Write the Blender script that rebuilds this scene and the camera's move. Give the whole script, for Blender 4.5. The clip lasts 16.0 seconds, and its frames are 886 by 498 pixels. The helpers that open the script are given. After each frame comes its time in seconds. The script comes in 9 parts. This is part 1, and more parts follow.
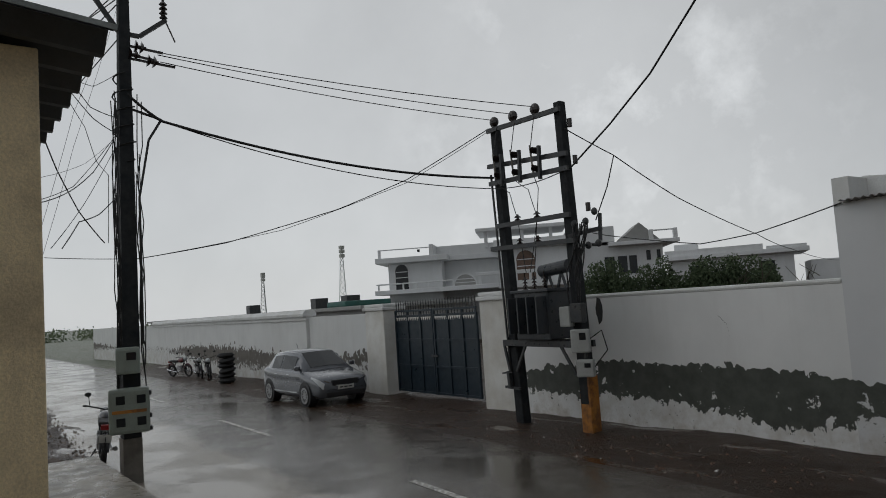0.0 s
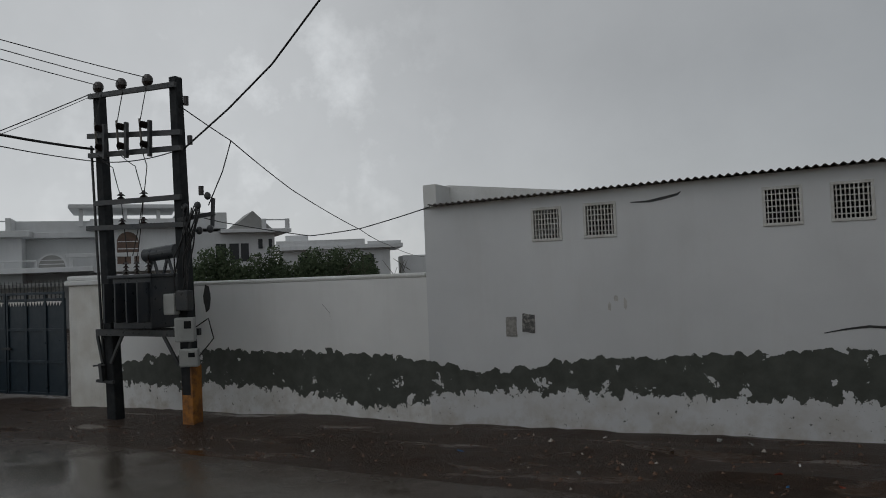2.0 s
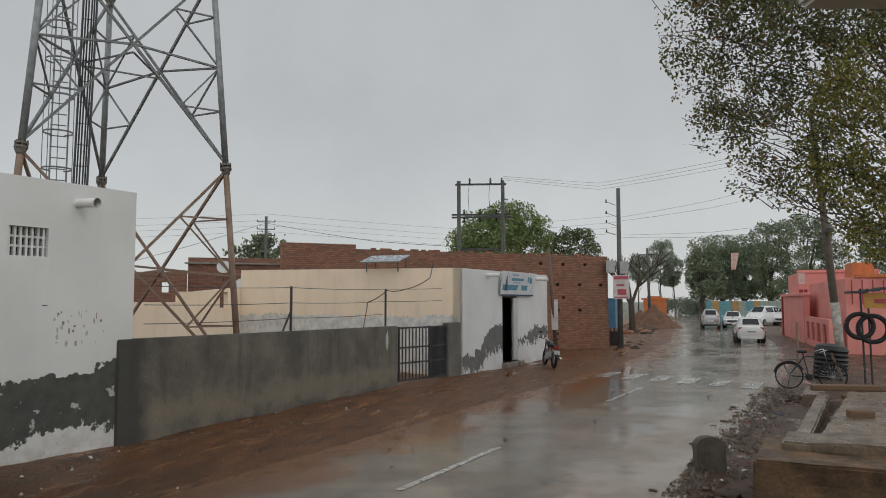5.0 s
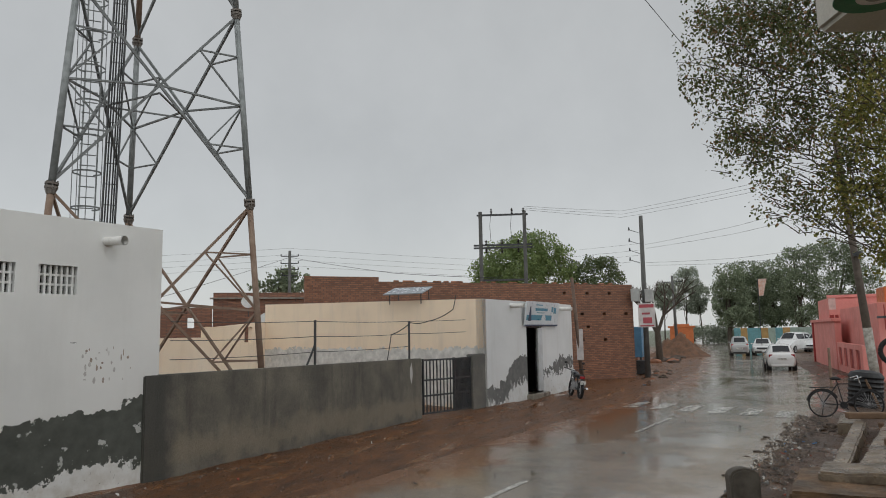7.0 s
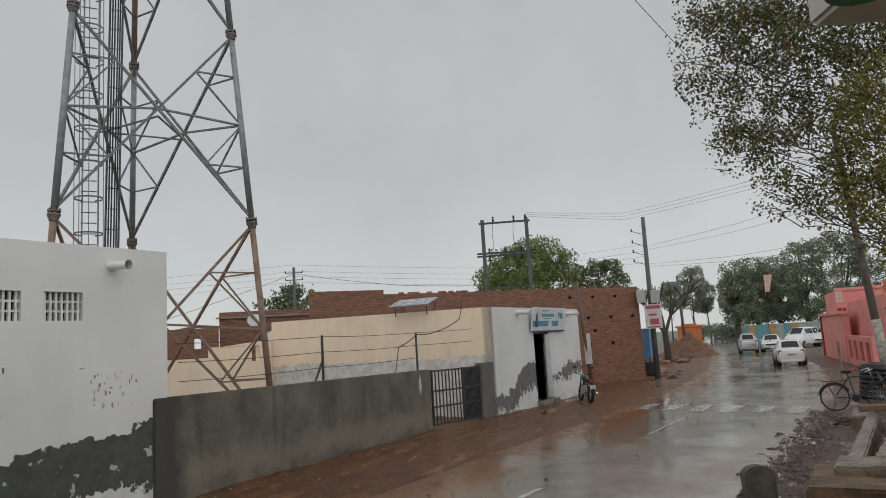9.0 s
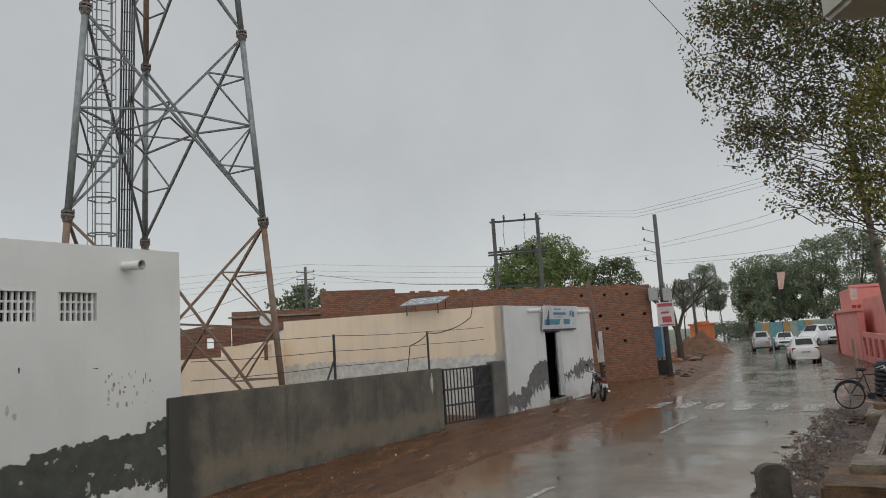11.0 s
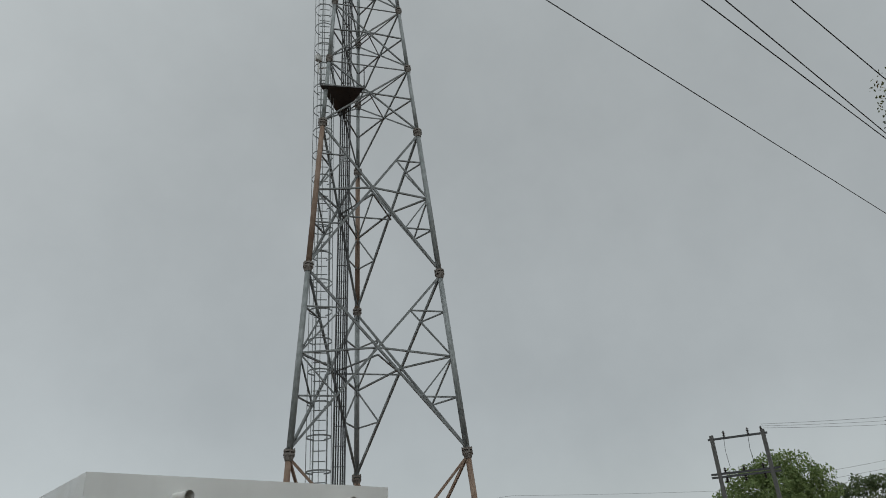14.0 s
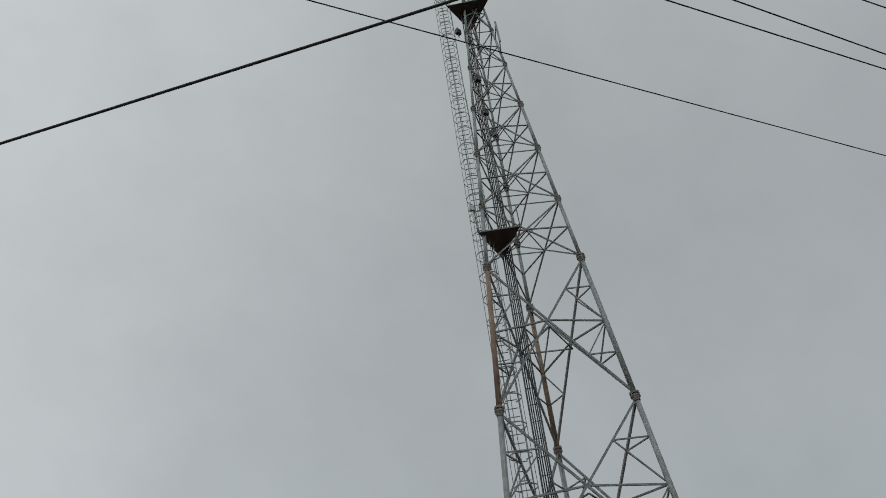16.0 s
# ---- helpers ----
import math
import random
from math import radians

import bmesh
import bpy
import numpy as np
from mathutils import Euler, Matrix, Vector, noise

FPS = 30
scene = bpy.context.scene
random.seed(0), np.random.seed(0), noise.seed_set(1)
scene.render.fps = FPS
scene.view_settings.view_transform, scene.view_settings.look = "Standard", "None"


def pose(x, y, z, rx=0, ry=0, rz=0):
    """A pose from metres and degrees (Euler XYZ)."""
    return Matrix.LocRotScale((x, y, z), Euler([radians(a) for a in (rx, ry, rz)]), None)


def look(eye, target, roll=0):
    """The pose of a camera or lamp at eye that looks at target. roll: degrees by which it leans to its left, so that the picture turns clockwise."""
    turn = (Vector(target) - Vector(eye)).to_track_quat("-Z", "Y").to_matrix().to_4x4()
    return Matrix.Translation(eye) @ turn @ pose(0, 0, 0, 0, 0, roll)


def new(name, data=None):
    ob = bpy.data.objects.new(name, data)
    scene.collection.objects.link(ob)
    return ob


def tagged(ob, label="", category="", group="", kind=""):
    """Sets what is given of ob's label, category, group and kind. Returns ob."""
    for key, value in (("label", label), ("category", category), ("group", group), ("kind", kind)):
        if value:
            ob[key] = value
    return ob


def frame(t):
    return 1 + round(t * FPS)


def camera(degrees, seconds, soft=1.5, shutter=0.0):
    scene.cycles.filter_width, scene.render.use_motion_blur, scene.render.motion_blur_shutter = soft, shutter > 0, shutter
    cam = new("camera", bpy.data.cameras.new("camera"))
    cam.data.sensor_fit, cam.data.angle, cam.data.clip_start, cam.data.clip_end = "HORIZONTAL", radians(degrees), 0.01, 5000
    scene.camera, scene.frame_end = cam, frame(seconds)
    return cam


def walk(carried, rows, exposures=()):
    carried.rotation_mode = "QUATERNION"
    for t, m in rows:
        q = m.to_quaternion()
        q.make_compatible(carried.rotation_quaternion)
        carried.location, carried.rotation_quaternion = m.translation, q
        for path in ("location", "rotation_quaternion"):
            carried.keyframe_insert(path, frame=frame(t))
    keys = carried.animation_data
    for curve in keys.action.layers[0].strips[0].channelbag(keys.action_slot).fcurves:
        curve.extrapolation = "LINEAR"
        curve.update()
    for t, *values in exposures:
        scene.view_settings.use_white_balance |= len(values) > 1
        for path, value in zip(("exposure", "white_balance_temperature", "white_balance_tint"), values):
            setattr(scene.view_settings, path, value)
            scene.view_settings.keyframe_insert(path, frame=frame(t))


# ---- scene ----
EYE = 2.4
cam = camera(63.75, 16.0, soft=0.95)
walk(cam, [
    (0.0, pose(0, 0, EYE, 94.404, 3.841, 53.574)),
    (0.5, pose(0, 0, EYE, 94.708, 3.430, 51.287)),
    (1.0, pose(0, 0, EYE, 94.009, 3.572, 47.348)),
    (1.5, pose(0, 0, EYE, 91.775, 3.800, 38.989)),
    (2.0, pose(0, 0, EYE, 91.771, 2.337, 22.947)),
    (2.5, pose(0, 0, EYE, 91.531, 1.874, 0.034)),
    (3.0, pose(0, 0, EYE, 90.805, 0.416, -21.830)),
    (3.5, pose(0, 0, EYE, 91.564, -1.693, -46.295)),
    (4.0, pose(0, 0, EYE, 91.887, -0.676, -61.628)),
    (4.5, pose(0, 0, EYE, 92.549, -0.470, -67.783)),
    (4.7, pose(0, 0, EYE, 93.427, -0.148, -69.154)),
    (6.8, pose(0, 0, EYE, 97.176, 0.770, -69.244)),
    (7.0, pose(0, 0, EYE, 96.789, 0.998, -67.806)),
    (7.5, pose(0, 0, EYE, 96.674, 1.521, -66.159)),
    (8.0, pose(0, 0, EYE, 97.051, 2.621, -66.463)),
    (8.5, pose(0, 0, EYE, 97.718, 3.299, -66.459)),
    (8.7, pose(0, 0, EYE, 97.743, 3.352, -67.067)),
    (10.8, pose(0, 0, EYE, 97.381, 3.663, -67.468)),
    (11.0, pose(0, 0, EYE, 97.572, 3.645, -66.312)),
    (11.5, pose(0, 0, EYE, 96.890, 3.983, -62.447)),
    (12.0, pose(0, 0, EYE, 95.559, 4.238, -56.172)),
    (12.5, pose(0, 0, EYE, 101.070, 3.718, -52.276)),
    (13.0, pose(0, 0, EYE, 107.230, 3.811, -51.493)),
    (13.5, pose(0, 0, EYE, 111.401, 3.251, -50.351)),
    (14.0, pose(0, 0, EYE, 116.374, 3.594, -50.003)),
    (14.5, pose(0, 0, EYE, 120.507, 3.885, -49.034)),
    (15.0, pose(0, 0, EYE, 121.785, 4.861, -46.997)),
    (15.5, pose(0, 0, EYE, 123.244, 5.779, -39.818)),
    (16.0, pose(0, 0, EYE, 128.723, 5.712, -32.219)),
], exposures=[(0.0, -0.83, 6550, 10), (1.5, -0.9, 6550, 10), (2.0, -0.95, 6500, 10), (2.5, -0.82, 6500, 9), (3.0, -0.34, 6650, 10), (3.5, -0.08, 6650, 10), (4.0, 0.0, 6720, 10), (8.5, 0.06, 6720, 10), (11.5, 0.05, 6700, 10),
                 (12.5, -0.02, 6650, 9), (13.0, -0.06, 6600, 8), (14.0, -0.24, 6500, 6), (16.0, -0.27, 6500, 6)])


# ---- world and light ----
class Nodes:
    """Short writing of node trees."""

    def __init__(self, tree):
        self.tree = tree
        tree.nodes.clear()

    def add(self, kind, **values):
        node = self.tree.nodes.new(kind)
        for key, value in values.items():
            if key in node.inputs:
                self.plug(value, node.inputs[key])
            else:
                setattr(node, key, value)
        return node

    def plug(self, value, socket):
        if isinstance(value, bpy.types.NodeSocket):
            self.tree.links.new(value, socket)
        elif isinstance(value, bpy.types.Node):
            self.tree.links.new(value.outputs[0], socket)
        else:
            socket.default_value = value

    def math(self, op, a, b=0.0, c=None, clamp=False):
        node = self.tree.nodes.new("ShaderNodeMath")
        node.operation, node.use_clamp = op, clamp
        self.plug(a, node.inputs[0])
        self.plug(b, node.inputs[1])
        if c is not None:
            self.plug(c, node.inputs[2])
        return node.outputs[0]

    def noise(self, vector, scale, detail=4.0, rough=0.55):
        node = self.tree.nodes.new("ShaderNodeTexNoise")
        if vector is not None:
            self.plug(vector, node.inputs["Vector"])
        node.inputs["Scale"].default_value, node.inputs["Detail"].default_value = scale, detail
        node.inputs["Roughness"].default_value = rough
        return node.outputs[0]

    def ramp(self, value, lo, hi, a=0.0, b=1.0):
        node = self.tree.nodes.new("ShaderNodeMapRange")
        node.clamp = True
        for i, v in enumerate((value, lo, hi, a, b)):
            self.plug(v, node.inputs[i])
        return node.outputs[0]

    def mix(self, factor, a, b):
        node = self.tree.nodes.new("ShaderNodeMix")
        node.data_type = "RGBA"
        self.plug(factor, node.inputs[0])
        self.plug(a if not isinstance(a, tuple) else (*a, 1), node.inputs[6])
        self.plug(b if not isinstance(b, tuple) else (*b, 1), node.inputs[7])
        return node.outputs[2]

    def dot(self, vector, direction):
        node = self.tree.nodes.new("ShaderNodeVectorMath")
        node.operation = "DOT_PRODUCT"
        self.plug(vector, node.inputs[0])
        node.inputs[1].default_value = direction
        return node.outputs["Value"]


world = bpy.data.worlds.new("rain_sky")
scene.world = world
world.use_nodes = True
W = Nodes(world.node_tree)
way = W.add("ShaderNodeTexCoord").outputs["Generated"]
sky = W.add("ShaderNodeTexSky", sky_type="NISHITA", sun_disc=False, sun_elevation=radians(42), sun_rotation=radians(215))
dull = W.dot(way, (0.88, 0.40, 0.22))              # the heavy rain cloud
high = W.dot(way, (0.0, 0.0, 1.0))
glow = W.dot(way, (-0.61, 0.76, 0.20))             # the thin cloud beyond the house
puff = W.noise(way, 3.2, 6.0, 0.6)
level = W.ramp(dull, -0.32, 0.85, 0.95, 0.46)
level = W.math("ADD", level, W.math("MULTIPLY", W.ramp(glow, 0.955, 1.0), 0.10))
level = W.math("ADD", level, W.math("MULTIPLY", W.ramp(high, 0.25, 0.0), 0.10))
patch = W.math("MULTIPLY", W.ramp(W.noise(way, 7.0, 7.0, 0.62), 0.52, 0.66), W.ramp(glow, 0.94, 0.985))
level = W.math("ADD", level, W.math("MULTIPLY", patch, 0.24))
level = W.math("MULTIPLY", level, W.ramp(puff, 0.3, 0.75, 0.93, 1.09))
tone = W.mix(W.ramp(glow, 0.5, 1.0), (0.955, 1.0, 1.03), (0.965, 0.995, 1.015))
cloud = W.add("ShaderNodeVectorMath", operation="SCALE")
W.plug(tone, cloud.inputs[0])
W.plug(level, cloud.inputs["Scale"])
thin = W.add("ShaderNodeVectorMath", operation="SCALE")
W.plug(sky.outputs[0], thin.inputs[0])
thin.inputs["Scale"].default_value = 0.01
both = W.add("ShaderNodeVectorMath", operation="ADD")
W.plug(cloud.outputs[0], both.inputs[0])
W.plug(thin.outputs[0], both.inputs[1])
back = W.add("ShaderNodeBackground", Strength=1.0)
W.plug(both.outputs[0], back.inputs["Color"])
W.plug(back.outputs[0], W.add("ShaderNodeOutputWorld").inputs["Surface"])

sun = new("sun", bpy.data.lights.new("sun", "SUN"))
sun.data.energy, sun.data.angle, sun.data.color = 0.2, radians(35), (1.0, 0.97, 0.93)
sun.matrix_world = look((-10, -16, 24), (0, 0, 0))


# ---- materials ----
def material(name, colour, rough=0.6, second=None, scale=3.0, spread=(0.35, 0.65), grain=0.12, bump=0.1, fine=60.0,
             metal=0.0, wet=0.0, specular=0.5, per_piece=0.0, streak=0.0, glow=None):
    """A surface with two scales of variation: patches of a second colour and a fine grain, with relief."""
    m = bpy.data.materials.new(name)
    m.use_nodes = True
    n = Nodes(m.node_tree)
    place = n.add("ShaderNodeNewGeometry").outputs["Position"]
    second = second or tuple(c * 0.75 for c in colour)
    base = n.mix(n.ramp(n.noise(place, scale, 6.0, 0.6), spread[0], spread[1]), colour, second)
    if streak:
        flat = n.add("ShaderNodeMapping", Scale=(2.2, 2.2, 0.22))
        n.plug(place, flat.inputs["Vector"])
        base = n.mix(n.ramp(n.noise(flat.outputs[0], 1.3, 5.0, 0.65), 0.5, 0.8, 0.0, streak * 0.6), base, tuple(c * 0.45 for c in colour))
    tiny = n.noise(place, fine, 3.0, 0.7)
    shade = n.ramp(tiny, 0.25, 0.75, 1.0 - grain, 1.0 + grain)
    if per_piece:
        lot = n.add("ShaderNodeObjectInfo").outputs["Random"]
        shade = n.math("MULTIPLY", shade, n.ramp(lot, 0.0, 1.0, 1.0 - per_piece, 1.0 + per_piece))
    tint = n.add("ShaderNodeVectorMath", operation="SCALE")
    n.plug(base, tint.inputs[0])
    n.plug(shade, tint.inputs["Scale"])
    bsdf = n.add("ShaderNodeBsdfPrincipled", Metallic=metal)
    n.plug(tint.outputs[0], bsdf.inputs["Base Color"])
    bsdf.inputs["Specular IOR Level"].default_value = specular
    n.plug(n.ramp(n.noise(place, scale * 2.3, 4.0), 0.3, 0.7, max(0.03, rough - 0.12 - wet), min(1.0, rough + 0.1)), bsdf.inputs["Roughness"])
    if bump:
        relief = n.add("ShaderNodeBump", Strength=bump, Distance=0.02)
        n.plug(n.math("ADD", tiny, n.noise(place, scale * 4, 4.0)), relief.inputs["Height"])
        n.plug(relief.outputs[0], bsdf.inputs["Normal"])
    if glow:
        bsdf.inputs["Emission Color"].default_value, bsdf.inputs["Emission Strength"].default_value = (*colour, 1), glow
    n.plug(bsdf.outputs[0], n.add("ShaderNodeOutputMaterial").inputs["Surface"])
    return m


def curve_of(n, value, points):
    """A smooth function of a 0..1 value through a few points."""
    node = n.add("ShaderNodeFloatCurve")
    c = node.mapping.curves[0]
    c.points[0].location, c.points[1].location = points[0], points[-1]
    for p in points[1:-1]:
        c.points.new(*p)
    node.mapping.update()
    n.plug(value, node.inputs["Value"])
    return node.outputs[0]


def peeling(name, paint, cement, x0, x1, tops, bottoms, lots=0.5, dirt=0.25, jag=0.16, worn_x=(900.0, 901.0)):
    """Painted plaster whose paint has come off in a ragged band above the ground; tops and bottoms in metres along x0..x1."""
    m = bpy.data.materials.new(name)
    m.use_nodes = True
    n = Nodes(m.node_tree)
    place = n.add("ShaderNodeNewGeometry").outputs["Position"]
    axes = n.add("ShaderNodeSeparateXYZ", Vector=place)
    u = n.ramp(axes.outputs[0], x0, x1)
    z = axes.outputs[2]

    def edge(points):
        return n.math("MULTIPLY", curve_of(n, u, [((x - x0) / (x1 - x0), h / 2.0) for x, h in points]), 2.0)

    lobes = n.math("ABSOLUTE", n.math("SUBTRACT", n.noise(place, 3.6, 1.0, 0.4), 0.5))
    ragged = n.math("SUBTRACT", n.math("ADD", n.math("MULTIPLY", n.noise(place, 1.9, 2.0, 0.5), 0.5), n.math("ADD", n.math("MULTIPLY", lobes, 0.9), n.math("MULTIPLY", n.noise(place, 16.0, 4.0, 0.6), 0.22))), 0.44)
    tall = n.add("ShaderNodeMapping", Scale=(1.15, 1.15, 0.95))
    n.plug(place, tall.inputs["Vector"])
    ragged2 = n.math("SUBTRACT", n.noise(tall.outputs[0], 5.5, 5.0, 0.66), 0.5)
    under = n.math("SUBTRACT", n.math("ADD", edge(tops), n.math("MULTIPLY", ragged, jag * 3.0)), z)
    over = n.math("SUBTRACT", z, n.math("ADD", edge(bottoms), n.math("MULTIPLY", ragged2, jag * 4.6)))
    bare_at = n.math("ADD", 0.64, n.math("MULTIPLY", n.math("MULTIPLY", n.ramp(axes.outputs[0], worn_x[0], worn_x[0] + 0.7), n.ramp(axes.outputs[0], worn_x[1], worn_x[1] - 0.5)), n.ramp(under, 0.0, 0.6, -0.05, -0.155)))
    bare_at = n.math("ADD", bare_at, n.ramp(over, 0.3, 0.0, 0.0, -0.07))
    flakes = n.ramp(n.math("SUBTRACT", n.noise(tall.outputs[0], 3.7, 5.0, 0.6), bare_at), 0.0, 0.01)
    gone = n.math("MULTIPLY", n.ramp(under, -0.004, 0.004), n.ramp(over, -0.006, 0.006))
    gone = n.math("SUBTRACT", gone, n.math("MULTIPLY", n.math("MULTIPLY", gone, flakes), lots), clamp=True)
    chip = n.math("MULTIPLY", n.ramp(n.noise(tall.outputs[0], 13.0, 4.0, 0.7), 0.66, 0.67), n.ramp(z, 0.95, 0.3))
    gone = n.math("MAXIMUM", gone, chip)
    soil = n.math("MULTIPLY", n.ramp(n.noise(place, 2.6, 6.0, 0.7), 0.42, 0.75), n.ramp(z, 0.75, -0.1, 0.0, 1.0))
    flat = n.add("ShaderNodeMapping", Scale=(1.7, 1.7, 0.22))
    n.plug(place, flat.inputs["Vector"])
    runs = n.ramp(n.noise(flat.outputs[0], 1.2, 5.0, 0.65), 0.52, 0.85, 0.0, dirt * 0.7)
    coat = n.mix(n.ramp(n.noise(place, 0.8, 5.0), 0.35, 0.7), paint, tuple(c * 0.9 for c in paint))
    coat = n.mix(runs, coat, (0.42, 0.40, 0.36))
    coat = n.mix(n.math("MULTIPLY", soil, 0.9), coat, (0.36, 0.31, 0.24))
    bare = n.mix(n.ramp(n.noise(place, 4.0, 7.0, 0.65), 0.35, 0.7), cement, tuple(c * 0.6 for c in cement))
    bsdf = n.add("ShaderNodeBsdfPrincipled")
    n.plug(n.mix(gone, coat, bare), bsdf.inputs["Base Color"])
    n.plug(n.ramp(gone, 0, 1, 0.62, 0.7), bsdf.inputs["Roughness"])
    relief = n.add("ShaderNodeBump", Strength=0.5, Distance=0.012)
    fine = n.math("ADD", n.math("MULTIPLY", n.noise(place, 45.0, 4.0, 0.7), 0.25), n.math("MULTIPLY", n.noise(place, 2.5, 4.0), 0.5))
    n.plug(n.math("SUBTRACT", fine, gone), relief.inputs["Height"])
    n.plug(relief.outputs[0], bsdf.inputs["Normal"])
    n.plug(bsdf.outputs[0], n.add("ShaderNodeOutputMaterial").inputs["Surface"])
    return m


WHITE, CEMENT = (0.66, 0.67, 0.68), (0.085, 0.092, 0.08)
paint_low = peeling("peeling_white_paint", WHITE, CEMENT, -13.5, 4.8,
                    [(-13.5, 0.55), (-12.3, 0.6), (-11.5, 0.85), (-9.1, 1.08), (-6.7, 1.05), (-5.0, 0.96), (-4.0, 0.78), (-2.6, 0.98),
                     (0.9, 1.15), (2.5, 1.2), (3.85, 1.2), (4.05, 1.15), (4.2, 0.84), (4.5, 0.72), (4.8, 0.76)],
                    [(-13.5, 0.5), (-12.3, 0.5), (-11.5, 0.34), (-9.1, 0.42), (-6.8, 0.28), (-6.0, 0.14), (-4.4, 0.42), (-2.4, 0.48), (1.0, 0.48),
                     (2.4, 0.46), (3.3, 0.15), (4.8, 0.16)], lots=1.0, worn_x=(2.1, 5.4))
paint_big = peeling("peeling_white_paint_block", (0.71, 0.715, 0.70), CEMENT, 4.7, 9.9,
                    [(4.7, 0.76), (4.84, 0.86), (4.95, 1.16), (5.1, 1.22), (6.0, 1.22), (6.7, 1.1), (8.2, 1.24), (9.2, 1.32), (9.9, 1.9)],
                    [(4.7, 0.1), (5.5, 0.28), (6.2, 0.4), (7.4, 0.22), (8.9, 0.42), (9.9, 0.1)], lots=0.6)
paint_left = peeling("peeling_white_paint_old", (0.70, 0.71, 0.70), (0.16, 0.145, 0.125), -80, -18,
                     [(-80, 0.8), (-60, 0.5), (-46, 0.7), (-40, 1.0), (-30, 0.95), (-24, 0.7), (-20, 1.0), (-18, 0.6)],
                     [(-80, 0.2), (-60, 0.5), (-46, 0.5), (-40, 0.2), (-30, 0.2), (-24, 0.3), (-20, 0.6), (-18, 0.5)], lots=0.4, dirt=0.4, jag=0.4)
paint_shop = peeling("peeling_white_shop_paint", (0.65, 0.66, 0.66), (0.15, 0.15, 0.145), 22, 30.5,
                     [(22.0, 0.9), (22.6, 0.6), (23.6, 0.7), (24.4, 1.35), (25.4, 1.6), (26.5, 1.2), (27.6, 1.0), (28.6, 1.35), (29.8, 1.35), (30.5, 1.0)],
                     [(22.0, 0.1), (22.6, 0.1), (23.6, 0.05), (24.4, 0.5), (25.4, 0.65), (26.5, 0.5), (27.6, 0.8), (28.6, 0.75), (29.8, 0.95), (30.5, 0.9)], lots=0.3, jag=0.3, dirt=0.6)
paint_wall = peeling("peeling_white_boundary_paint", (0.78, 0.785, 0.78), CEMENT, -13.5, -4.5,
                     [(-13.5, 0.55), (-12.3, 0.6), (-11.5, 0.85), (-9.1, 1.08), (-6.7, 1.05), (-5.0, 0.96), (-4.5, 0.87)],
                     [(-13.5, 0.5), (-12.3, 0.5), (-11.5, 0.34), (-9.1, 0.42), (-6.8, 0.28), (-6.0, 0.14), (-4.5, 0.40)], lots=1.0)
white_paint = material("white_lime_paint", (0.72, 0.73, 0.73), 0.65, (0.62, 0.62, 0.60), 0.9, streak=0.35)
pillar_paint = material("old_white_paint", (0.76, 0.76, 0.73), 0.7, (0.62, 0.60, 0.55), 1.6, streak=0.45)
house_paint = material("house_white_paint", (0.68, 0.69, 0.70), 0.6, (0.60, 0.61, 0.61), 0.4, streak=0.3)
cream_paint = material("cream_lime_wash", (0.88, 0.72, 0.54), 0.75, (0.86, 0.75, 0.61), 0.6, streak=0.5)
cream_banded = peeling("cream_wash_over_white", (0.88, 0.72, 0.54), (0.72, 0.70, 0.66), 20, 26, [(20, 1.9), (26, 1.95)], [(20, 0.0), (26, 0.0)], lots=0.2, dirt=0.6, jag=0.2)
yellow_paint = material("yellow_lime_wash", (0.80, 0.66, 0.43), 0.8, (0.55, 0.45, 0.30), 3.2, (0.42, 0.68), 0.2, streak=0.6, bump=0.4)
grey_plaster = material("wet_cement_plaster", (0.10, 0.098, 0.088), 0.7, (0.20, 0.18, 0.15), 0.9, (0.46, 0.74), 0.3, 0.45, 35.0, streak=0.9)


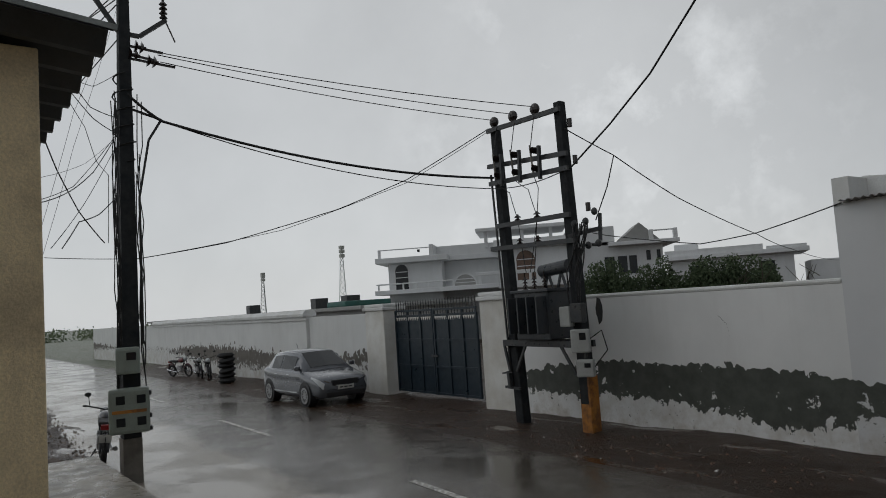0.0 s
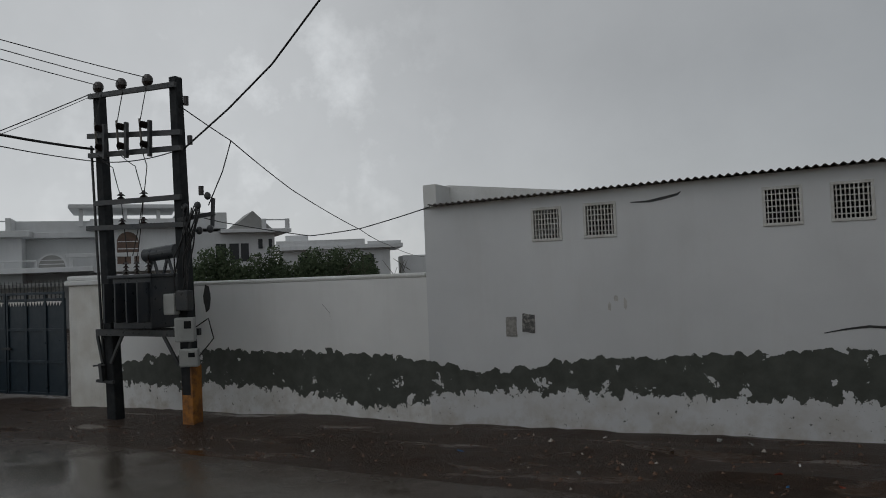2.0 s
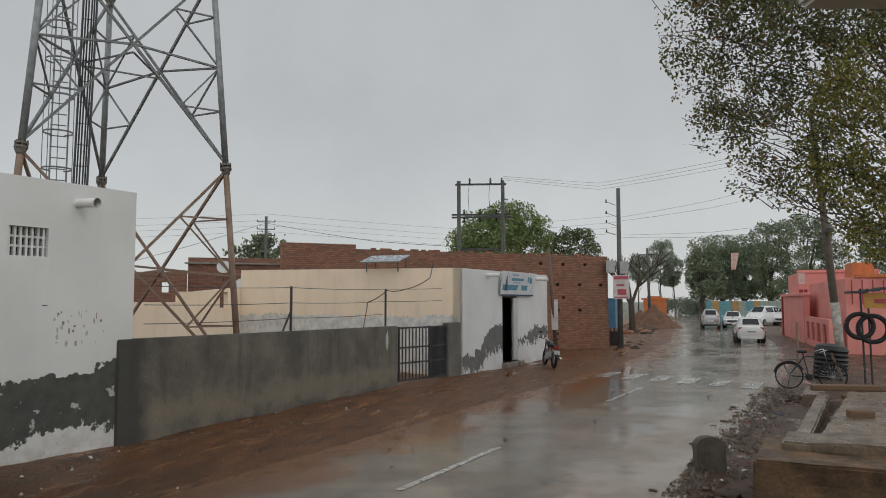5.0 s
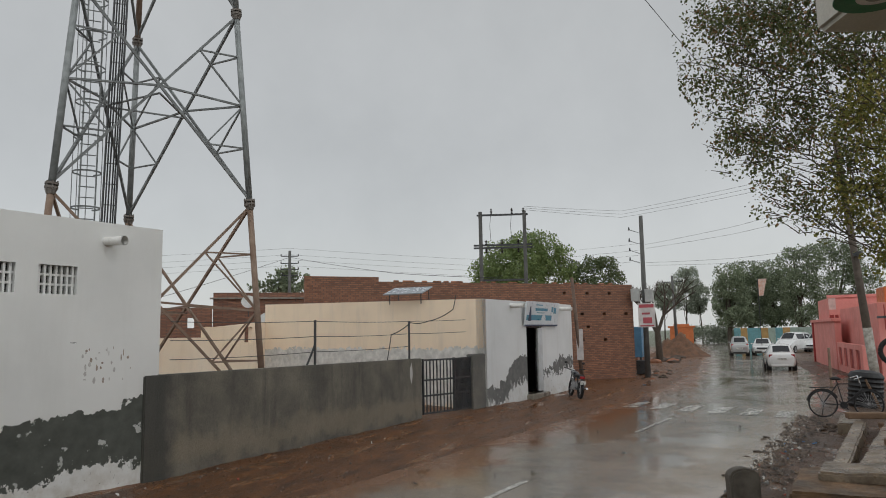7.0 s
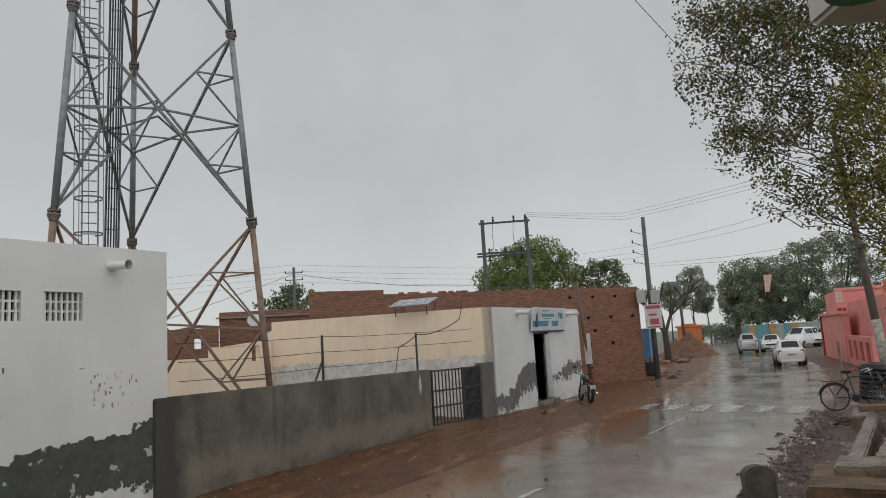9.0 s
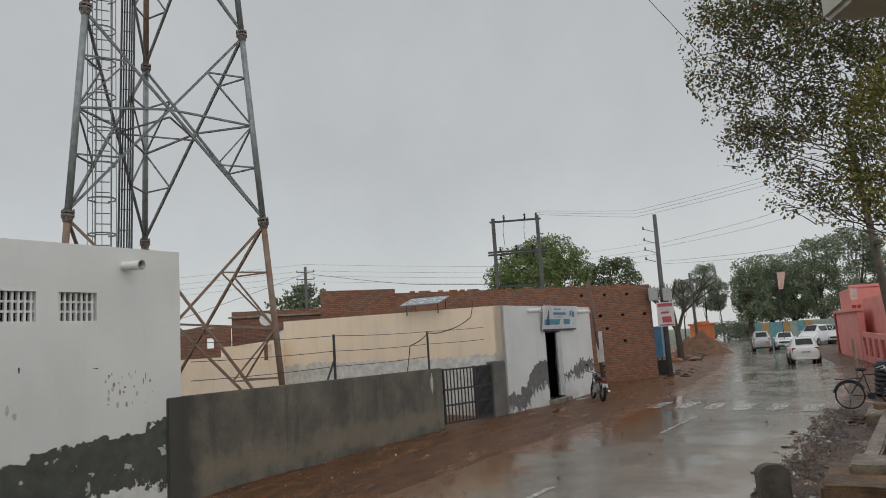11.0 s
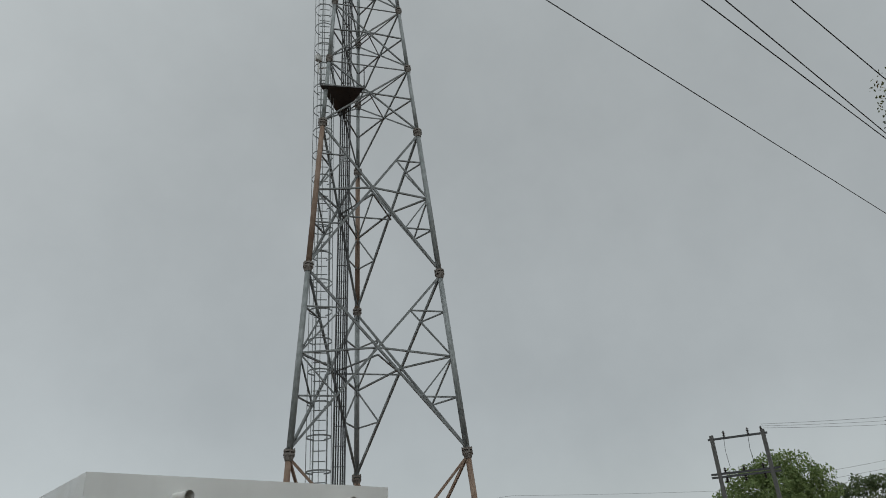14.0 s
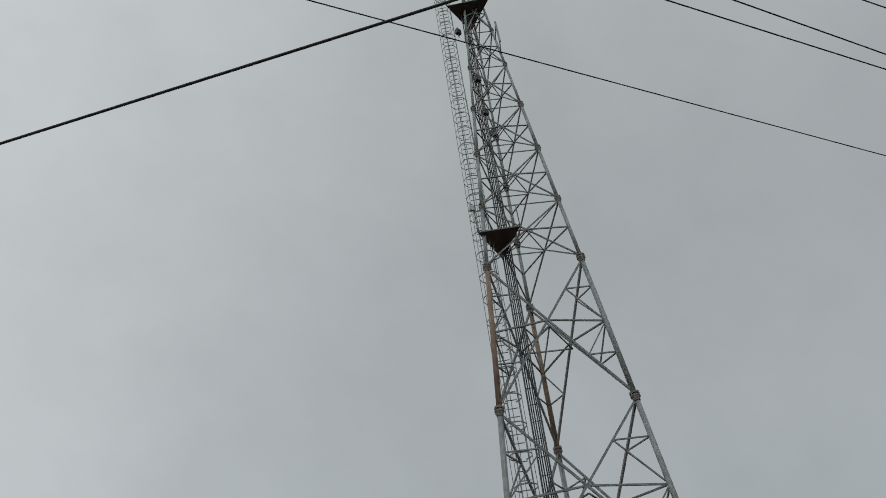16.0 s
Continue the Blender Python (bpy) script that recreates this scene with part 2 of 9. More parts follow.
def stained_plaster(name):
    """Damp grey cement plaster: dark runs from the top, a pale brown splashed strip along the foot, trowel patches."""
    m = bpy.data.materials.new(name)
    m.use_nodes = True
    n = Nodes(m.node_tree)
    place = n.add("ShaderNodeNewGeometry").outputs["Position"]
    axes = n.add("ShaderNodeSeparateXYZ", Vector=place)
    tiny = n.noise(place, 38.0, 4.0, 0.7)
    patchy = n.noise(place, 1.1, 7.0, 0.62)
    base = n.mix(n.ramp(patchy, 0.36, 0.66), (0.085, 0.080, 0.067), (0.175, 0.158, 0.127))
    tall = n.add("ShaderNodeMapping", Scale=(2.6, 2.6, 0.3))
    n.plug(place, tall.inputs["Vector"])
    base = n.mix(n.ramp(n.noise(tall.outputs[0], 1.2, 6.0, 0.66), 0.5, 0.72, 0.0, 0.7), base, (0.045, 0.043, 0.038))
    height = n.math("ADD", axes.outputs[2], n.math("MULTIPLY", n.math("SUBTRACT", n.noise(place, 1.6, 6.0, 0.7), 0.5), 1.3))
    splash = n.math("MULTIPLY", n.ramp(height, 0.75, 0.45), n.ramp(height, 0.02, 0.22))
    base = n.mix(n.math("MULTIPLY", splash, 0.6), base, (0.22, 0.185, 0.135))
    base = n.mix(n.ramp(n.noise(place, 9.0, 5.0, 0.7), 0.62, 0.72, 0.0, 0.5), base, (0.055, 0.05, 0.042))
    base = n.mix(n.ramp(n.math("ADD", axes.outputs[0], n.math("MULTIPLY", n.noise(place, 2.5, 5.0), 0.5)), 10.5, 10.25, 0.0, 0.85), base, (0.045, 0.046, 0.042))
    tint = n.add("ShaderNodeVectorMath", operation="SCALE")
    n.plug(base, tint.inputs[0])
    n.plug(n.ramp(tiny, 0.25, 0.75, 0.75, 1.25), tint.inputs["Scale"])
    bsdf = n.add("ShaderNodeBsdfPrincipled", Roughness=0.72)
    n.plug(tint.outputs[0], bsdf.inputs["Base Color"])
    relief = n.add("ShaderNodeBump", Strength=0.5, Distance=0.02)
    n.plug(n.math("ADD", tiny, n.noise(place, 4.0, 5.0)), relief.inputs["Height"])
    n.plug(relief.outputs[0], bsdf.inputs["Normal"])
    n.plug(bsdf.outputs[0], n.add("ShaderNodeOutputMaterial").inputs["Surface"])
    return m


yard_plaster = stained_plaster("stained_cement_plaster")
step_brick = material("mud_stained_brick", (0.20, 0.118, 0.062), 0.7, (0.07, 0.045, 0.028), 2.2, (0.36, 0.62), 0.3, 0.6, 24.0, wet=0.15, streak=0.4)
concrete = material("weathered_concrete", (0.28, 0.25, 0.205), 0.45, (0.14, 0.13, 0.11), 1.6, (0.35, 0.65), 0.2, 0.25, 40.0, wet=0.25)
soil_brown = material("wet_soil", (0.075, 0.046, 0.028), 0.75, (0.04, 0.027, 0.018), 2.5, bump=0.6, wet=0.15)
brick_red = material("fired_brick", (0.32, 0.14, 0.075), 0.8, (0.22, 0.09, 0.05), 2.0, bump=0.3, per_piece=0.25)
dark_iron = material("dark_painted_iron", (0.028, 0.033, 0.038), 0.5, (0.046, 0.045, 0.045), 6.0, wet=0.15, specular=0.5)
gate_blue = material("dark_blue_gate_paint", (0.010, 0.022, 0.034), 0.5, (0.014, 0.026, 0.036), 2.0, wet=0.12)
# Galvanised steel with the members' shaded undersides put into a darker colour.
bracing_steel = material("shade_darkened_bracing_steel", (0.19, 0.205, 0.205), 0.6, (0.11, 0.115, 0.115), 5.0, metal=0.1, bump=0.05)
galvanised = material("galvanised_steel", (0.27, 0.29, 0.29), 0.5, (0.18, 0.195, 0.195), 4.0, metal=0.2, bump=0.05)
rusty = material("rust_stained_steel", (0.18, 0.115, 0.08), 0.7, (0.25, 0.18, 0.135), 3.0, metal=0.1)
tar_pole = material("dark_weathered_pole", (0.017, 0.020, 0.023), 0.8, (0.032, 0.034, 0.036), 5.0, bump=0.25, specular=0.25)
pole_concrete = material("cement_pole", (0.20, 0.185, 0.165), 0.75, (0.13, 0.12, 0.105), 4.0, bump=0.25)
cable_black = material("black_cable_rubber", (0.012, 0.012, 0.013), 0.5, bump=0)
sheet_dark = material("corrugated_sheet", (0.10, 0.105, 0.11), 0.45, (0.16, 0.13, 0.11), 3.0, metal=0.5, wet=0.1)


# ---- building helpers ----
def ground_z(x):
    """The land falls gently away to the west."""
    return 0.010 * x if x < 0 else 0.0


def part(name, bm, mat, parent=None, label="", smooth=False):
    """One mesh object from a bmesh, under its parent if there is one."""
    me = bpy.data.meshes.new(name)
    if smooth:
        for f in bm.faces:
            f.smooth = True
    bm.to_mesh(me)
    bm.free()
    for m in (mat if isinstance(mat, (list, tuple)) else [mat]):
        me.materials.append(m)
    ob = new(name, me)
    if parent is not None:
        ob.parent = parent
    if label:
        ob["label"] = label
    return ob


def from_lists(name, verts, faces, mat, parent=None, label="", smooth=False):
    me = bpy.data.meshes.new(name)
    me.from_pydata(verts, [], faces)
    for m in (mat if isinstance(mat, (list, tuple)) else [mat]):
        me.materials.append(m)
    if smooth:
        me.polygons.foreach_set("use_smooth", [True] * len(me.polygons))
    ob = new(name, me)
    if parent is not None:
        ob.parent = parent
    if label:
        ob["label"] = label
    return ob


def thing(name, label, category, group="", at=(0, 0, 0), turn=0.0, kind=""):
    """An empty at the base of a thing of several parts."""
    ob = new(name)
    ob.empty_display_size = 0.2
    ob.matrix_basis = pose(*at, 0, 0, turn)
    return tagged(ob, label, category, group, kind)


def box(bm, lo, hi, bevel=0.0, m=None):
    """A box between two corners, with rounded edges."""
    size = [max(1e-4, hi[i] - lo[i]) for i in range(3)]
    mid = [(hi[i] + lo[i]) / 2 for i in range(3)]
    mat = Matrix.Translation(mid) @ Matrix.Diagonal((*size, 1))
    if m is not None:
        mat = m @ mat
    made = bmesh.ops.create_cube(bm, size=1.0, matrix=mat)["verts"]
    if bevel:
        edges = list({e for v in made for e in v.link_edges})
        bmesh.ops.bevel(bm, geom=edges, offset=min(bevel, min(size) * 0.45), segments=2, affect="EDGES", profile=0.6)
    return made


def tube(bm, a, b, r, r2=None, seg=8, caps=True):
    """A round bar from a to b."""
    a, b = Vector(a), Vector(b)
    d = b - a
    if d.length < 1e-6:
        return
    m = Matrix.Translation((a + b) / 2) @ d.to_track_quat("Z", "Y").to_matrix().to_4x4()
    bmesh.ops.create_cone(bm, cap_ends=caps, segments=seg, radius1=r, radius2=r if r2 is None else r2, depth=d.length, matrix=m)


def bar(bm, a, b, w, h, up=(0, 0, 1)):
    """A square bar from a to b."""
    a, b = Vector(a), Vector(b)
    d = (b - a)
    x = d.normalized()
    y = Vector(up).cross(x)
    if y.length < 1e-4:
        y = Vector((1, 0, 0)).cross(x)
    y.normalize()
    z = x.cross(y)
    m = Matrix(((x.x, y.x, z.x, 0), (x.y, y.y, z.y, 0), (x.z, y.z, z.z, 0), (0, 0, 0, 1)))
    box(bm, (-d.length / 2, -w / 2, -h / 2), (d.length / 2, w / 2, h / 2), m=Matrix.Translation((a + b) / 2) @ m)


def ball(bm, at, r, seg=10, scale=(1, 1, 1)):
    bmesh.ops.create_uvsphere(bm, u_segments=seg, v_segments=max(4, seg // 2 + 1), radius=r,
                              matrix=Matrix.Translation(at) @ Matrix.Diagonal((*scale, 1)))


def frame_of(p, q, z=0.0):
    """A local frame at p whose x runs towards q, and whose -y looks at the street when q lies east of p."""
    d = Vector((q[0] - p[0], q[1] - p[1], 0)).normalized()
    return Matrix(((d.x, -d.y, 0, p[0]), (d.y, d.x, 0, p[1]), (0, 0, 1, z), (0, 0, 0, 1))), math.hypot(q[0] - p[0], q[1] - p[1])


def holed_wall(bm, length, z0, z1, thick, holes=(), m=None, top=None):
    """A wall along x from 0 to length, its street face at y = 0, with openings (x0, x1, z0, z1) that go through it.
    top: heights at both ends, where the top slopes."""
    xs = sorted({0.0, length, *[h[0] for h in holes], *[h[1] for h in holes]})
    zs = sorted({z0, z1, *[h[2] for h in holes], *[h[3] for h in holes]})
    m = m or Matrix()

    def lift(x, z):
        return top[0] + (top[1] - top[0]) * x / length if top and z == z1 else z

    def solid(i, j):
        if not (0 <= i < len(xs) - 1 and 0 <= j < len(zs) - 1):
            return False
        cx, cz = (xs[i] + xs[i + 1]) / 2, (zs[j] + zs[j + 1]) / 2
        return not any(h[0] < cx < h[1] and h[2] < cz < h[3] for h in holes)

    grid = {}

    def v(i, j, k):
        if (i, j, k) not in grid:
            grid[i, j, k] = bm.verts.new(m @ Vector((xs[i], thick * k, lift(xs[i], zs[j]))))
        return grid[i, j, k]

    for i in range(len(xs) - 1):
        for j in range(len(zs) - 1):
            if not solid(i, j):
                continue
            bm.faces.new((v(i, j, 0), v(i + 1, j, 0), v(i + 1, j + 1, 0), v(i, j + 1, 0)))
            bm.faces.new((v(i, j, 1), v(i, j + 1, 1), v(i + 1, j + 1, 1), v(i + 1, j, 1)))
            if not solid(i - 1, j):
                bm.faces.new((v(i, j, 0), v(i, j + 1, 0), v(i, j + 1, 1), v(i, j, 1)))
            if not solid(i + 1, j):
                bm.faces.new((v(i + 1, j, 0), v(i + 1, j, 1), v(i + 1, j + 1, 1), v(i + 1, j + 1, 0)))
            if not solid(i, j - 1):
                bm.faces.new((v(i, j, 0), v(i, j, 1), v(i + 1, j, 1), v(i + 1, j, 0)))
            if not solid(i, j + 1):
                bm.faces.new((v(i, j + 1, 0), v(i + 1, j + 1, 0), v(i + 1, j + 1, 1), v(i, j + 1, 1)))


def cable(name, points, r, mat, label="", parent=None, sag=0.0, steps=14, category="cable"):
    """A hanging wire through a few points."""
    verts = []
    for a, b in zip(points, points[1:]):
        a, b = Vector(a), Vector(b)
        for i in range(steps):
            t = i / steps
            p = a.lerp(b, t)
            p.z -= sag * (a - b).length * 4 * t * (1 - t)
            verts.append(p)
    verts.append(Vector(points[-1]))
    cu = bpy.data.curves.new(name, "CURVE")
    cu.dimensions, cu.bevel_depth, cu.bevel_resolution = "3D", r, 1
    sp = cu.splines.new("POLY")
    sp.points.add(len(verts) - 1)
    for i, p in enumerate(verts):
        sp.points[i].co = (*p, 1)
    cu.materials.append(mat)
    ob = new(name, cu)
    if parent is not None:
        ob.parent = parent
    else:
        tagged(ob, label, category)
    return ob


# ---- ground and road ----
def spaced(*runs):
    out = []
    for a, b, s in runs:
        k = max(1, round(abs(b - a) / s))
        out += [a + (b - a) * i / k for i in range(k)]
    return out + [runs[-1][1]]


ROAD = [(-400, 22.0), (-120, 11.5), (-60, 8.6), (-30, 6.9), (-18.3, 6.23), (-8.7, 5.66), (0, 4.85), (8.5, 3.75), (14, 2.9), (20.7, 1.8), (26, 0.95),
        (34, 0.2), (45, -0.3), (66, 0.2), (100, 2.0), (180, 7.0), (400, 14.0)]


def road_mid(x):
    for (x0, y0), (x1, y1) in zip(ROAD, ROAD[1:]):
        if x <= x1:
            return y0 + (y1 - y0) * max(0.0, (x - x0) / (x1 - x0))
    return ROAD[-1][1]


def lumps(x, y):
    """Ruts, heaps and hollows beside the carriageway; nought on it."""
    off = abs(y - road_mid(x))
    side = min(1.0, max(0.0, (off - 2.6) / 0.8))
    n = noise.fractal(Vector((x * 0.5, y * 1.2, 3.0)), 1.0, 2.0, 4)
    n += 0.7 * noise.noise(Vector((x * 0.22, y * 2.6, 11.0)))
    fine = noise.fractal(Vector((x * 4.0, y * 4.0, 7.0)), 0.9, 2.0, 3)
    bank = min(1.0, max(0.0, (road_mid(x) - y - 3.0) / 0.6)) * (0.03 + 0.03 * fine)
    return side * (0.05 * n + 0.02 * fine) + bank


def land_z(x, y):
    far = max(0.0, min(1.0, (60 - abs(x)) / 20)) * max(0.0, min(1.0, (40 - abs(y)) / 10))
    z = ground_z(max(x, -400)) + lumps(x, y) * far
    return z - 0.01


gx = spaced((-3000, -400, 650), (-400, -80, 20), (-80, -28, 1.0), (-28, 34, 0.2), (34, 80, 1.0), (80, 400, 20), (400, 3000, 650))
gy = spaced((-3000, -200, 700), (-200, -12, 12), (-12, 13, 0.2), (13, 40, 1.5), (40, 200, 20), (200, 3000, 700))
gv = [(x, y, land_z(x, y)) for y in gy for x in gx]
gn = len(gx)
gf = [(j * gn + i, j * gn + i + 1, (j + 1) * gn + i + 1, (j + 1) * gn + i) for j in range(len(gy) - 1) for i in range(gn - 1)]


def ground_material():
    m = bpy.data.materials.new("wet_red_mud_and_fields")
    m.use_nodes = True
    n = Nodes(m.node_tree)
    place = n.add("ShaderNodeNewGeometry").outputs["Position"]
    axes = n.add("ShaderNodeSeparateXYZ", Vector=place)
    big = n.noise(place, 0.35, 5.0, 0.6)
    drawn = n.add("ShaderNodeMapping", Scale=(0.45, 1.5, 1.0))
    n.plug(place, drawn.inputs["Vector"])
    mid = n.noise(drawn.outputs[0], 2.0, 8.0, 0.68)
    tiny = n.noise(place, 30.0, 4.0, 0.7)
    mud = n.mix(n.ramp(mid, 0.38, 0.62), (0.235, 0.095, 0.033), (0.09, 0.039, 0.016))
    mud = n.mix(n.ramp(big, 0.5, 0.75, 0.0, 0.5), mud, (0.21, 0.098, 0.042))
    mud = n.mix(n.ramp(tiny, 0.66, 0.74, 0.0, 0.75), mud, (0.20, 0.15, 0.11))
    mud = n.mix(n.ramp(n.noise(place, 11.0, 5.0, 0.7), 0.55, 0.7, 0.0, 0.7), mud, (0.025, 0.014, 0.009))
    grey = n.ramp(axes.outputs[1], 1.8, -0.6)
    mud = n.mix(n.math("MULTIPLY", grey, 0.6), mud, (0.085, 0.058, 0.040))
    # West of x 9: greyer soil, and a locally darker exposure painted in.
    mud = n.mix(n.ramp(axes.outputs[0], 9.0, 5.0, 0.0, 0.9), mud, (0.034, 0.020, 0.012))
    field = n.mix(n.ramp(n.noise(place, 0.08, 4.0), 0.4, 0.6), (0.06, 0.085, 0.03), (0.09, 0.10, 0.045))
    wide = n.math("MAXIMUM", n.ramp(axes.outputs[0], -52.0, -58.0), n.ramp(axes.outputs[0], 95.0, 120.0))
    colour = n.mix(wide, mud, field)
    pool = n.ramp(n.noise(drawn.outputs[0], 1.1, 5.0, 0.6), 0.56, 0.64)
    pool = n.math("MULTIPLY", pool, n.ramp(wide, 0, 1, 1, 0))
    bsdf = n.add("ShaderNodeBsdfPrincipled")
    bsdf.inputs["Specular IOR Level"].default_value = 0.35
    n.plug(colour, bsdf.inputs["Base Color"])
    n.plug(n.ramp(pool, 0.0, 1.0, 0.36, 0.08), bsdf.inputs["Roughness"])
    relief = n.add("ShaderNodeBump", Distance=0.15)
    n.plug(n.ramp(pool, 0.0, 1.0, 1.0, 0.06), relief.inputs["Strength"])
    n.plug(n.math("ADD", n.noise(place, 9.0, 7.0, 0.7), n.math("MULTIPLY", tiny, 0.3)), relief.inputs["Height"])
    n.plug(relief.outputs[0], bsdf.inputs["Normal"])
    n.plug(bsdf.outputs[0], n.add("ShaderNodeOutputMaterial").inputs["Surface"])
    return m


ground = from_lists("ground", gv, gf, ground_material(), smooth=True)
tagged(ground, "wet reddish brown mud verge and fields with puddles", "ground", kind="structure")


def road_material():
    m = bpy.data.materials.new("rain_wet_asphalt")
    m.use_nodes = True
    n = Nodes(m.node_tree)
    place = n.add("ShaderNodeNewGeometry").outputs["Position"]
    off = n.add("ShaderNodeAttribute", attribute_name="offset").outputs["Fac"]
    tiny = n.noise(place, 90.0, 3.0, 0.7)
    mid = n.noise(place, 1.1, 7.0, 0.62)
    tar = n.mix(n.ramp(mid, 0.35, 0.7), (0.120, 0.099, 0.076), (0.21, 0.174, 0.13))
    tar = n.mix(n.ramp(tiny, 0.6, 0.75, 0.0, 0.5), tar, (0.15, 0.14, 0.125))
    side = n.math("ADD", n.math("ABSOLUTE", off), n.math("MULTIPLY", n.math("SUBTRACT", n.noise(place, 0.55, 7.0, 0.66), 0.5), 4.6))
    east = n.add("ShaderNodeSeparateXYZ", Vector=place)
    side = n.math("ADD", side, n.ramp(east.outputs[0], 0.0, -8.0, 0.0, -0.6))
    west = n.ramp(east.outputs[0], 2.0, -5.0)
    # West tar darkened in colour for the gate's and transformer's dark reflection.
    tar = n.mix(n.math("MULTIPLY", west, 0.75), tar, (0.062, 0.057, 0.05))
    side = n.math("ADD", side, n.math("MULTIPLY", west, n.ramp(off, -0.2, -1.4, 0.0, 1.7)))
    silt = n.ramp(n.math("ADD", side, n.ramp(off, 0.0, 1.5, 0.0, 0.7)), 1.6, 2.4)
    # Near-half silt; its paler west also carries the wet road's painted sheen.
    near_side = n.mix(n.ramp(east.outputs[0], 5.0, -4.0, 0.0, 0.8), (0.25, 0.198, 0.147), (0.30, 0.28, 0.245))
    # Far-half silt, darkened west of x 9 to meet the painted-down mud.
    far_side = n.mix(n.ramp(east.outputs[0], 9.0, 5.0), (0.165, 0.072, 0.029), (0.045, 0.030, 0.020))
    soil = n.mix(n.ramp(off, -0.5, 0.5), near_side, far_side)
    colour = n.mix(silt, tar, soil)
    pool = n.ramp(n.noise(place, 0.5, 6.0, 0.6), 0.40, 0.56)
    bsdf = n.add("ShaderNodeBsdfPrincipled", IOR=1.4)
    n.plug(colour, bsdf.inputs["Base Color"])
    verge = n.ramp(n.math("ADD", off, n.math("MULTIPLY", n.math("SUBTRACT", n.noise(place, 1.3, 6.0, 0.65), 0.5), 2.4)), 1.7, 2.6)
    n.plug(n.math("ADD", n.ramp(pool, 0.0, 1.0, 0.2, 0.04), n.math("MULTIPLY", verge, 0.22)), bsdf.inputs["Roughness"])
    drops = n.math("ADD", n.noise(place, 16.0, 5.0, 0.7), n.math("MULTIPLY", n.ramp(n.noise(place, 38.0, 2.0, 0.5), 0.62, 0.75), 0.8))
    relief = n.add("ShaderNodeBump", Distance=0.02)
    n.plug(n.math("ADD", n.ramp(pool, 0.0, 1.0, 0.36, 0.07), n.math("MULTIPLY", verge, 0.5)), relief.inputs["Strength"])
    n.plug(n.math("ADD", drops, n.math("MULTIPLY", tiny, 0.4)), relief.inputs["Height"])
    n.plug(relief.outputs[0], bsdf.inputs["Normal"])
    n.plug(bsdf.outputs[0], n.add("ShaderNodeOutputMaterial").inputs["Surface"])
    return m


rx = spaced((-400, -60, 6), (-60, -28, 1.0), (-28, 40, 0.4), (40, 110, 2.0), (110, 400, 10))
offs = [-3.75, -3.3, -2.6, -1.6, -0.8, 0.0, 0.8, 1.6, 2.4, 2.9]
rv, ro = [], []
for x in rx:
    wob = [0.35 * noise.noise(Vector((x * 0.5, 0, 1.0))), 0.45 * noise.noise(Vector((x * 0.35, 9, 1.0))) + 0.35 * noise.noise(Vector((x * 1.3, 5, 2.0)))]
    for k, o in enumerate(offs):
        oo = o + (wob[0] if k == 0 else wob[1] if k == len(offs) - 1 else 0)
        y = road_mid(x) + oo
        z = ground_z(max(x, -400)) + 0.012 - (0.10 if k in (0, len(offs) - 1) else 0.0)
        rv.append((x, y, z))
        ro.append(oo)
rn = len(offs)
rf = [(i * rn + k, (i + 1) * rn + k, (i + 1) * rn + k + 1, i * rn + k + 1) for i in range(len(rx) - 1) for k in range(rn - 1)]
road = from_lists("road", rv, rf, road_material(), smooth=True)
attr = road.data.attributes.new("offset", "FLOAT", "POINT")
attr.data.foreach_set("value", ro)
tagged(road, "rain-flooded dark asphalt road with silty edges", "road", kind="structure")

zebra_paint = material("washed_out_road_paint", (0.50, 0.48, 0.43), 0.25, (0.14, 0.13, 0.115), 5.0, (0.40, 0.58), wet=0.15)
line_paint = material("worn_road_paint", (0.42, 0.41, 0.37), 0.3, (0.16, 0.155, 0.145), 7.0, (0.45, 0.62), wet=0.2)


def dash(x0, x1, w=0.11):
    """A worn centre dash that follows the carriageway."""
    n = 4
    verts = []
    for i in range(n + 1):
        x = x0 + (x1 - x0) * i / n
        for s in (-w / 2, w / 2):
            verts.append((x, road_mid(x) + s, ground_z(x) + 0.017))
    faces = [(2 * i, 2 * i + 2, 2 * i + 3, 2 * i + 1) for i in range(n)]
    ob = from_lists("road_dash", verts, faces, line_paint)
    return tagged(ob, "worn white painted centre dash on the wet road", "road marking", "centre dashes", "structure")


for x0, x1 in ((-18.3, -14.6), (-8.7, -5.9), (-0.5, 2.4), (8.5, 11.5), (17.6, 20.7), (-28, -25)):
    dash(x0, x1)
for k in range(6):
    o = -2.3 + k * 0.85
    a = (23.3 + 0.42 * o, 1.15 + o)
    d = Vector((0.985, -0.16, 0))
    p = Vector((-d.y, d.x, 0))
    c = Vector((a[0], a[1], 0.018))
    q = [c - d * 0.9 - p * 0.22, c + d * 0.9 - p * 0.22, c + d * 0.9 + p * 0.22, c - d * 0.9 + p * 0.22]
    tagged(from_lists("crossing_stripe", [tuple(v) for v in q], [(0, 1, 2, 3)], zebra_paint),
           "faded white zebra crossing stripe under water", "road marking", "zebra crossing stripes", "structure")

# loose grit, pebbles and crumbs of mud on the verge
grit_mat = bpy.data.materials.new("wet_grit")
grit_mat.use_nodes = True
gn_ = Nodes(grit_mat.node_tree)
lot = gn_.add("ShaderNodeNewGeometry").outputs["Random Per Island"]
shade_ = gn_.mix(gn_.ramp(lot, 0.0, 0.75), (0.03, 0.017, 0.010), (0.13, 0.06, 0.028))
shade_ = gn_.mix(gn_.ramp(lot, 0.93, 0.95), shade_, (0.34, 0.30, 0.26))
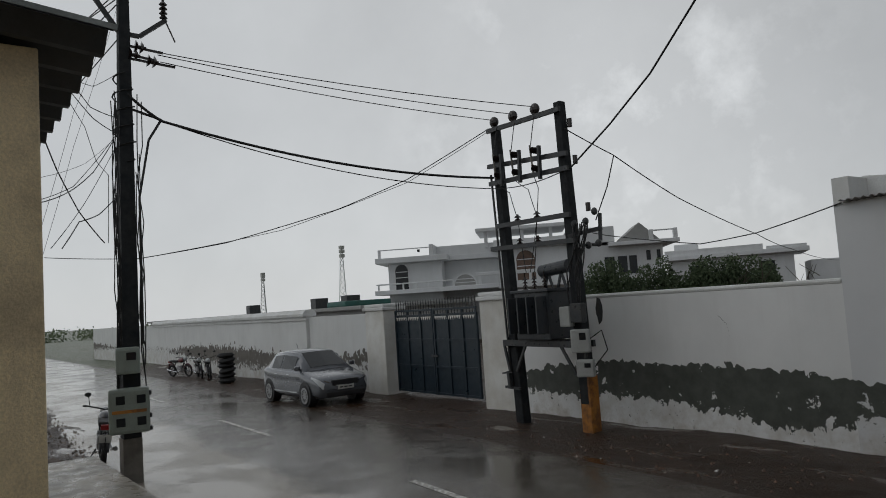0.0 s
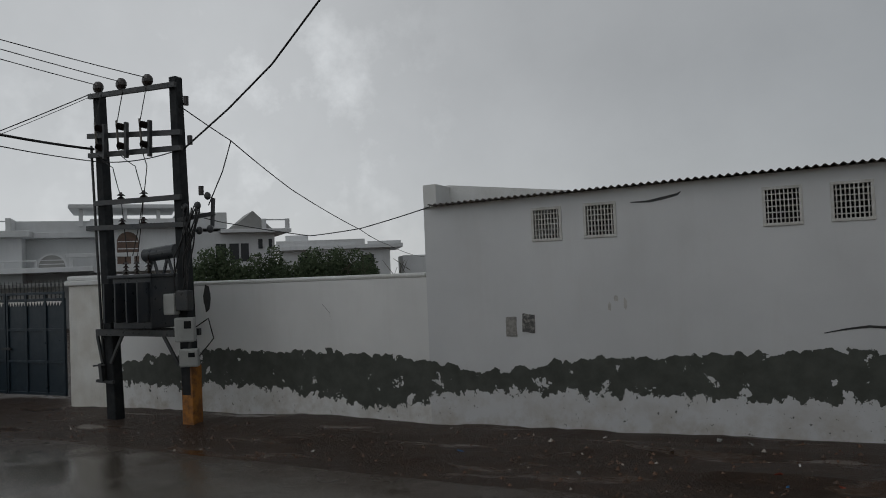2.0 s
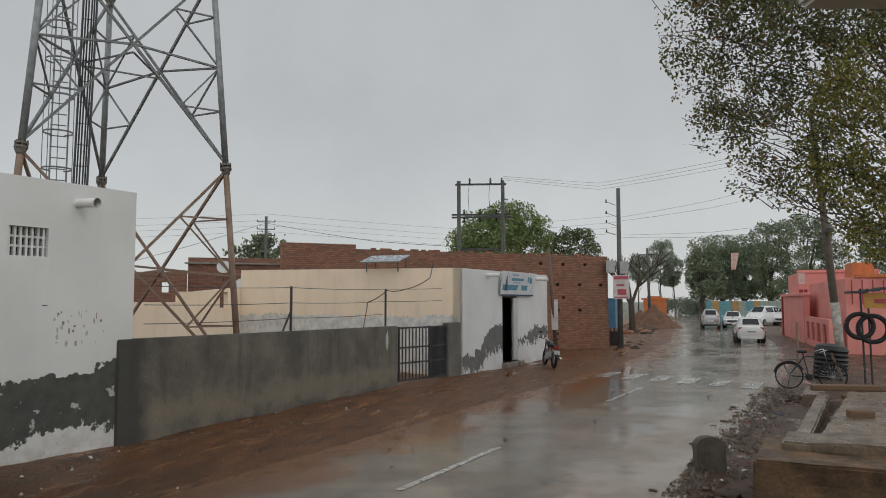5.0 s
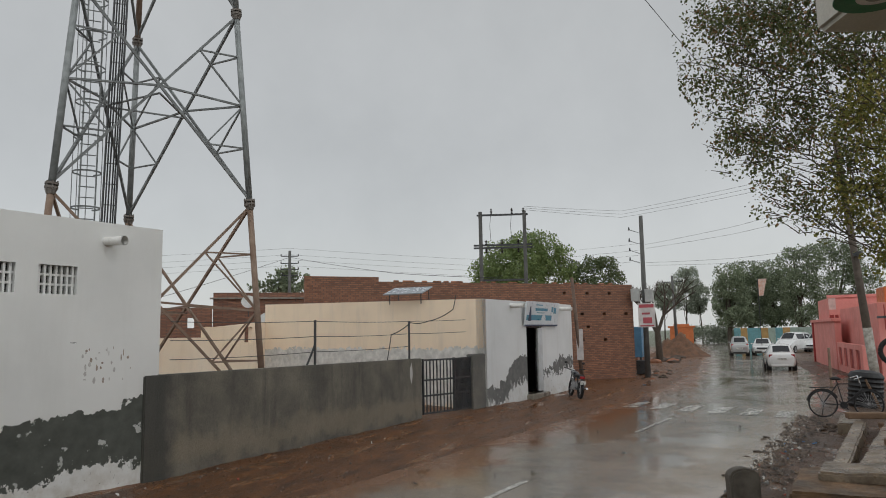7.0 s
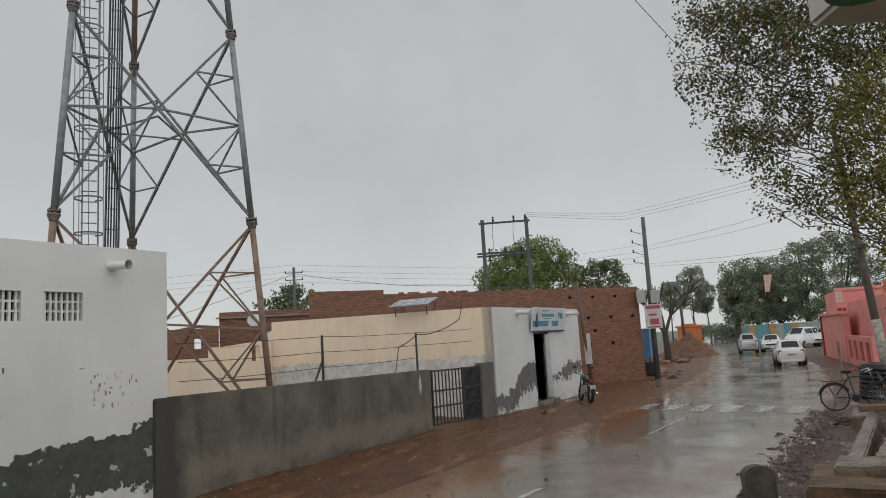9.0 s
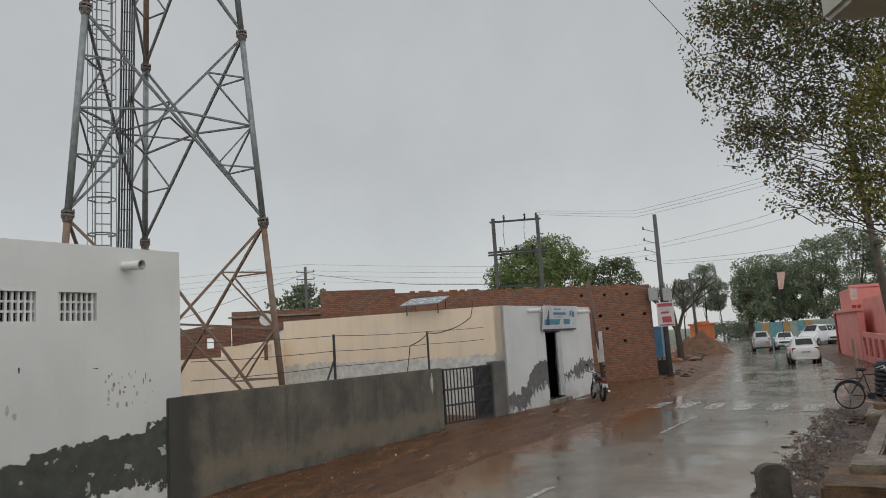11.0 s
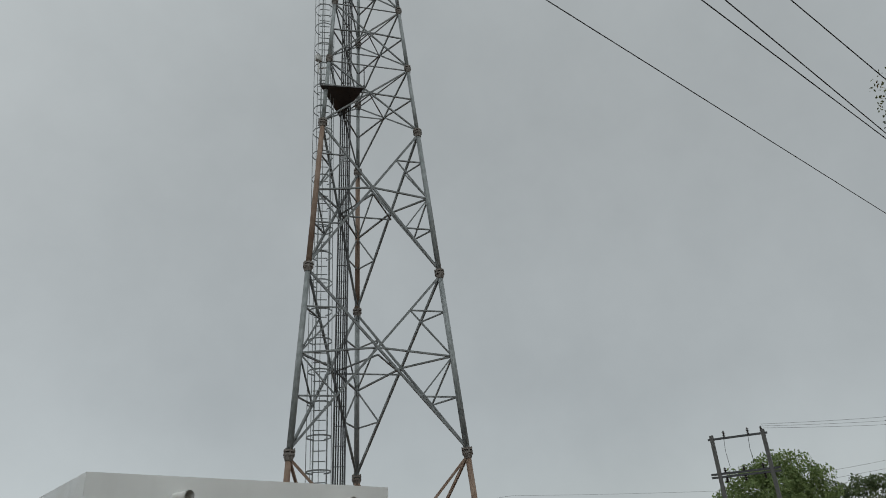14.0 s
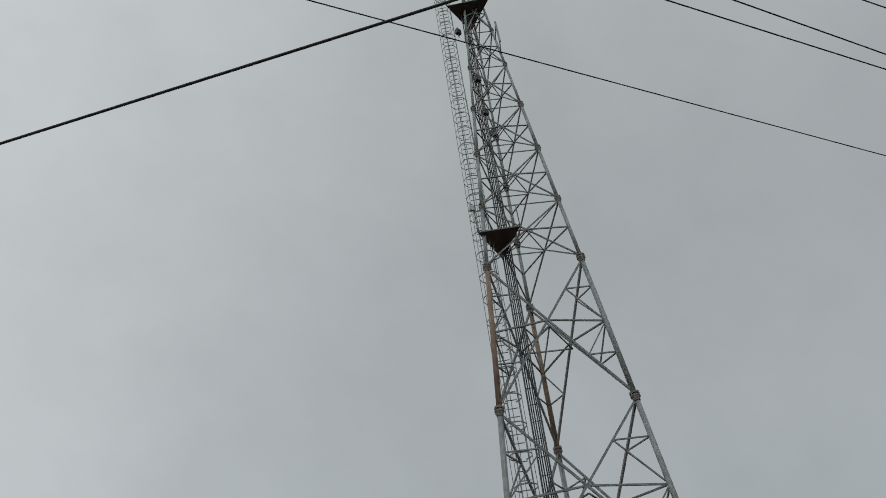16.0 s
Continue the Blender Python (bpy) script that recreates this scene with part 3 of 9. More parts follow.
gb = gn_.add("ShaderNodeBsdfPrincipled", Roughness=0.45)
gn_.plug(shade_, gb.inputs["Base Color"])
gn_.plug(gb.outputs[0], gn_.add("ShaderNodeOutputMaterial").inputs["Surface"])
rng = random.Random(58)
pv, pf = [], []
for _ in range(9000):
    x = rng.uniform(-13, 24)
    y = road_mid(x) + rng.uniform(2.5, 7.2)
    if y > (10.3 if x < 4.7 else 9.3 if x < 9.6 else 9.35 - (x - 9.6) * 0.105):
        continue
    if noise.noise(Vector((x * 0.4, y * 1.1, 21.0))) < rng.uniform(-0.5, 0.35):
        continue
    r = 0.010 + 0.026 * rng.random() ** 3
    c = Vector((x, y, land_z(x, y) + r * 0.2))
    k = len(pv)
    t = rng.uniform(0, 6.28)
    for j in range(5):
        a = t + j * 1.2566
        pv.append((c.x + math.cos(a) * r * rng.uniform(0.7, 1.5), c.y + math.sin(a) * r * rng.uniform(0.6, 1.1), c.z - r * 0.4))
    pv.append((c.x + rng.uniform(-0.3, 0.3) * r, c.y, c.z + r * rng.uniform(0.5, 1.0)))
    pf += [(k + j, k + (j + 1) % 5, k + 5) for j in range(5)] + [(k + 4, k + 3, k + 2, k + 1, k)]
tagged(from_lists("verge_grit", pv, pf, grit_mat), "wet pebbles and crumbs of mud on the verge", "gravel", kind="stuff")

# broken mud, leaves and small rubbish along the near road edge
debris_mat = bpy.data.materials.new("wet_debris")
debris_mat.use_nodes = True
dn = Nodes(debris_mat.node_tree)
lot = dn.add("ShaderNodeNewGeometry").outputs["Random Per Island"]
tone_d = dn.mix(dn.ramp(lot, 0.0, 0.6), (0.018, 0.013, 0.009), (0.07, 0.043, 0.025))
tone_d = dn.mix(dn.ramp(lot, 0.7, 0.95), tone_d, (0.15, 0.10, 0.06))
tone_d = dn.mix(dn.ramp(lot, 0.975, 0.98), tone_d, (0.50, 0.48, 0.45))
db = dn.add("ShaderNodeBsdfPrincipled", Roughness=0.4)
dn.plug(tone_d, db.inputs["Base Color"])
dn.plug(db.outputs[0], dn.add("ShaderNodeOutputMaterial").inputs["Surface"])
rng = random.Random(64)
pv, pf = [], []
for _ in range(7500):
    if rng.random() < 0.75:
        x = rng.uniform(7.5, 22)
        y = road_mid(x) - 3.0 - abs(rng.gauss(0, 0.42))
    else:
        x = rng.uniform(-30, -13)
        y = road_mid(x) - 3.1 - abs(rng.gauss(0, 1.0))
    if noise.noise(Vector((x * 0.9, y * 1.7, 41.0))) < rng.uniform(-0.6, 0.25):
        continue
    r = 0.012 + 0.05 * rng.random() ** 3
    c = Vector((x, y, max(land_z(x, y), ground_z(x) + 0.005) + r * 0.15))
    k = len(pv)
    t = rng.uniform(0, 6.28)
    for j in range(5):
        a = t + j * 1.2566
        pv.append((c.x + math.cos(a) * r * rng.uniform(0.6, 1.8), c.y + math.sin(a) * r * rng.uniform(0.5, 1.2), c.z - r * 0.3))
    pv.append((c.x + rng.uniform(-0.4, 0.4) * r, c.y, c.z + r * rng.uniform(0.25, 0.7)))
    pf += [(k + j, k + (j + 1) % 5, k + 5) for j in range(5)] + [(k + 4, k + 3, k + 2, k + 1, k)]
tagged(from_lists("edge_debris", pv, pf, debris_mat), "wet crumbs of mud, leaves and rubbish at the road edge", "debris", kind="stuff")

# ---- street walls and buildings on the far side ----
P_STUB, P_MID, P_END = (-4.83, 10.692), (4.75, 10.33), (9.85, 9.42)


def facade_y(x):
    return 10.33 + 0.0377 * (4.75 - x)


# boundary wall with a rounded coping
m_wall, len_wall = frame_of((-12.9, facade_y(-12.9)), (-4.83, facade_y(-4.83)))
bm = bmesh.new()
holed_wall(bm, len_wall, -0.4, 2.31, 0.30, m=m_wall)
boundary_wall = part("wall_boundary", bm, paint_wall)
tagged(boundary_wall, "white boundary wall with peeled dark cement band", "wall", kind="structure")
bm = bmesh.new()
box(bm, (0, -0.008, 2.31), (len_wall - 0.01, 0.31, 2.39), 0.035, m_wall)
part("coping", bm, white_paint, boundary_wall)

# long low building with a lean-to roof of corrugated sheet
m_low, len_low = frame_of(P_STUB, P_MID)
WINS = [(-2.97, -2.53, 2.81, 3.29), (-2.16, -1.71, 2.82, 3.30), (0.28, 0.73, 2.84, 3.33), (1.09, 1.55, 2.85, 3.33)]
low = thing("long_shed", "long low white shed with lattice vents and sheet roof", "building")
bm = bmesh.new()
holed_wall(bm, len_low, -0.4, 3.5, 0.25, [(a + 4.83, b + 4.83, c, d) for a, b, c, d in WINS], m_low, top=(3.46, 3.60))
part("wall", bm, paint_low, low)
bm = bmesh.new()
box(bm, (0.0, 0.25, -0.3), (0.25, 7.0, 3.3), 0, m_low)
part("wall", bm, white_paint, low)
bm = bmesh.new()
box(bm, (0.25, 6.75, -0.3), (len_low, 7.0, 3.3), 0, m_low)
part("wall", bm, white_paint, low)
bm = bmesh.new()
stub = [(0.0, 3.84), (0.22, 3.86), (2.3, 3.60), (2.3, 3.40), (0.0, 3.40)]
ring0 = [bm.verts.new(m_low @ Vector((x, 0.55, z))) for x, z in stub]
ring1 = [bm.verts.new(m_low @ Vector((x, 0.75, z))) for x, z in stub]
bm.faces.new(ring0), bm.faces.new(ring1[::-1])
for i in range(5):
    bm.faces.new((ring0[i], ring1[i], ring1[(i + 1) % 5], ring0[(i + 1) % 5]))
box(bm, (0.0, 0.0, 3.40), (0.24, 0.75, 3.83), 0.01, m_low)
part("parapet", bm, white_paint, low)


def corrugated(name, m, x0, x1, y0, z0a, z0b, y1, z1a, z1b, pitch, depth, mat, parent, label=""):
    """A wavy sheet whose ridges run from the eave (y0) to the back (y1)."""
    n = int((x1 - x0) / pitch) * 6
    verts, faces = [], []
    for i in range(n + 1):
        t = i / n
        x = x0 + (x1 - x0) * t
        w = math.sin(i / 6 * 2 * math.pi) * depth
        for k in (0, 0.004):
            verts.append(m @ Vector((x, y0, z0a + (z0b - z0a) * t + w + k)))
            verts.append(m @ Vector((x, y1, z1a + (z1b - z1a) * t + w + k)))
    for i in range(n):
        a, b = 4 * i, 4 * i + 4
        faces += [(a, b, b + 1, a + 1), (a + 2, a + 3, b + 3, b + 2), (a, a + 2, b + 2, b)]
    return from_lists(name, [tuple(v) for v in verts], faces, mat, parent, label)


corrugated("roof", m_low, 0.15, len_low + 0.02, -0.16, 3.475, 3.62, 6.8, 3.2, 3.35, 0.105, 0.017, sheet_dark, low, "dark corrugated sheet roof")

grille_mat = material("cement_lattice", (0.62, 0.62, 0.60), 0.75, (0.48, 0.47, 0.44), 5.0)
# Near-black colour that stands in for the shade of rooms behind openings.
dark_inside = material("painted_interior_shade", (0.05, 0.05, 0.05), 0.9)


def lattice(parent, m, x0, x1, z0, z1, cols, rows, mat):
    """A cast lattice vent with a raised rim, set in a wall's opening."""
    bm = bmesh.new()
    t = 0.022
    for a, b in (((x0 - 0.02, -0.015, z1 - t), (x1 + 0.02, 0.06, z1 + 0.02)), ((x0 - 0.02, -0.015, z0 - 0.02), (x1 + 0.02, 0.06, z0 + t)),
                 ((x0 - 0.02, -0.015, z0 + t), (x0 + t, 0.06, z1 - t)), ((x1 - t, -0.015, z0 + t), (x1 + 0.02, 0.06, z1 - t))):
        box(bm, a, b, 0.006, m)
    vent = part("window", bm, mat, parent, "cement lattice vent")
    for i in range(1, cols):
        x = x0 + (x1 - x0) * i / cols
        bm = bmesh.new()
        box(bm, (x - 0.0075, 0.0, z0 + t), (x + 0.0075, 0.05, z1 - t), 0, m)
        part("slat", bm, mat, vent)
    for i in range(1, rows):
        z = z0 + (z1 - z0) * i / rows
        bm = bmesh.new()
        box(bm, (x0 + t, 0.006, z - 0.007), (x1 - t, 0.044, z + 0.007), 0, m)
        part("slat", bm, mat, vent)


for a, b, c, d in WINS:
    lattice(low, m_low, a + 4.83, b + 4.83, c, d, 9, 6, grille_mat)
# Added dark sheet behind the lattice vents, as interior shade.
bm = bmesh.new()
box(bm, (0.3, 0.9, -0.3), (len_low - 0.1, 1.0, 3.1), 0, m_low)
part("dark_backing", bm, dark_inside, low)

# tall block with two rain spouts
m_big, len_big = frame_of(P_MID, P_END)
big = thing("white_block", "taller white flat-roofed block with peeled plinth", "building")


def along_big(x):
    return (x - 4.75) / (9.85 - 4.75) * len_big


VENTS = [(6.76, 7.38, 3.12, 3.57), (7.71, 8.32, 3.12, 3.57)]
bm = bmesh.new()
holed_wall(bm, len_big, -0.4, 4.34, 0.25, [(along_big(a), along_big(b), c, d) for a, b, c, d in VENTS], m_big)
part("wall", bm, paint_big, big)
bm = bmesh.new()
box(bm, (0.0, 0.25, -0.3), (0.25, 6.2, 4.34), 0, m_big)
part("wall", bm, white_paint, big)
bm = bmesh.new()
box(bm, (len_big - 0.25, 0.25, -0.3), (len_big, 6.2, 4.34), 0, m_big)
part("wall", bm, white_paint, big)
bm = bmesh.new()
box(bm, (0.25, 5.95, -0.3), (len_big - 0.25, 6.2, 4.34), 0, m_big)
part("wall", bm, white_paint, big)
bm = bmesh.new()
box(bm, (0.25, 0.25, 3.75), (len_big - 0.25, 5.95, 3.9), 0, m_big)
part("roof", bm, concrete, big)
# Same dark backing behind the block's two vents, in place of shade.
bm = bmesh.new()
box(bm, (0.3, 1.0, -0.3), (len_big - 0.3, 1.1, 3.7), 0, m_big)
part("dark_backing", bm, dark_inside, big)
for a, b, c, d in VENTS:
    x0, x1 = along_big(a), along_big(b)
    for i in range(7):
        x = x0 + (x1 - x0) * (i + 0.5) / 7
        bm = bmesh.new()
        box(bm, (x - 0.018, 0.05, c), (x + 0.018, 0.12, d), 0.004, m_big)
        part("slat", bm, white_paint, big)
    for z in (c + (d - c) / 3, c + (d - c) * 2 / 3):
        bm = bmesh.new()
        box(bm, (x0, 0.06, z - 0.017), (x1, 0.11, z + 0.017), 0.004, m_big)
        part("slat", bm, white_paint, big)
pipe_white = material("white_plastic_pipe", (0.74, 0.74, 0.72), 0.4, (0.62, 0.60, 0.56), 5.0)


def spout(parent, m, x, z, r, reach, side=0.12):
    """An open rain pipe that sticks out of a wall."""
    bm = bmesh.new()
    a, b = m @ Vector((x, 0.1, z)), m @ Vector((x + side, -reach, z - 0.02))
    tube(bm, a, b, r, seg=18, caps=False)
    d = (b - a).normalized()
    tube(bm, a + d * 0.02, b - d * 0.002, r * 0.85, seg=18, caps=False)
    tube(bm, b - d * 0.03, b, r * 1.06, seg=18, caps=False)
    return part("rain_spout", bm, pipe_white, parent, "white plastic rain spout", smooth=True)


spout(big, m_big, along_big(6.0), 4.03, 0.075, 0.42, 0.06)
spout(big, m_big, along_big(8.78), 4.03, 0.075, 0.42, 0.06)
bm = bmesh.new()
for k in range(3):
    box(bm, (-0.06, -0.01, 3.60 + k * 0.085), (0.08, 0.10, 3.68 + k * 0.085), 0.012, m_big)
part("broken_bricks", bm, brick_red, big, "bare broken brick corner")

# grey plastered yard wall
G0, G1 = (9.55, 9.43), (19.19, 8.51)
m_grey, len_grey = frame_of(G0, G1)
bm = bmesh.new()
holed_wall(bm, len_grey, -0.4, 1.76, 0.23, m=m_grey, top=(1.77, 1.70))
bmesh.ops.bevel(bm, geom=[e for e in bm.edges], offset=0.02, segments=2, affect="EDGES")
tagged(part("wall_yard", bm, yard_plaster), "low grey cement-plastered yard wall", "wall", kind="structure")

# shop
S0, S1 = (22.25, 7.66), (30.2, 6.42)
m_shop, len_shop = frame_of(S0, S1)


def along_shop(x):
    return (x - S0[0]) / (S1[0] - S0[0]) * len_shop


shop = thing("roadside_shop", "small white flat-roofed shop with peeled plinth", "building")
DOOR = (along_shop(25.62), along_shop(27.0), 0.15, 2.62)
bm = bmesh.new()
holed_wall(bm, len_shop, -0.3, 3.53, 0.25, [DOOR], m_shop)
part("wall", bm, paint_shop, shop)
bm = bmesh.new()
box(bm, (len_shop - 0.25, 0.25, -0.3), (len_shop, 4.0, 3.5), 0, m_shop)
box(bm, (0.25, 4.0, -0.3), (len_shop, 4.25, 3.4), 0, m_shop)
part("wall", bm, white_paint, shop)
bm = bmesh.new()
box(bm, (0.25, 0.25, 3.2), (len_shop - 0.25, 4.0, 3.4), 0, m_shop)
part("roof", bm, concrete, shop)
bm = bmesh.new()
holed_wall(bm, 9.8, -0.3, 3.6, 0.22, m=m_shop @ Matrix.Rotation(radians(90), 4, "Z") @ Matrix.Translation((0, -0.22, 0)), top=(3.53, 3.68))
part("side_wall", bm, cream_banded, shop, "cream lime-washed side wall with rust streaks")


def polar(az, el, r):
    """A place by compass angle, height angle and distance from the eye."""
    a = radians(az)
    return Vector((r * math.sin(a), r * math.cos(a), EYE + r * math.tan(radians(el))))


# ---- lattice tower ----
T0 = Vector((15.58, 15.53, 0.0))
LEVELS = [6.29, 12.08, 17.8, 20.85, 23.9, 26.9, 30.0, 33.0, 36.0, 39.0]
LEGDIR = [radians(a) for a in (-64.8, 55.2, 175.2)]


def leg_at(k, z):
    rho = max(0.5, 2.93 - 0.0825 * (z - 6.29))
    return Vector((T0.x + rho * math.cos(LEGDIR[k]), T0.y + rho * math.sin(LEGDIR[k]), z))


flange_steel = material("stained_flange_steel", (0.17, 0.155, 0.14), 0.6, (0.10, 0.08, 0.065), 6.0, metal=0.1)
tower = thing("lattice_tower", "tall three-legged galvanised steel lattice mast in the yard", "tower", at=(0, 0, 0))
zs = [0.0] + LEVELS
for k in range(3):
    for i in range(len(zs) - 1):
        bm = bmesh.new()
        r = 0.092 if i < 3 else 0.074 if i < 6 else 0.06
        tube(bm, leg_at(k, zs[i]), leg_at(k, zs[i + 1]), r, r * 0.94, 14)
        old = i == 0 or (i == 2 and k != 0)
        leg = part("leg", bm, rusty if old else galvanised, tower, "rust-stained tubular leg" if old else "", smooth=True)
        bm = bmesh.new()
        p, d = leg_at(k, zs[i + 1]), (leg_at(k, zs[i + 1]) - leg_at(k, zs[i])).normalized()
        for o in (-0.05, 0.05):
            tube(bm, p + d * (o - 0.028), p + d * (o + 0.028), r * 1.75, seg=14)
        tube(bm, p - d * 0.22, p - d * 0.07, r * 1.15, r * 1.6, 12)
        part("flange", bm, flange_steel, leg)
        for j in range(0 if i > 3 else 6):
            bm = bmesh.new()
            a = j * math.pi / 3
            q = p + Vector((math.cos(a), math.sin(a), 0)) * r * 1.5
            tube(bm, q - d * 0.12, q + d * 0.12, 0.018, seg=5)
            part("bolt", bm, flange_steel, leg)


def brace(bm, a, b, w):
    bar(bm, a, b, w * 0.78, w * 0.78)


for i in range(len(zs) - 1):
    z0, z1 = zs[i], zs[i + 1]
    zm = (z0 + z1) / 2
    large = i < 3
    w = 0.09 if large else 0.065
    lean_w = 0.055 if large else 0.045
    for k in range(3):
        j = (k + 1) % 3
        mat = rusty if i == 0 else bracing_steel
        A0, B0, A1, B1 = leg_at(k, z0 + 0.1), leg_at(j, z0 + 0.1), leg_at(k, z1 - 0.12), leg_at(j, z1 - 0.12)
        for a, b in ((A0, B1), (B0, A1)):
            bm = bmesh.new()
            brace(bm, a, b, w)
            part("diagonal", bm, mat, tower)
        am, bmid = leg_at(k, zm), leg_at(j, zm)
        wa, wb = (A0 - B0).length, (A1 - B1).length
        cross = A0.lerp(B1, wa / (wa + wb))
        for a, b in ((am, cross), (bmid, cross)):
            bm = bmesh.new()
            brace(bm, a, b + (b - a).normalized() * 0.02, lean_w + 0.015)
            part("strut", bm, mat, tower)
        if large:
            for leg, low_end, high_end in ((k, A0, A1), (j, B0, B1)):
                mid = leg_at(leg, zm)
                for end, s in ((low_end, 0.5), (high_end, 0.5)):
                    on_diag = end.lerp(cross, s)
                    on_leg = leg_at(leg, on_diag.z)
                    bm = bmesh.new()
                    brace(bm, on_leg, on_diag, lean_w)
                    brace(bm, on_diag, mid, lean_w)
                    part("redundant_member", bm, mat, tower)
        else:
            bm = bmesh.new()
            brace(bm, A1, B1, lean_w)
            part("strut", bm, mat, tower)
    bm = bmesh.new()
    for k in range(3):
        a, b = leg_at(k, zm), leg_at((k + 1) % 3, zm)
        c = leg_at((k + 2) % 3, zm)
        brace(bm, (a + b) / 2, (b + c) / 2, lean_w)
    part("plan_bracing", bm, rusty if i == 0 else bracing_steel, tower)

def strap(bm, pts, thick, high, centre):
    """One continuous flat strap through points round a centre."""
    rings = []
    for p in pts:
        out = (p - centre).normalized() * thick
        up = Vector((0, 0, high / 2))
        rings.append([bm.verts.new(q) for q in (p - up, p + up, p + up + out, p - up + out)])
    for a, b in zip(rings, rings[1:]):
        for i in range(4):
            bm.faces.new((a[i], a[(i + 1) % 4], b[(i + 1) % 4], b[i]))
    bm.faces.new(rings[0]), bm.faces.new(rings[-1][::-1])


# climbing ladder with its cage, and the cable tray
ladder = part("ladder", bmesh.new(), galvanised, tower)
bm = bmesh.new()
L0, side_l, out_l = Vector((14.2, 16.35, 0)), Vector((0.755, -0.656, 0)), Vector((-0.656, -0.755, 0))
for s in (-0.2, 0.2):
    tube(bm, L0 + side_l * s, L0 + side_l * (s + 0.2) + Vector((0, 0, 38)), 0.022, seg=6)
for i in range(125):
    z = 0.3 + i * 0.3
    tube(bm, L0 + side_l * -0.2 + Vector((0, 0, z)), L0 + side_l * 0.2 + Vector((0, 0, z)), 0.017, seg=5)
bm.to_mesh(ladder.data)
bm.free()
for i in range(36):
    bm = bmesh.new()
    z = 3.0 + i * 0.98
    pts = [L0 + side_l * (0.36 * math.sin(a)) + out_l * (0.36 - 0.36 * math.cos(a)) + Vector((0, 0, z))
           for a in [radians(25 + 310 * j / 12) for j in range(13)]]
    strap(bm, pts, 0.012, 0.045, L0 + Vector((0, 0, z)))
    part("cage_hoop", bm, bracing_steel, ladder)
bm = bmesh.new()
for ang in (90, 140, 180, 220, 270):
    a = radians(ang)
    p = L0 + side_l * (0.36 * math.sin(a)) + out_l * (0.36 - 0.36 * math.cos(a))
    tube(bm, p + Vector((0, 0, 3.0)), p + Vector((0, 0, 37.3)), 0.011, seg=5)
part("cage_rail", bm, bracing_steel, ladder)
bm = bmesh.new()
TR0, TR1 = Vector((14.72, 16.2, 0.2)), Vector((15.15, 15.75, 36.0))
for s in (-0.17, 0.17):
    tube(bm, TR0 + side_l * s, TR1 + side_l * s, 0.03, seg=6)
for i in range(60):
    p = TR0.lerp(TR1, i / 60)
    tube(bm, p - side_l * 0.17, p + side_l * 0.17, 0.014, seg=5)
tray = part("cable_tray", bm, dark_iron, tower, "dark cable tray")
for s in (-0.1, -0.03, 0.05, 0.11):
    bm = bmesh.new()
    tube(bm, TR0 + side_l * s, TR1 + side_l * s * 0.9, 0.022, seg=6)
    part("feeder_cable", bm, cable_black, tray)


def deck(corners, z):
    bm = bmesh.new()
    lo = [bm.verts.new((c.x, c.y, z)) for c in corners]
    hi = [bm.verts.new((c.x, c.y, z + 0.05)) for c in corners]
    bm.faces.new(lo[::-1]), bm.faces.new(hi)
    for i in range(3):
        bm.faces.new((lo[i], lo[(i + 1) % 3], hi[(i + 1) % 3], hi[i]))
    d = part("platform", bm, dark_iron, tower, "dark triangular rest platform")
    bm = bmesh.new()
    for a, b in ((0, 2), (1, 2)):
        pa, pb = corners[a], corners[b]
        bar(bm, (pa.x, pa.y, z + 0.1), (pb.x, pb.y, z + 0.1), 0.05, 0.1)
    for c in corners:
        tube(bm, (c.x, c.y, z), (c.x, c.y, z + 1.0), 0.02, seg=6)
    part("railing", bm, dark_iron, d)


deck([polar(40.6, 0, 20.6), polar(45.0, 0, 20.7), polar(42.6, 0, 22.5)], 19.3)
deck([polar(41.6, 0, 21.2), polar(47.7, 0, 21.3), polar(44.2, 0, 23.0)], 35.1)
antenna_white = material("antenna_plastic", (0.50, 0.50, 0.48), 0.5, bump=0)
bm = bmesh.new()
p = polar(47.6, 0, 20.8)
tube(bm, (p.x, p.y, 30.6), (p.x, p.y, 32.2), 0.05, seg=8)
for z in (30.8, 32.1):
    q = leg_at(0, z)
    tube(bm, (p.x, p.y, z), q, 0.03, seg=6)
part("antenna_pole", bm, galvanised, tower)
bm = bmesh.new()
p = polar(40.4, 0, 21.0)
box(bm, (p.x - 0.13, p.y - 0.08, 20.75), (p.x + 0.13, p.y + 0.08, 21.0), 0.03)
tube(bm, (p.x, p.y, 20.2), (p.x, p.y, 20.8), 0.03, seg=6)
bar(bm, (p.x, p.y, 20.4), leg_at(2, 20.4), 0.04, 0.04)
part("radio_unit", bm, antenna_white, tower)
for az, z in ((42.5, 33.4), (43.6, 32.6), (43.8, 29.4), (43.9, 27.0), (44.3, 25.5)):
    bm = bmesh.new()
    p = polar(az, 0, 21.8)
    box(bm, (p.x - 0.14, p.y - 0.1, z), (p.x + 0.14, p.y + 0.1, z + 0.34), 0.02)
    tube(bm, (p.x, p.y, z - 0.3), (p.x, p.y, z + 0.6), 0.025, seg=6)
    part("junction_box", bm, dark_iron, tower)

# ---- yard behind the grey wall ----
Y0, Y1 = Vector((19.0, 18.1, 0)), Vector((23.8, 17.3, 0))
m_yard, len_yard = frame_of((16.0, 18.6), (23.8, 17.35))
bm = bmesh.new()
holed_wall(bm, len_yard - 3.0, 0.0, 2.42, 0.22, m=m_yard)
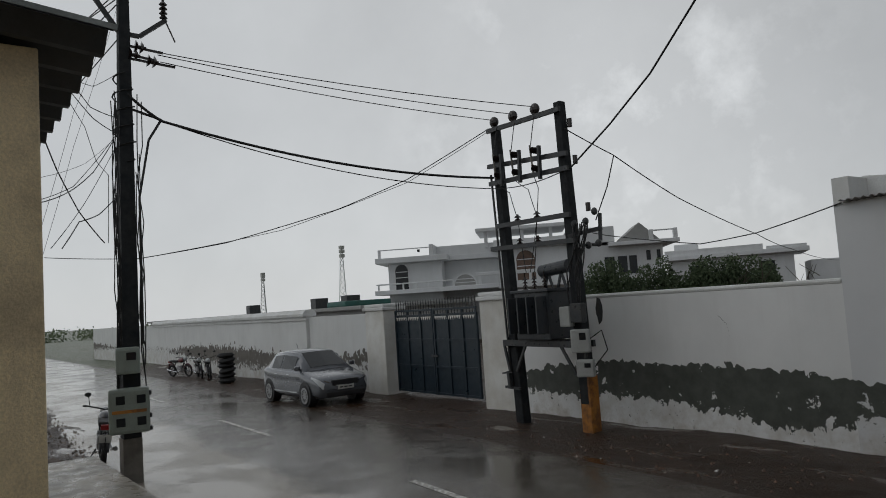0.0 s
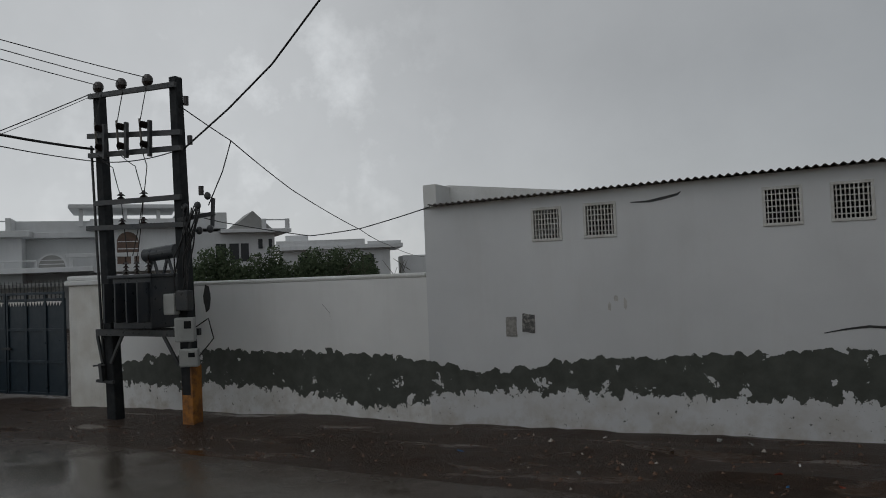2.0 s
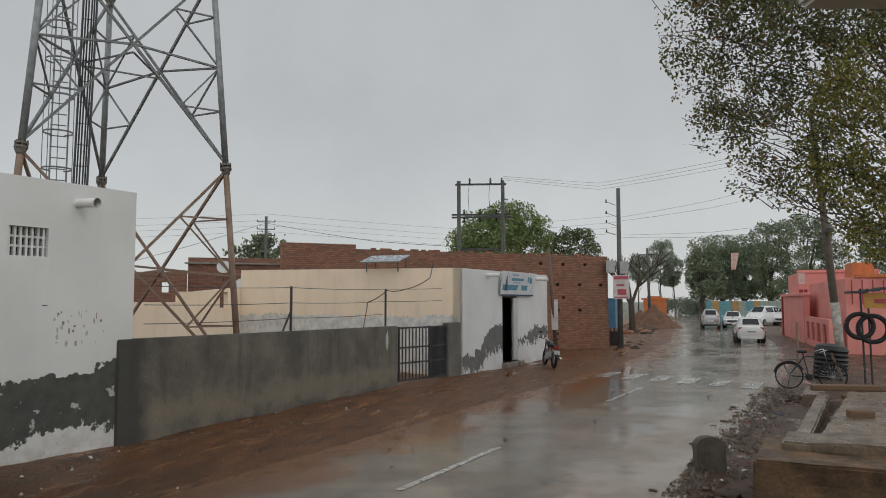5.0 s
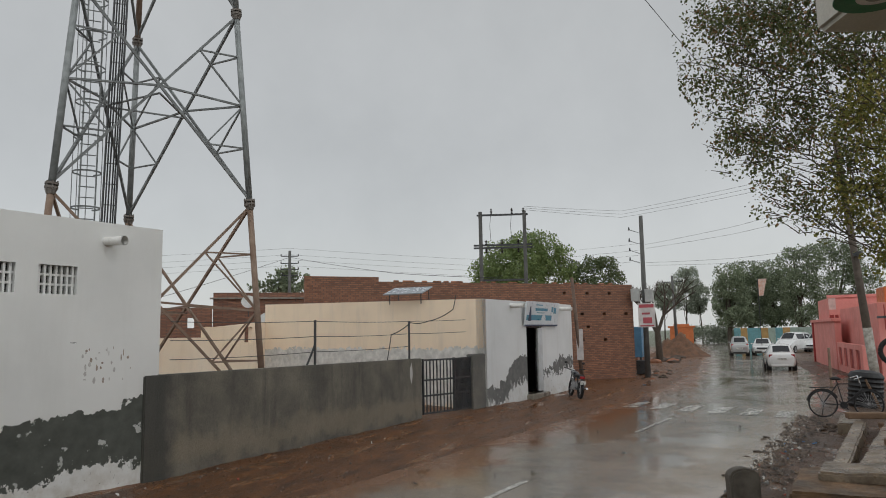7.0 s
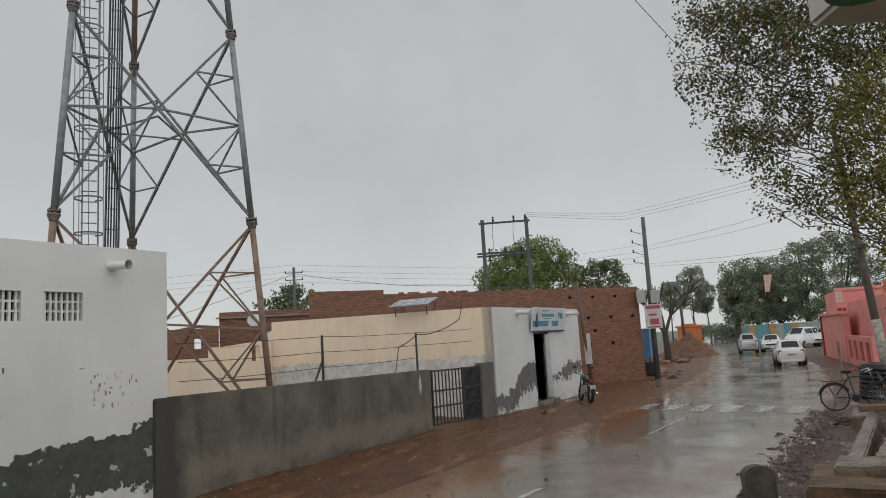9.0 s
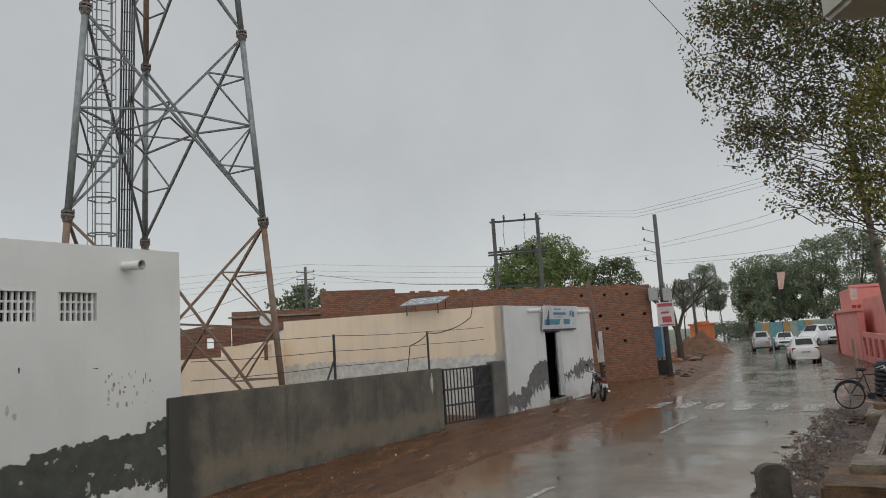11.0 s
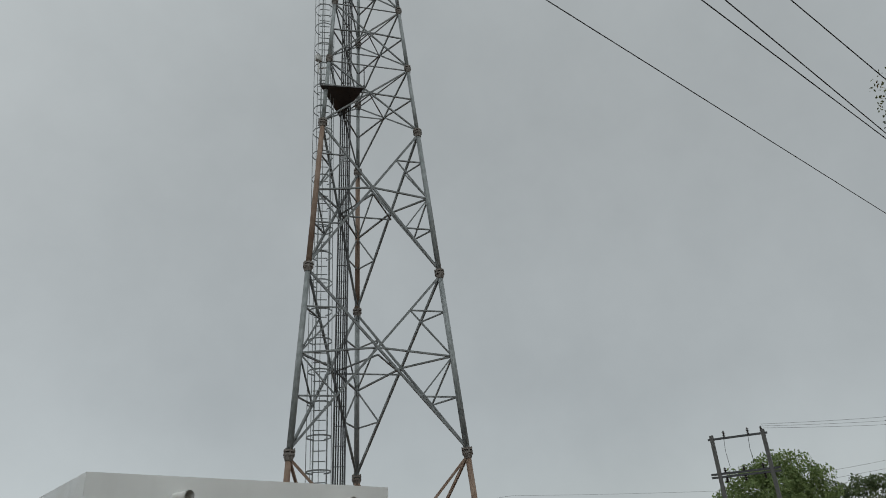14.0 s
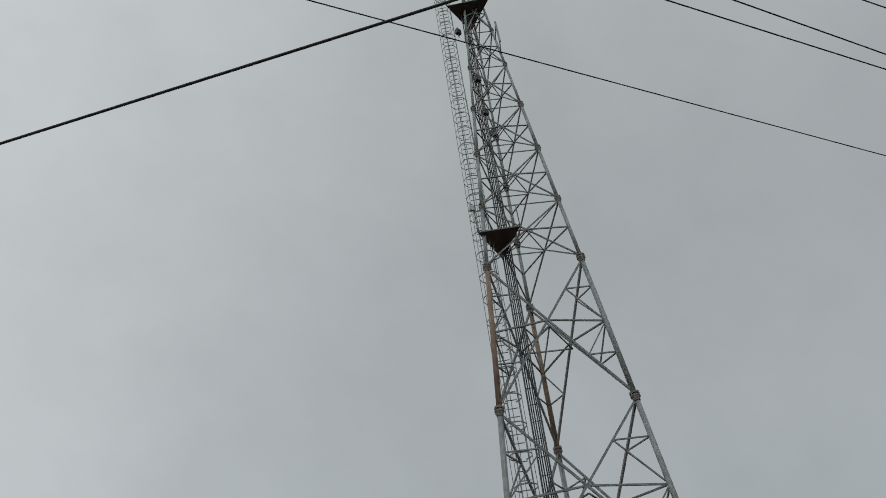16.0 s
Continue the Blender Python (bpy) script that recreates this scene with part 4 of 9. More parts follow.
holed_wall(bm, 3.0, 0.0, 2.95, 0.22, [(1.9, 2.3, 2.2, 2.8)], m=m_yard @ Matrix.Translation((len_yard - 3.0, 0, 0)), top=(2.75, 3.0))
tagged(part("wall_back_yard", bm, cream_paint), "cream compound wall with stepped top", "wall", kind="structure")
bm = bmesh.new()
holed_wall(bm, len_yard - 0.3, 0.0, 1.15, 0.05, m=m_yard @ Matrix.Translation((0.0, -0.06, 0)))
tagged(part("wall_yard_plinth", bm, white_paint), "white washed lower band of the yard wall", "wall", kind="structure")
for k, az in enumerate((57.7, 65.1)):
    p = polar(az, 0, 17.25 if k == 0 else 20.9)
    post = thing("fence_post", "thin dark iron angle post behind the yard wall", "post", "barbed wire posts", at=(p.x, p.y, 0))
    bm = bmesh.new()
    bar(bm, (0, 0, 0.0), (0, 0, 2.78), 0.045, 0.045, (1, 0, 0))
    part("upright", bm, dark_iron, post)
    if k == 0:
        bm = bmesh.new()
        bar(bm, (-0.28, 0.1, 1.6), (0, 0, 2.2), 0.035, 0.035)
        part("stay", bm, dark_iron, post)
FP = [polar(47.0, 0, 14.6), polar(57.7, 0, 17.25), polar(65.1, 0, 20.9), polar(69.6, 0, 21.6)]
for z, end in ((2.72, True), (2.36, True), (2.0, True)):
    cable("barbed_wire", [(p.x, p.y, z + 0.03 * i) for i, p in enumerate(FP[:3] if z < 2.1 else FP)], 0.008, dark_iron,
          "thin rusty barbed wire strung between posts", sag=0.006, category="wire")
cable("loose_cable", [(22.3, 8.6, 3.7), (22.0, 8.6, 3.2), (20.6, 8.9, 2.8), (19.6, 9.05, 2.75), (18.6, 9.2, 2.4), (18.3, 9.2, 1.6)], 0.014, cable_black,
      "black loose cable hanging from the shop roof", sag=0.04)
panel_mat = material("solar_glass", (0.30, 0.33, 0.36), 0.25, bump=0)
solar = thing("solar_panel", "tilted solar panel on a thin stand on the roof", "solar panel", at=(22.9, 10.6, 3.5))
bm = bmesh.new()
box(bm, (-0.5, -0.75, 0.42), (0.5, 0.75, 0.46), 0.01, Matrix.Rotation(radians(-16), 4, "Y"))
part("panel", bm, panel_mat, solar)
for x, y, z in ((-0.35, -0.6, 0.32), (-0.35, 0.6, 0.32), (0.35, -0.6, 0.5), (0.35, 0.6, 0.5)):
    bm = bmesh.new()
    bar(bm, (x, y, -0.05), (x, y, z), 0.03, 0.03, (1, 0, 0))
    part("leg", bm, dark_iron, solar)

# ---- barred yard gate ----
GA, GB, GC = Vector((19.24, 8.50, 0.06)), Vector((20.46, 8.02, 0.06)), Vector((21.46, 7.86, 0.06))


def barred_leaf(a, b, bars, label):
    leaf = thing("yard_gate", label, "gate", "barred yard gate leaves", at=tuple(a))
    d = Vector((b.x - a.x, b.y - a.y, 0))
    up = Vector((0, 0, 1))
    for z in (0.05, 0.55, 1.0, 1.58):
        bm = bmesh.new()
        bar(bm, up * z, d + up * z, 0.035, 0.05)
        part("rail", bm, dark_iron, leaf)
    for i in range(bars + 1):
        bm = bmesh.new()
        q = d * (i / bars)
        thick = 0.055 if i in (0, bars) else 0.03
        bar(bm, q + up * 0.02, q + up * (1.62 if i in (0, bars) else 1.58), thick, thick, (1, 0, 0))
        part("upright", bm, dark_iron, leaf)
    return leaf


barred_leaf(GA, GB, 9, "closed black iron bar gate leaf")
barred_leaf(GB + Vector((0.04, -0.01, 0)), GC, 14, "black iron bar gate leaf with close bars")
m_pier, _ = frame_of((21.5, 7.79), S0)
bm = bmesh.new()
box(bm, (0.0, -0.03, -0.2), (0.82, 0.22, 1.74), 0.04, m_pier)
tagged(part("gate_pier", bm, grey_plaster), "grey plastered stub pier beside the shop", "pier")

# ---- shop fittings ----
# Dark sheet added behind the doorway to give the unlit inside.
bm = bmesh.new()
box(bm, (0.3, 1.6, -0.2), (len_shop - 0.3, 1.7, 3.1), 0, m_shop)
part("dark_backing", bm, dark_inside, shop)
bm = bmesh.new()
d0, d1 = DOOR[0], DOOR[1]
box(bm, (d0, 0.1, 0.15), (d0 + 0.05, 0.2, 2.62), 0.005, m_shop)
box(bm, (d0 + 0.05, 0.1, 2.56), (d1, 0.2, 2.62), 0.005, m_shop)
part("door_frame", bm, dark_iron, shop)
shutter_paint = material("grey_shutter_paint", (0.50, 0.52, 0.53), 0.5, (0.42, 0.43, 0.43), 3.0)
bm = bmesh.new()
box(bm, (d0 + 1.0, -0.02, 0.2), (d1 + 0.02, 0.05, 2.55), 0.01, m_shop)
for z in (0.9, 1.4, 1.95):
    box(bm, (d0 + 1.02, -0.035, z), (d1, -0.02, z + 0.03), 0.004, m_shop)
part("door", bm, shutter_paint, shop, "pale door leaf folded to the wall")
bm = bmesh.new()
box(bm, (d0 - 0.1, -0.25, -0.1), (d1 + 0.1, 0.25, 0.15), 0.02, m_shop)
part("door_step", bm, concrete, shop)
spout(shop, m_shop, along_shop(24.35), 3.36, 0.075, 0.5, 0.05)
spout(shop, m_shop, along_shop(28.95), 3.34, 0.075, 0.5, 0.05)
sign_white = material("sign_board_white", (0.62, 0.66, 0.68), 0.35, (0.55, 0.59, 0.62), 2.0, bump=0)
sign_blue = material("sign_board_teal", (0.05, 0.22, 0.33), 0.35, (0.07, 0.27, 0.36), 3.0, bump=0)
sign_dark = material("sign_dark_print", (0.03, 0.06, 0.12), 0.4, bump=0)
m_sign = m_shop @ Matrix.Translation((along_shop(25.25), -0.06, 2.63)) @ Matrix.Rotation(radians(8), 4, "X")
board = thing("shop_sign", "white and teal shop signboard above the door", "sign")
w_sign = along_shop(28.35) - along_shop(25.25)
bm = bmesh.new()
box(bm, (0, -0.04, 0), (w_sign, 0.0, 0.92), 0.01, m_sign)
part("board", bm, sign_white, board)
bm = bmesh.new()
box(bm, (0.1, -0.046, 0.22), (w_sign * 0.78, -0.041, 0.42), 0, m_sign)
part("stripe", bm, sign_blue, board)
bm = bmesh.new()
box(bm, (0, -0.046, 0.0), (w_sign, -0.041, 0.06), 0, m_sign)
part("stripe", bm, sign_dark, board)
bm = bmesh.new()
tri = [(0.25, 0.2), (0.55, 0.2), (0.42, 0.75), (0.36, 0.75)]
bm.faces.new([bm.verts.new(m_sign @ Vector((x, -0.048, z))) for x, z in tri])
part("emblem", bm, sign_dark, board)
bm = bmesh.new()
bm.faces.new([bm.verts.new(m_sign @ Vector((w_sign * 0.53 + 0.2 * math.cos(a), -0.0485, 0.27 + 0.17 * math.sin(a)))) for a in [radians(20 * i) for i in range(18)]])
part("emblem", bm, sign_white, board)
for x0, x1, z0, z1 in ((0.9, 1.5, 0.78, 0.82), (0.85, 2.0, 0.58, 0.68), (0.6, 2.2, 0.10, 0.14), (2.4, 2.55, 0.55, 0.75), (2.62, 2.85, 0.5, 0.72), (1.0, 1.7, 0.49, 0.52)):
    bm = bmesh.new()
    box(bm, (x0, -0.047, z0), (x1, -0.041, z1), 0, m_sign)
    part("lettering", bm, sign_blue if z0 > 0.2 else sign_white, board)

# ---- compound gate and its pillars ----
def pillar(x0, x1, y0, y1, h, label):
    p = thing("gate_pillar", label, "pillar", "compound gate pillars", at=((x0 + x1) / 2, y0, ground_z(x0)))
    w = (x1 - x0) / 2
    bm = bmesh.new()
    box(bm, (-w, 0, -0.3), (w, y1 - y0, h - 0.1), 0.035)
    part("shaft", bm, pillar_paint, p)
    bm = bmesh.new()
    box(bm, (-w - 0.06, -0.06, h - 0.1), (w + 0.06, y1 - y0 + 0.06, h + 0.0), 0.025)
    part("cornice", bm, white_paint, p)
    bm = bmesh.new()
    box(bm, (-w - 0.02, -0.02, h), (w + 0.02, y1 - y0 + 0.02, h + 0.1), 0.04)
    part("cap", bm, white_paint, p)


pillar(-19.55, -18.45, 11.35, 12.1, 2.62, "broad white-washed gate pillar with moulded cap")
pillar(-13.28, -12.2, 10.87, 11.6, 2.64, "broad white-washed gate pillar with faded mark")
gate = thing("compound_gate", "closed dark blue sheet-metal double gate with spikes", "gate", at=(-18.4, 11.75, -0.17))
half = 1.95
for k in range(2):
    bm = bmesh.new()
    x0 = k * (half + 0.03)
    box(bm, (x0, 0.0, 0.06), (x0 + half, 0.03, 2.3), 0.004)
    leaf = part("leaf", bm, gate_blue, gate)
    for x in (x0, x0 + half / 3, x0 + 2 * half / 3, x0 + half - 0.06):
        bm = bmesh.new()
        box(bm, (x, -0.035, 0.05), (x + 0.06, 0.0, 2.42), 0.006)
        part("stile", bm, gate_blue, leaf)
    for z in (0.06, 0.8, 1.55, 2.25, 2.40):
        bm = bmesh.new()
        box(bm, (x0, -0.03, z), (x0 + half, 0.004, z + 0.06), 0.005)
        part("rail", bm, gate_blue, leaf)
    bm = bmesh.new()
    n = 20
    for i in range(n):
        a = x0 + half * i / n
        bm.faces.new([bm.verts.new((x, -0.02, z)) for x, z in ((a, 2.24), (a + half / n, 2.24), (a + half / n / 2, 2.13))])
    part("scalloped_trim", bm, pipe_white, leaf, "pale scalloped trim")
    for i in range(15):
        x = x0 + 0.06 + (half - 0.12) * i / 14
        bm = bmesh.new()
        bar(bm, (x, 0.01, 2.3), (x, 0.01, 2.62), 0.018, 0.018, (1, 0, 0))
        tube(bm, (x, 0.01, 2.6), (x, 0.01, 2.74), 0.022, 0.002, 5)
        part("spike", bm, dark_iron, leaf)
bm = bmesh.new()
box(bm, (half - 0.12, -0.07, 1.1), (half + 0.2, -0.035, 1.16), 0.006)
part("bolt", bm, dark_iron, gate)

# ---- walls running on to the west ----
def west_wall(x0, y0, x1, y1, h, cap, label):
    m, ln = frame_of((x0, y0), (x1, y1))
    bm = bmesh.new()
    holed_wall(bm, ln, -1.5, h, 0.28, m=m)
    w = part("wall_west", bm, paint_left)
    tagged(w, label, "wall", kind="structure")
    if cap:
        bm = bmesh.new()
        box(bm, (-0.02, -0.05, h - 0.16), (ln + 0.02, 0.33, h - 0.08), 0.015, m)
        part("moulding", bm, white_paint, w)
        bm = bmesh.new()
        ring = [(-0.12, 0.0), (-0.12, 0.1), (-0.02, 0.24), (0.3, 0.24), (0.4, 0.1), (0.4, 0.0)]
        va = [bm.verts.new(m @ Vector((-0.04, y, h + z))) for y, z in ring]
        vb = [bm.verts.new(m @ Vector((ln + 0.04, y, h + z))) for y, z in ring]
        bm.faces.new(va), bm.faces.new(vb[::-1])
        for i in range(6):
            bm.faces.new((va[i], vb[i], vb[(i + 1) % 6], va[(i + 1) % 6]))
        part("coping", bm, white_paint, w, "white rounded coping")


west_wall(-24.3, 11.72, -19.5, 11.55, 2.24, False, "plain white wall beside the compound gate")
west_wall(-47.6, 13.1, -24.3, 11.6, 2.28, True, "long white wall with broad coping and peeled plinth")
west_wall(-55.5, 14.2, -47.6, 13.65, 2.25, True, "white wall set back with peeled streak")
west_wall(-80.0, 14.6, -55.5, 14.2, 2.2, False, "far white wall with brown stains")
roof_grey = material("far_roof_concrete", (0.36, 0.36, 0.35), 0.8, (0.28, 0.28, 0.27), 0.6)
fb = thing("low_far_building", "long low grey flat-roofed building behind the wall", "building")
m_fb, _ = frame_of((-95, 24), (-38, 22))
bm = bmesh.new()
box(bm, (0, 0, -1.5), (57, 8, 2.4), 0.02, m_fb)
part("wall", bm, roof_grey, fb)
bm = bmesh.new()
box(bm, (-0.4, -0.4, 2.4), (57.4, 8.4, 2.64), 0.03, m_fb)
part("roof", bm, roof_grey, fb)
for x in (33, 47, 52):
    bm = bmesh.new()
    box(bm, (x, 1, 2.64), (x + 0.9, 2, 3.4), 0.03, m_fb)
    part("water_tank", bm, dark_iron, fb)
green_awn = material("green_tarpaulin", (0.03, 0.12, 0.10), 0.5)
bm = bmesh.new()
box(bm, (50.8, 0.5, 2.64), (53.6, 4, 3.02), 0.1, m_fb)
part("tarpaulin", bm, green_awn, fb)


# ---- white house behind the wall ----
HM = Matrix.Translation((-52 * math.sin(radians(47)), 52 * math.cos(radians(47)), 0)) @ Matrix.Rotation(radians(47), 4, "Z")
house = thing("white_house", "large white two-storey house with terraces and arched windows", "house")
glass_dark = material("dark_window_glass", (0.018, 0.021, 0.025), 0.12, bump=0, specular=0.35)
door_brown = material("brown_wood_shutter", (0.16, 0.10, 0.075), 0.6, (0.11, 0.07, 0.05), 3.0)


def hbox(name, lo, hi, mat=None, label="", bevel=0.03, parent=None):
    bm = bmesh.new()
    box(bm, lo, hi, bevel, HM)
    return part(name, bm, mat or house_paint, parent or house, label)


hbox("wall", (-9.9, 0.0, -0.6), (-5.9, 11, 5.6))
hbox("wall", (-5.9, 2.0, -0.6), (-1.7, 11, 5.6))
hbox("wall", (-1.7, 0.3, -0.6), (3.6, 11, 6.1))
hbox("wall", (3.6, 1.2, -0.6), (10.2, 11, 5.9))
hbox("roof_slab", (-10.7, -0.8, 5.6), (-5.4, 11.5, 6.0))
hbox("roof_slab", (-5.4, 1.1, 5.62), (-1.7, 11.5, 6.0))
hbox("parapet", (-6.7, -0.6, 6.0), (-6.4, 6, 6.8))
hbox("parapet", (-6.4, 1.4, 6.0), (-1.7, 1.7, 6.75))
hbox("roof_slab", (-2.2, -0.4, 6.1), (4.2, 11.4, 6.35))
hbox("parapet", (-2.0, -0.2, 6.35), (4.0, 0.0, 6.75))
hbox("pavilion_roof", (-3.3, 0.4, 7.5), (3.4, 6.0, 7.78), bevel=0.06)
for x in (-2.7, 0.0, 2.1):
    hbox("pavilion_post", (x, 0.9, 6.35), (x + 0.25, 1.15, 7.5))
hbox("stair_tower", (3.4, 1.0, 6.1), (6.8, 6.0, 7.25))
hbox("roof_slab", (6.3, 0.4, 5.75), (11.3, 11.5, 6.02))
hbox("parapet", (9.2, 0.5, 6.02), (9.5, 0.8, 6.75))
hbox("parapet", (10.9, 0.5, 6.02), (11.2, 0.8, 6.75))
hbox("rail", (9.5, 0.58, 6.62), (10.9, 0.68, 6.72))
hbox("rail", (-10.5, -0.6, 6.55), (-6.7, -0.52, 6.63))
hbox("rail_post", (-10.5, -0.62, 6.0), (-10.3, -0.45, 6.63))
hbox("balcony_slab", (-10.7, -1.4, 3.3), (-1.8, 2.0, 3.62))
hbox("balcony_rail", (-10.6, -1.3, 4.0), (-5.0, -1.15, 4.1))
hbox("balcony_rail", (-3.4, -1.3, 4.2), (3.4, -1.15, 4.45))
hbox("balcony_slab", (-1.8, -1.3, 3.2), (3.8, 0.3, 3.55))
for i in range(7):
    hbox("baluster", (-10.5 + i * 0.9, -1.27, 3.62), (-10.38 + i * 0.9, -1.17, 4.0), bevel=0.0)
for i in range(6):
    hbox("baluster", (-3.2 + i * 1.2, -1.27, 3.55), (-3.0 + i * 1.2, -1.17, 4.2), bevel=0.0)
bm = bmesh.new()
prof = [(7.0, 6.0), (10.0, 6.0), (8.6, 7.35)]
fa = [bm.verts.new(HM @ Vector((x, 0.8, z))) for x, z in prof]
fb2 = [bm.verts.new(HM @ Vector((x, 5.0, z))) for x, z in prof]
bm.faces.new(fa), bm.faces.new(fb2[::-1])
for i in range(3):
    bm.faces.new((fa[i], fb2[i], fb2[(i + 1) % 3], fa[(i + 1) % 3]))
part("gable", bm, roof_grey, house)


def arch_outline(x, z0, w, h, n=10):
    top = z0 + h - w / 2
    pts = [(x - w / 2, z0), (x + w / 2, z0)]
    return pts + [(x + w / 2 * math.cos(a), top + w / 2 * math.sin(a)) for a in [math.pi * i / n for i in range(n + 1)]]


def arched_window(x, y, z0, w, h, mat):
    bm = bmesh.new()
    pts = arch_outline(x, z0, w, h)
    a = [bm.verts.new(HM @ Vector((px, y - 0.03, pz))) for px, pz in pts]
    b = [bm.verts.new(HM @ Vector((px, y + 0.05, pz))) for px, pz in pts]
    bm.faces.new(a)
    for i in range(len(pts)):
        bm.faces.new((a[i], b[i], b[(i + 1) % len(pts)], a[(i + 1) % len(pts)]))
    win = part("window", bm, mat, house)
    bm = bmesh.new()
    outer = arch_outline(x, z0 - 0.08, w + 0.24, h + 0.2)
    for (x0, q0), (x1, q1), (x2, q2), (x3, q3) in zip(pts[1:], pts[2:], outer[1:], outer[2:]):
        va = [bm.verts.new(HM @ Vector(p)) for p in ((x0, y - 0.08, q0), (x1, y - 0.08, q1), (x3, y - 0.08, q3), (x2, y - 0.08, q2))]
        bm.faces.new(va)
    part("frame", bm, house_paint, win)
    for i in range(1, 4):
        bm = bmesh.new()
        z = z0 + h * i / 4.4
        box(bm, (x - w / 2 + 0.05, y - 0.06, z), (x + w / 2 - 0.05, y - 0.03, z + 0.06), 0, HM)
        part("glazing_bar", bm, house_paint, win)


arched_window(-8.9, 0.0, 3.65, 0.95, 1.85, glass_dark)
arched_window(0.25, 0.3, 3.75, 1.35, 2.15, door_brown)
arched_window(-4.15, -1.1, 3.3, 1.5, 1.1, roof_grey)
for x0, x1, z0, z1 in ((6.0, 6.7, 3.7, 5.0), (6.95, 7.6, 3.7, 5.0), (7.75, 8.3, 3.7, 5.0), (9.0, 9.3, 4.6, 5.3), (9.75, 10.0, 4.6, 5.3)):
    hbox("window", (x0, 1.12, z0), (x1, 1.21, z1), glass_dark, bevel=0.0)
hbox("lamp_bracket", (-7.6, -0.45, 6.3), (-7.4, -0.35, 6.5), dark_iron)

house2 = thing("far_white_house", "far white house with flat roofs and parapets", "house")
H2 = Matrix.Translation((-80 * math.sin(radians(31)), 80 * math.cos(radians(31)), 0)) @ Matrix.Rotation(radians(31), 4, "Z")
for nm, lo, hi in (("wall", (-6.8, 0, -1), (5.4, 9, 5.3)), ("roof_slab", (-7.2, -1, 5.3), (6.8, 10, 5.75)), ("parapet", (-7.0, -0.8, 5.75), (2.6, -0.6, 6.35)),
                   ("parapet", (2.9, -0.8, 5.75), (6.6, -0.6, 6.05)), ("stair_tower", (-6.2, 2, 5.75), (-3.8, 5, 7.1)), ("window", (-4.6, -0.06, 3.3), (-3.2, 0.0, 4.6)),
                   ("window", (2.2, -0.06, 3.3), (3.6, 0.0, 4.6)), ("wall", (7.0, 2, -1), (16, 9, 4.4))):
    bm = bmesh.new()
    box(bm, lo, hi, 0.03, H2)
    part(nm, bm, glass_dark if nm == "window" else house_paint, house2)

# ---- foliage ----
def leaf_material(name, a, b, c=None):
    m = bpy.data.materials.new(name)
    m.use_nodes = True
    n = Nodes(m.node_tree)
    lot = n.add("ShaderNodeNewGeometry").outputs["Random Per Island"]
    col = n.mix(n.ramp(lot, 0.0, 0.7), a, b)
    if c:
        col = n.mix(n.ramp(lot, 0.72, 0.95), col, c)
    bsdf = n.add("ShaderNodeBsdfPrincipled", Roughness=0.75)
    bsdf.inputs["Specular IOR Level"].default_value = 0.2
    n.plug(col, bsdf.inputs["Base Color"])
    thin = n.add("ShaderNodeBsdfTranslucent")
    n.plug(col, thin.inputs["Color"])
    both = n.add("ShaderNodeMixShader", Fac=0.25)
    n.plug(bsdf.outputs[0], both.inputs[1])
    n.plug(thin.outputs[0], both.inputs[2])
    n.plug(both.outputs[0], n.add("ShaderNodeOutputMaterial").inputs["Surface"])
    return m


bark = material("tree_bark", (0.085, 0.065, 0.048), 0.85, (0.05, 0.04, 0.03), 6.0, bump=0.5)
leaf_bush = leaf_material("grey_green_leaves", (0.055, 0.082, 0.045), (0.115, 0.15, 0.085))
leaf_mid = leaf_material("mid_green_leaves", (0.075, 0.105, 0.05), (0.14, 0.175, 0.085))
# Greyed and lightened leaves: rain haze is painted into their colour.
leaf_haze = leaf_material("leaves_painted_rain_haze", (0.20, 0.235, 0.18), (0.30, 0.33, 0.26))
leaf_fresh = leaf_material("fresh_green_leaves", (0.13, 0.185, 0.07), (0.20, 0.26, 0.10))
# Far green, with some distance haze mixed into the colour.
leaf_far = leaf_material("far_leaves_painted_haze", (0.15, 0.185, 0.12), (0.21, 0.25, 0.16))
leaf_near = leaf_material("mixed_green_and_russet_leaves", (0.07, 0.09, 0.038), (0.15, 0.165, 0.068), (0.22, 0.13, 0.065))


def leaves(blobs, count, size, rng, hollow=0.35, droop=0.5, gaps=-0.12):
    """Small folded leaves spread through lumpy clumps (centre, radii)."""
    verts, faces = [], []
    weights = [r[0] * r[1] * r[2] for _, r in blobs]
    total = sum(weights)
    for (c, r), w in zip(blobs, weights):
        k = max(6, int(count * w / total))
        for _ in range(k):
            while True:
                p = Vector((rng.uniform(-1, 1), rng.uniform(-1, 1), rng.uniform(-1, 1)))
                if hollow < p.length < 1.0 + 0.25 * rng.random():
                    break
            q = Vector((c[0] + p.x * r[0], c[1] + p.y * r[1], c[2] + p.z * r[2]))
            if noise.noise(q * (0.55 / max(size * 3, 0.35)) + Vector((5, 3, 1))) < gaps:
                continue
            s = size * rng.uniform(0.6, 1.3)
            d = Vector((rng.gauss(0, 1), rng.gauss(0, 1), rng.gauss(0, 1) - droop)).normalized()
            e = d.cross(Vector((rng.gauss(0, 1), rng.gauss(0, 1), rng.gauss(0, 1)))).normalized()
            n = d.cross(e)
            i = len(verts)
            verts += [q, q + d * s * 0.5 + e * s * 0.3 + n * s * 0.08, q + d * s, q + d * s * 0.5 - e * s * 0.3 + n * s * 0.08]
            faces += [(i, i + 1, i + 2), (i, i + 2, i + 3)]
    return [tuple(v) for v in verts], faces


